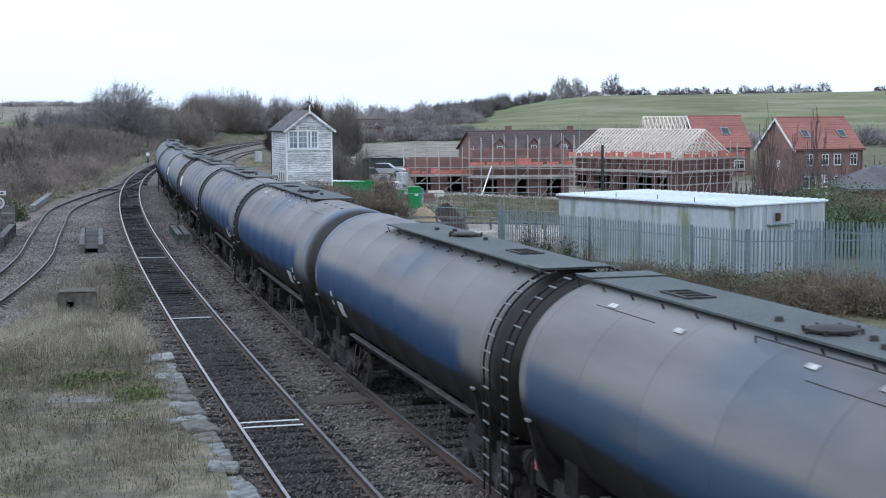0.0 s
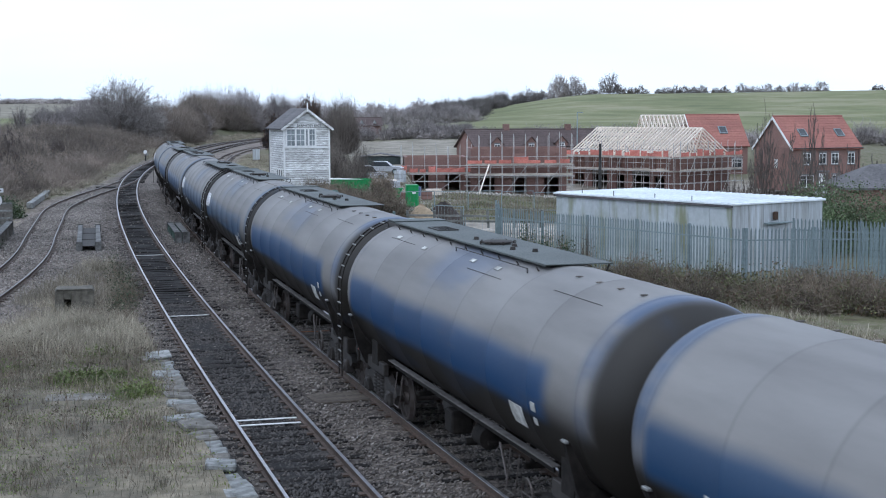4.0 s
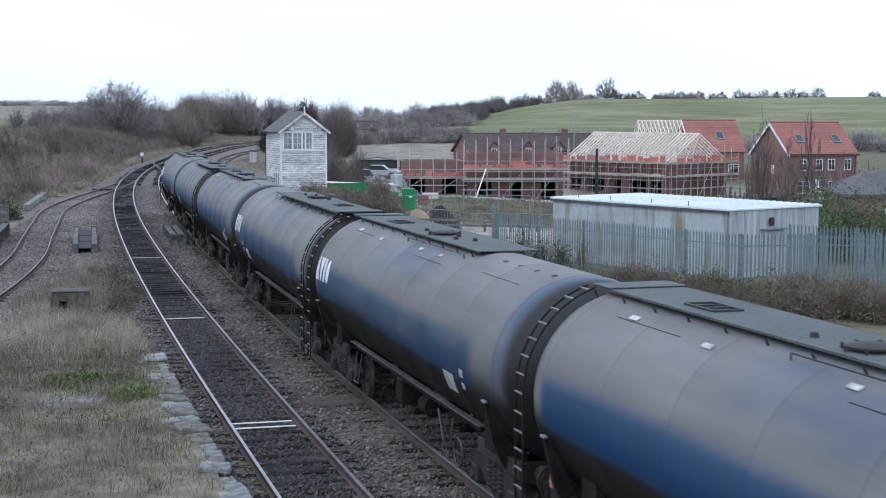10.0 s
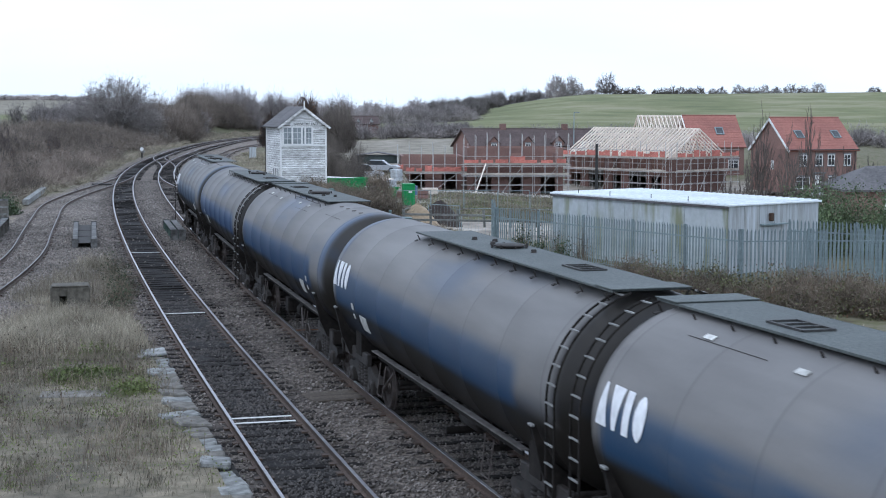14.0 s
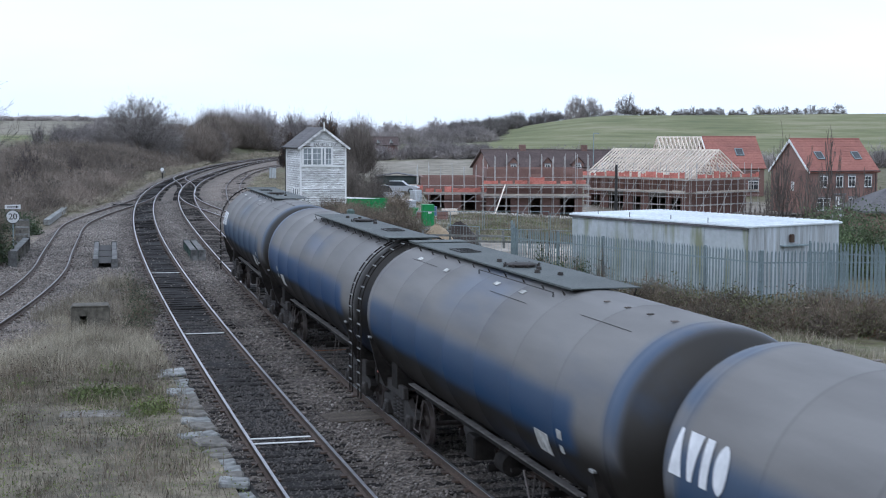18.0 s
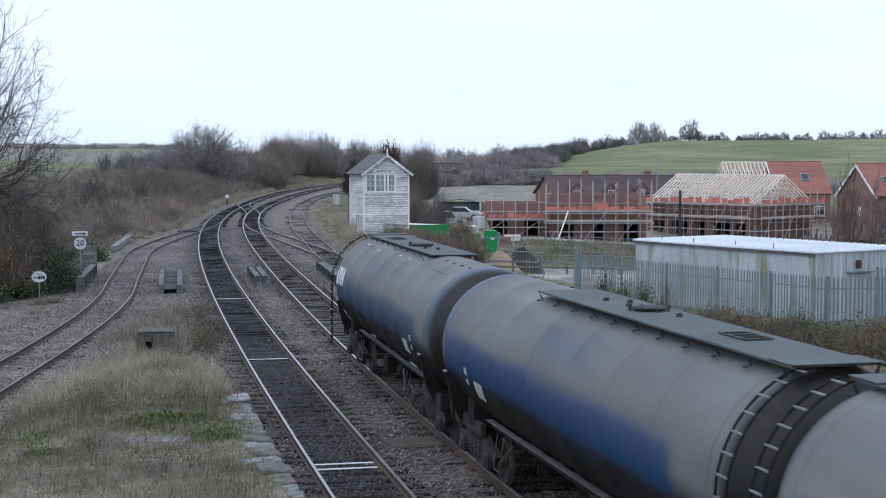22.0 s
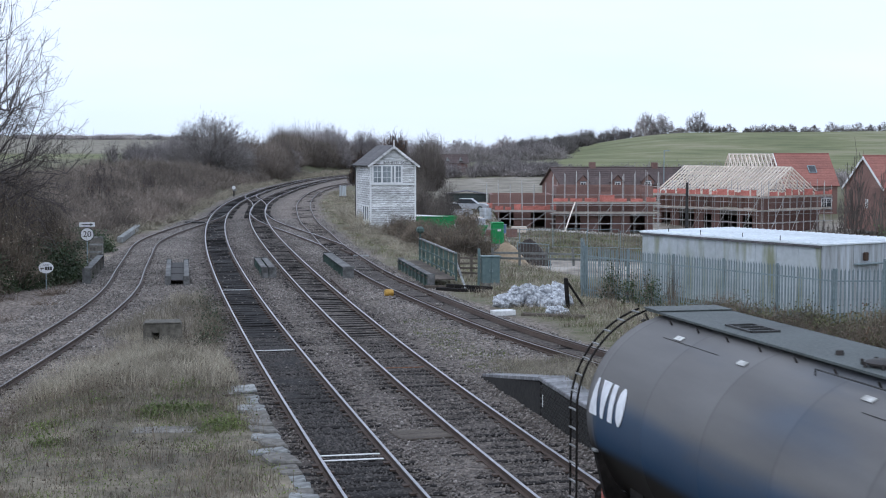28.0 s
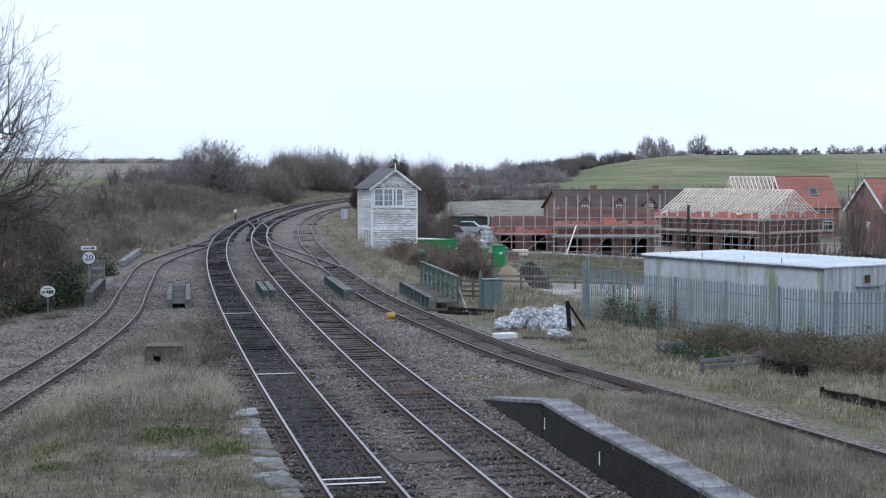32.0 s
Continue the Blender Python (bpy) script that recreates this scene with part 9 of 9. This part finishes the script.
def yellow_drum():
    d = thing("yellow_lamp", pose(-2.35, 66.8, ground_z(-2.35, 66.8) + 0.15, 0, 0, 15), "yellow cylindrical line-side unit on the ballast", "line-side unit")
    part("drum", Geo().lathe([(-0.2, 0.02), (-0.2, 0.13), (-0.16, 0.16), (0.15, 0.16), (0.19, 0.13), (0.2, 0.02)], "x", 18), M_YELLOW, d, smooth=True)
    part("rib", Geo().lathe([(-0.08, 0.162), (-0.07, 0.172), (-0.03, 0.172), (-0.02, 0.162)], "x", 18, cap=False), M_YELLOW, d)
    part("foot", Geo().box((0, 0, -0.15), (0.36, 0.26, 0.06)), M_GRIME, d)
    part("cable", Geo().pipe([(0.2, 0, -0.04), (0.4, 0.05, -0.16), (0.85, 0.1, -0.17)], 0.03, 6), M_BLACK, d)


M_YELLOW = mat("faded_yellow", (0.36, 0.2, 0.03), (0.52, 0.31, 0.06), 5, 0.6, 0.1, 0, 0.2)
yellow_drum()


def timber_edging(x0, y0, x1, y1, h, label):
    """A low wall of old sleepers on edge, held by short posts."""
    d = math.hypot(x1 - x0, y1 - y0)
    f = thing("timber_edging", pose(x0, y0, ground_z(x0, y0) - 0.03, 0, 0, math.degrees(math.atan2(y1 - y0, x1 - x0))), label, "edging", "old timber fences")
    n = max(2, round(d / 1.6))
    for k in range(n):
        for row in range(2):
            part("board", Geo().box(((k + 0.5) * d / n, 0.01 * (k % 2), h * (row + 0.5) / 2), (d / n - 0.02, 0.12, h / 2 - 0.015), pose(0, 0, 0, 0, 0.8 * (k % 3 - 1)).to_3x3(), 0.012), M_SLEEPER, f)
    for k in range(n + 1):
        part("post", Geo().box((k * d / n, -0.1, h * 0.5), (0.1, 0.1, h + 0.12), bev=0.012), M_SLEEPER, f)


timber_edging(10.8, 49.7, 11.7, 47.8, 0.4, "dark old sleepers on edge among the brambles")
timber_edging(11.2, 43.6, 13.6, 38.2, 0.28, "long dark sleeper edging below the brambles")
sp = thing("leaning_post", pose(5.25, 61.6, ground_z(5.25, 61.6) - 0.05, 4, -6, 10), "weathered timber post beside the white bags", "post")
part("shaft", Geo().box((0, 0, 0.65), (0.16, 0.14, 1.4), bev=0.02), M_SLEEPER, sp)
part("stay", Geo().tube((0.05, 0, 1.2), (0.7, 0.1, 0.05), 0.05, n=6), M_SLEEPER, sp)


def lying(name, x, y, L, w, h, rz, material, label, category, lift=0.0, tilt=0.0):
    return thing(name, pose(x, y, ground_z(x, y) + h / 2 + lift, tilt, 0, rz), label, category, geo=Geo().box((0, 0, 0), (w, L, h), bev=min(0.02, h * 0.3)), material=material)


lying("spare_rail", -4.95, 71.3, 7.6, 0.1, 0.14, 9.5, M_RAIL, "rusty length of spare rail on the ballast", "rail")
lying("spare_rail", -9.15, 72.2, 6.0, 0.1, 0.14, 10, M_RAIL, "rusty length of spare rail in the six-foot", "rail")
lying("spare_rail", -6.1, 95.0, 5.0, 0.1, 0.14, 12, M_RAIL, "short rusty rail between the tracks", "rail")
lying("timber_board", -0.45, 34.1, 1.0, 1.25, 0.06, 20, M_SLEEPER_OLD, "weathered timber board lying on the ballast", "board")
lying("old_sleeper", 0.9, 69.0, 2.5, 0.25, 0.15, 62, M_SLEEPER, "old sleeper lying beside the siding", "sleeper")
lying("old_sleeper", 1.3, 69.5, 2.5, 0.25, 0.15, 55, M_SLEEPER, "old sleeper lying on its neighbour", "sleeper", 0.1)
lying("old_sleeper", 0.4, 70.3, 2.5, 0.25, 0.15, 75, M_SLEEPER_OLD, "weathered sleeper by the footway end", "sleeper")
lying("old_sleeper", 4.4, 58.6, 2.6, 0.25, 0.12, 68, M_SLEEPER_OLD, "weathered sleeper half buried in grass", "sleeper")
lying("pale_slab", 2.45, 59.1, 0.5, 0.9, 0.22, 30, M_WHITEPAINT, "pale broken slab beside the siding", "slab")
lying("pale_slab", -4.9, 91.0, 0.5, 0.9, 0.12, 10, M_PALEPAINT, "pale concrete slab beside the siding", "slab")
lying("concrete_patch", -5.9, 32.4, 0.75, 1.7, 0.05, 6, M_CONCRETE, "bare concrete patch in the old platform", "concrete patch", 0.43)
lying("timber_post", -21.6, 131, 1.8, 0.25, 0.2, 80, M_BLACK, "dark timber lying beside the track", "timber")
lying("timber_post", -25.6, 150, 1.8, 0.25, 0.2, 85, M_BLACK, "dark timber lying beside the curve", "timber")


def rail_on_posts(name, x0, y0, x1, y1, posts, label):
    d = math.hypot(x1 - x0, y1 - y0)
    f = thing(name, pose(x0, y0, ground_z(x0, y0), 0, 0, math.degrees(math.atan2(y1 - y0, x1 - x0))), label, "fence", "old timber fences")
    for k in range(posts):
        part("post", Geo().box((d * k / (posts - 1), 0.06, 0.28), (0.12, 0.12, 0.62), bev=0.015), M_PALEWOOD, f)
    for z in (0.22, 0.45):
        part("rail", Geo().box((d / 2, -0.02, z), (d + 0.3, 0.05, 0.13), bev=0.01), M_PALEWOOD, f)


M_PALEWOOD = mat("bleached_wood", (0.09, 0.092, 0.085), (0.21, 0.212, 0.2), 5, 0.85, 0.2, 0, 0.25, 0.8, 0.01, 0.2)
rail_on_posts("low_rail_fence", 8.5, 48.6, 10.7, 49.9, 3, "low bleached timber rail beside the brambles")
rail_on_posts("low_rail_fence", 7.75, 53.4, 8.5, 53.5, 2, "short bleached timber frame in the grass")


def yard_fence():
    f = thing("post_and_rail_fence", pose(2.9, 84, ground_z(2.9, 84), 0, 0, -4), "broken weathered post and rail fence along the yard", "fence", "old timber fences")
    for k in range(7):
        part("post", Geo().box((k * 1.5, 0, 0.55), (0.14, 0.14, 1.0), pose(0, 0, 0, 0, (k * 37 % 11) - 5).to_3x3(), 0.015), M_PALEWOOD, f)
    for z, x0, L in ((0.42, 4.5, 9.2), (0.75, 2.2, 4.6)):
        part("rail", Geo().box((x0, -0.08, z), (L, 0.05, 0.12), pose(0, 0, 0, 0, 0.8).to_3x3(), 0.01), M_PALEWOOD, f)
    g = thing("hurdle_gate", pose(0.9, 76.5, ground_z(0.9, 76.5), 0, 0, -8), "weathered timber hurdle beside the footway", "gate")
    for x in (0, 0.65, 1.3):
        part("post", Geo().box((x, 0, 0.6), (0.12, 0.12, 1.25), bev=0.01), M_SLEEPER_OLD, g)
    for z in (0.25, 0.5, 0.75, 1.0):
        part("bar", Geo().box((0.65, -0.06, z), (1.5, 0.04, 0.1), pose(0, 0, 0, 0, (z * 20) % 7 - 3).to_3x3()), M_SLEEPER_OLD, g)


yard_fence()
pl = thing("utility_pole", pose(27.9, 170, ground_z(27.9, 170) - 0.2), "dark brown timber pole before the house shells", "pole")
part("shaft", Geo().tube((0, 0, 0), (0, 0, 6.9), 0.2, 0.15, 8), M_BLACK, pl)
lp = thing("street_lamp", pose(30.0, 202, ground_z(30, 202) - 0.1), "tall grey street lamp behind the site", "street lamp")
part("column", Geo().tube((0, 0, 0), (0, 0, 9.0), 0.09, 0.06, 8), M_GALV, lp)
part("lantern", Geo().box((0.35, 0, 9.0), (0.8, 0.2, 0.12), bev=0.03), M_GALV, lp)


def far_cottage():
    z = ground_z(2, 318) - 0.3
    b = thing("far_cottage", pose(0.2, 318, z, 0, 0, 6), "dark roofed cottage with white gablets among trees", "house")
    part("wall", Geo().box((2.7, 2.5, 1.6), (5.4, 5, 3.2)), M_BRICK, b)
    slope_roof(b, 5.4, 5, 3.2, 1.5, M_DARKTILE, 0.3, 0, 5, "dark roof slope")
    for x in (1.1, 3.9):
        o = part("gablet", Geo().prism([(-0.4, 3.5), (0.4, 3.5), (0, 4.3)], 1.0), M_PALEPAINT, b, "white gablet")
        o.matrix_basis = pose(x, 0.2, 0)


far_cottage()


# white-painted sleeper edges at the rail joints, and check rails on the siding
for y in (31.25, 31.75, 48.4, 69.2):
    x = float(at_y(MAIN_NEAR, y))
    lying("joint_marker", x, y, 0.09, 1.3, 0.02, 12.0, M_WHITEPAINT, "white-painted sleeper edge at a rail joint", "marker", 0.037)
lying("joint_marker", float(at_y(MAIN_FAR, 44.6)), 44.6, 0.07, 1.3, 0.02, 12.0, M_RUST, "rust-red strip across the four-foot", "marker", 0.037)
chk = thing("check_rail", pose(0, 0, 0), "rusty check rails inside the siding curve", "rail", kind="structure")
for off in (-0.56, 0.56):
    pts = [(p[0], p[1], -0.005) for p in offset_line(clip_line(SIDE_FAR, 43, 66), off)]
    part("rail", Geo().sweep(pts, RAIL_FOOT[:2] + [(0.034, -0.03), (0.034, 0.0), (-0.034, 0.0), (-0.034, -0.03)]), M_RAIL, chk)


motions()
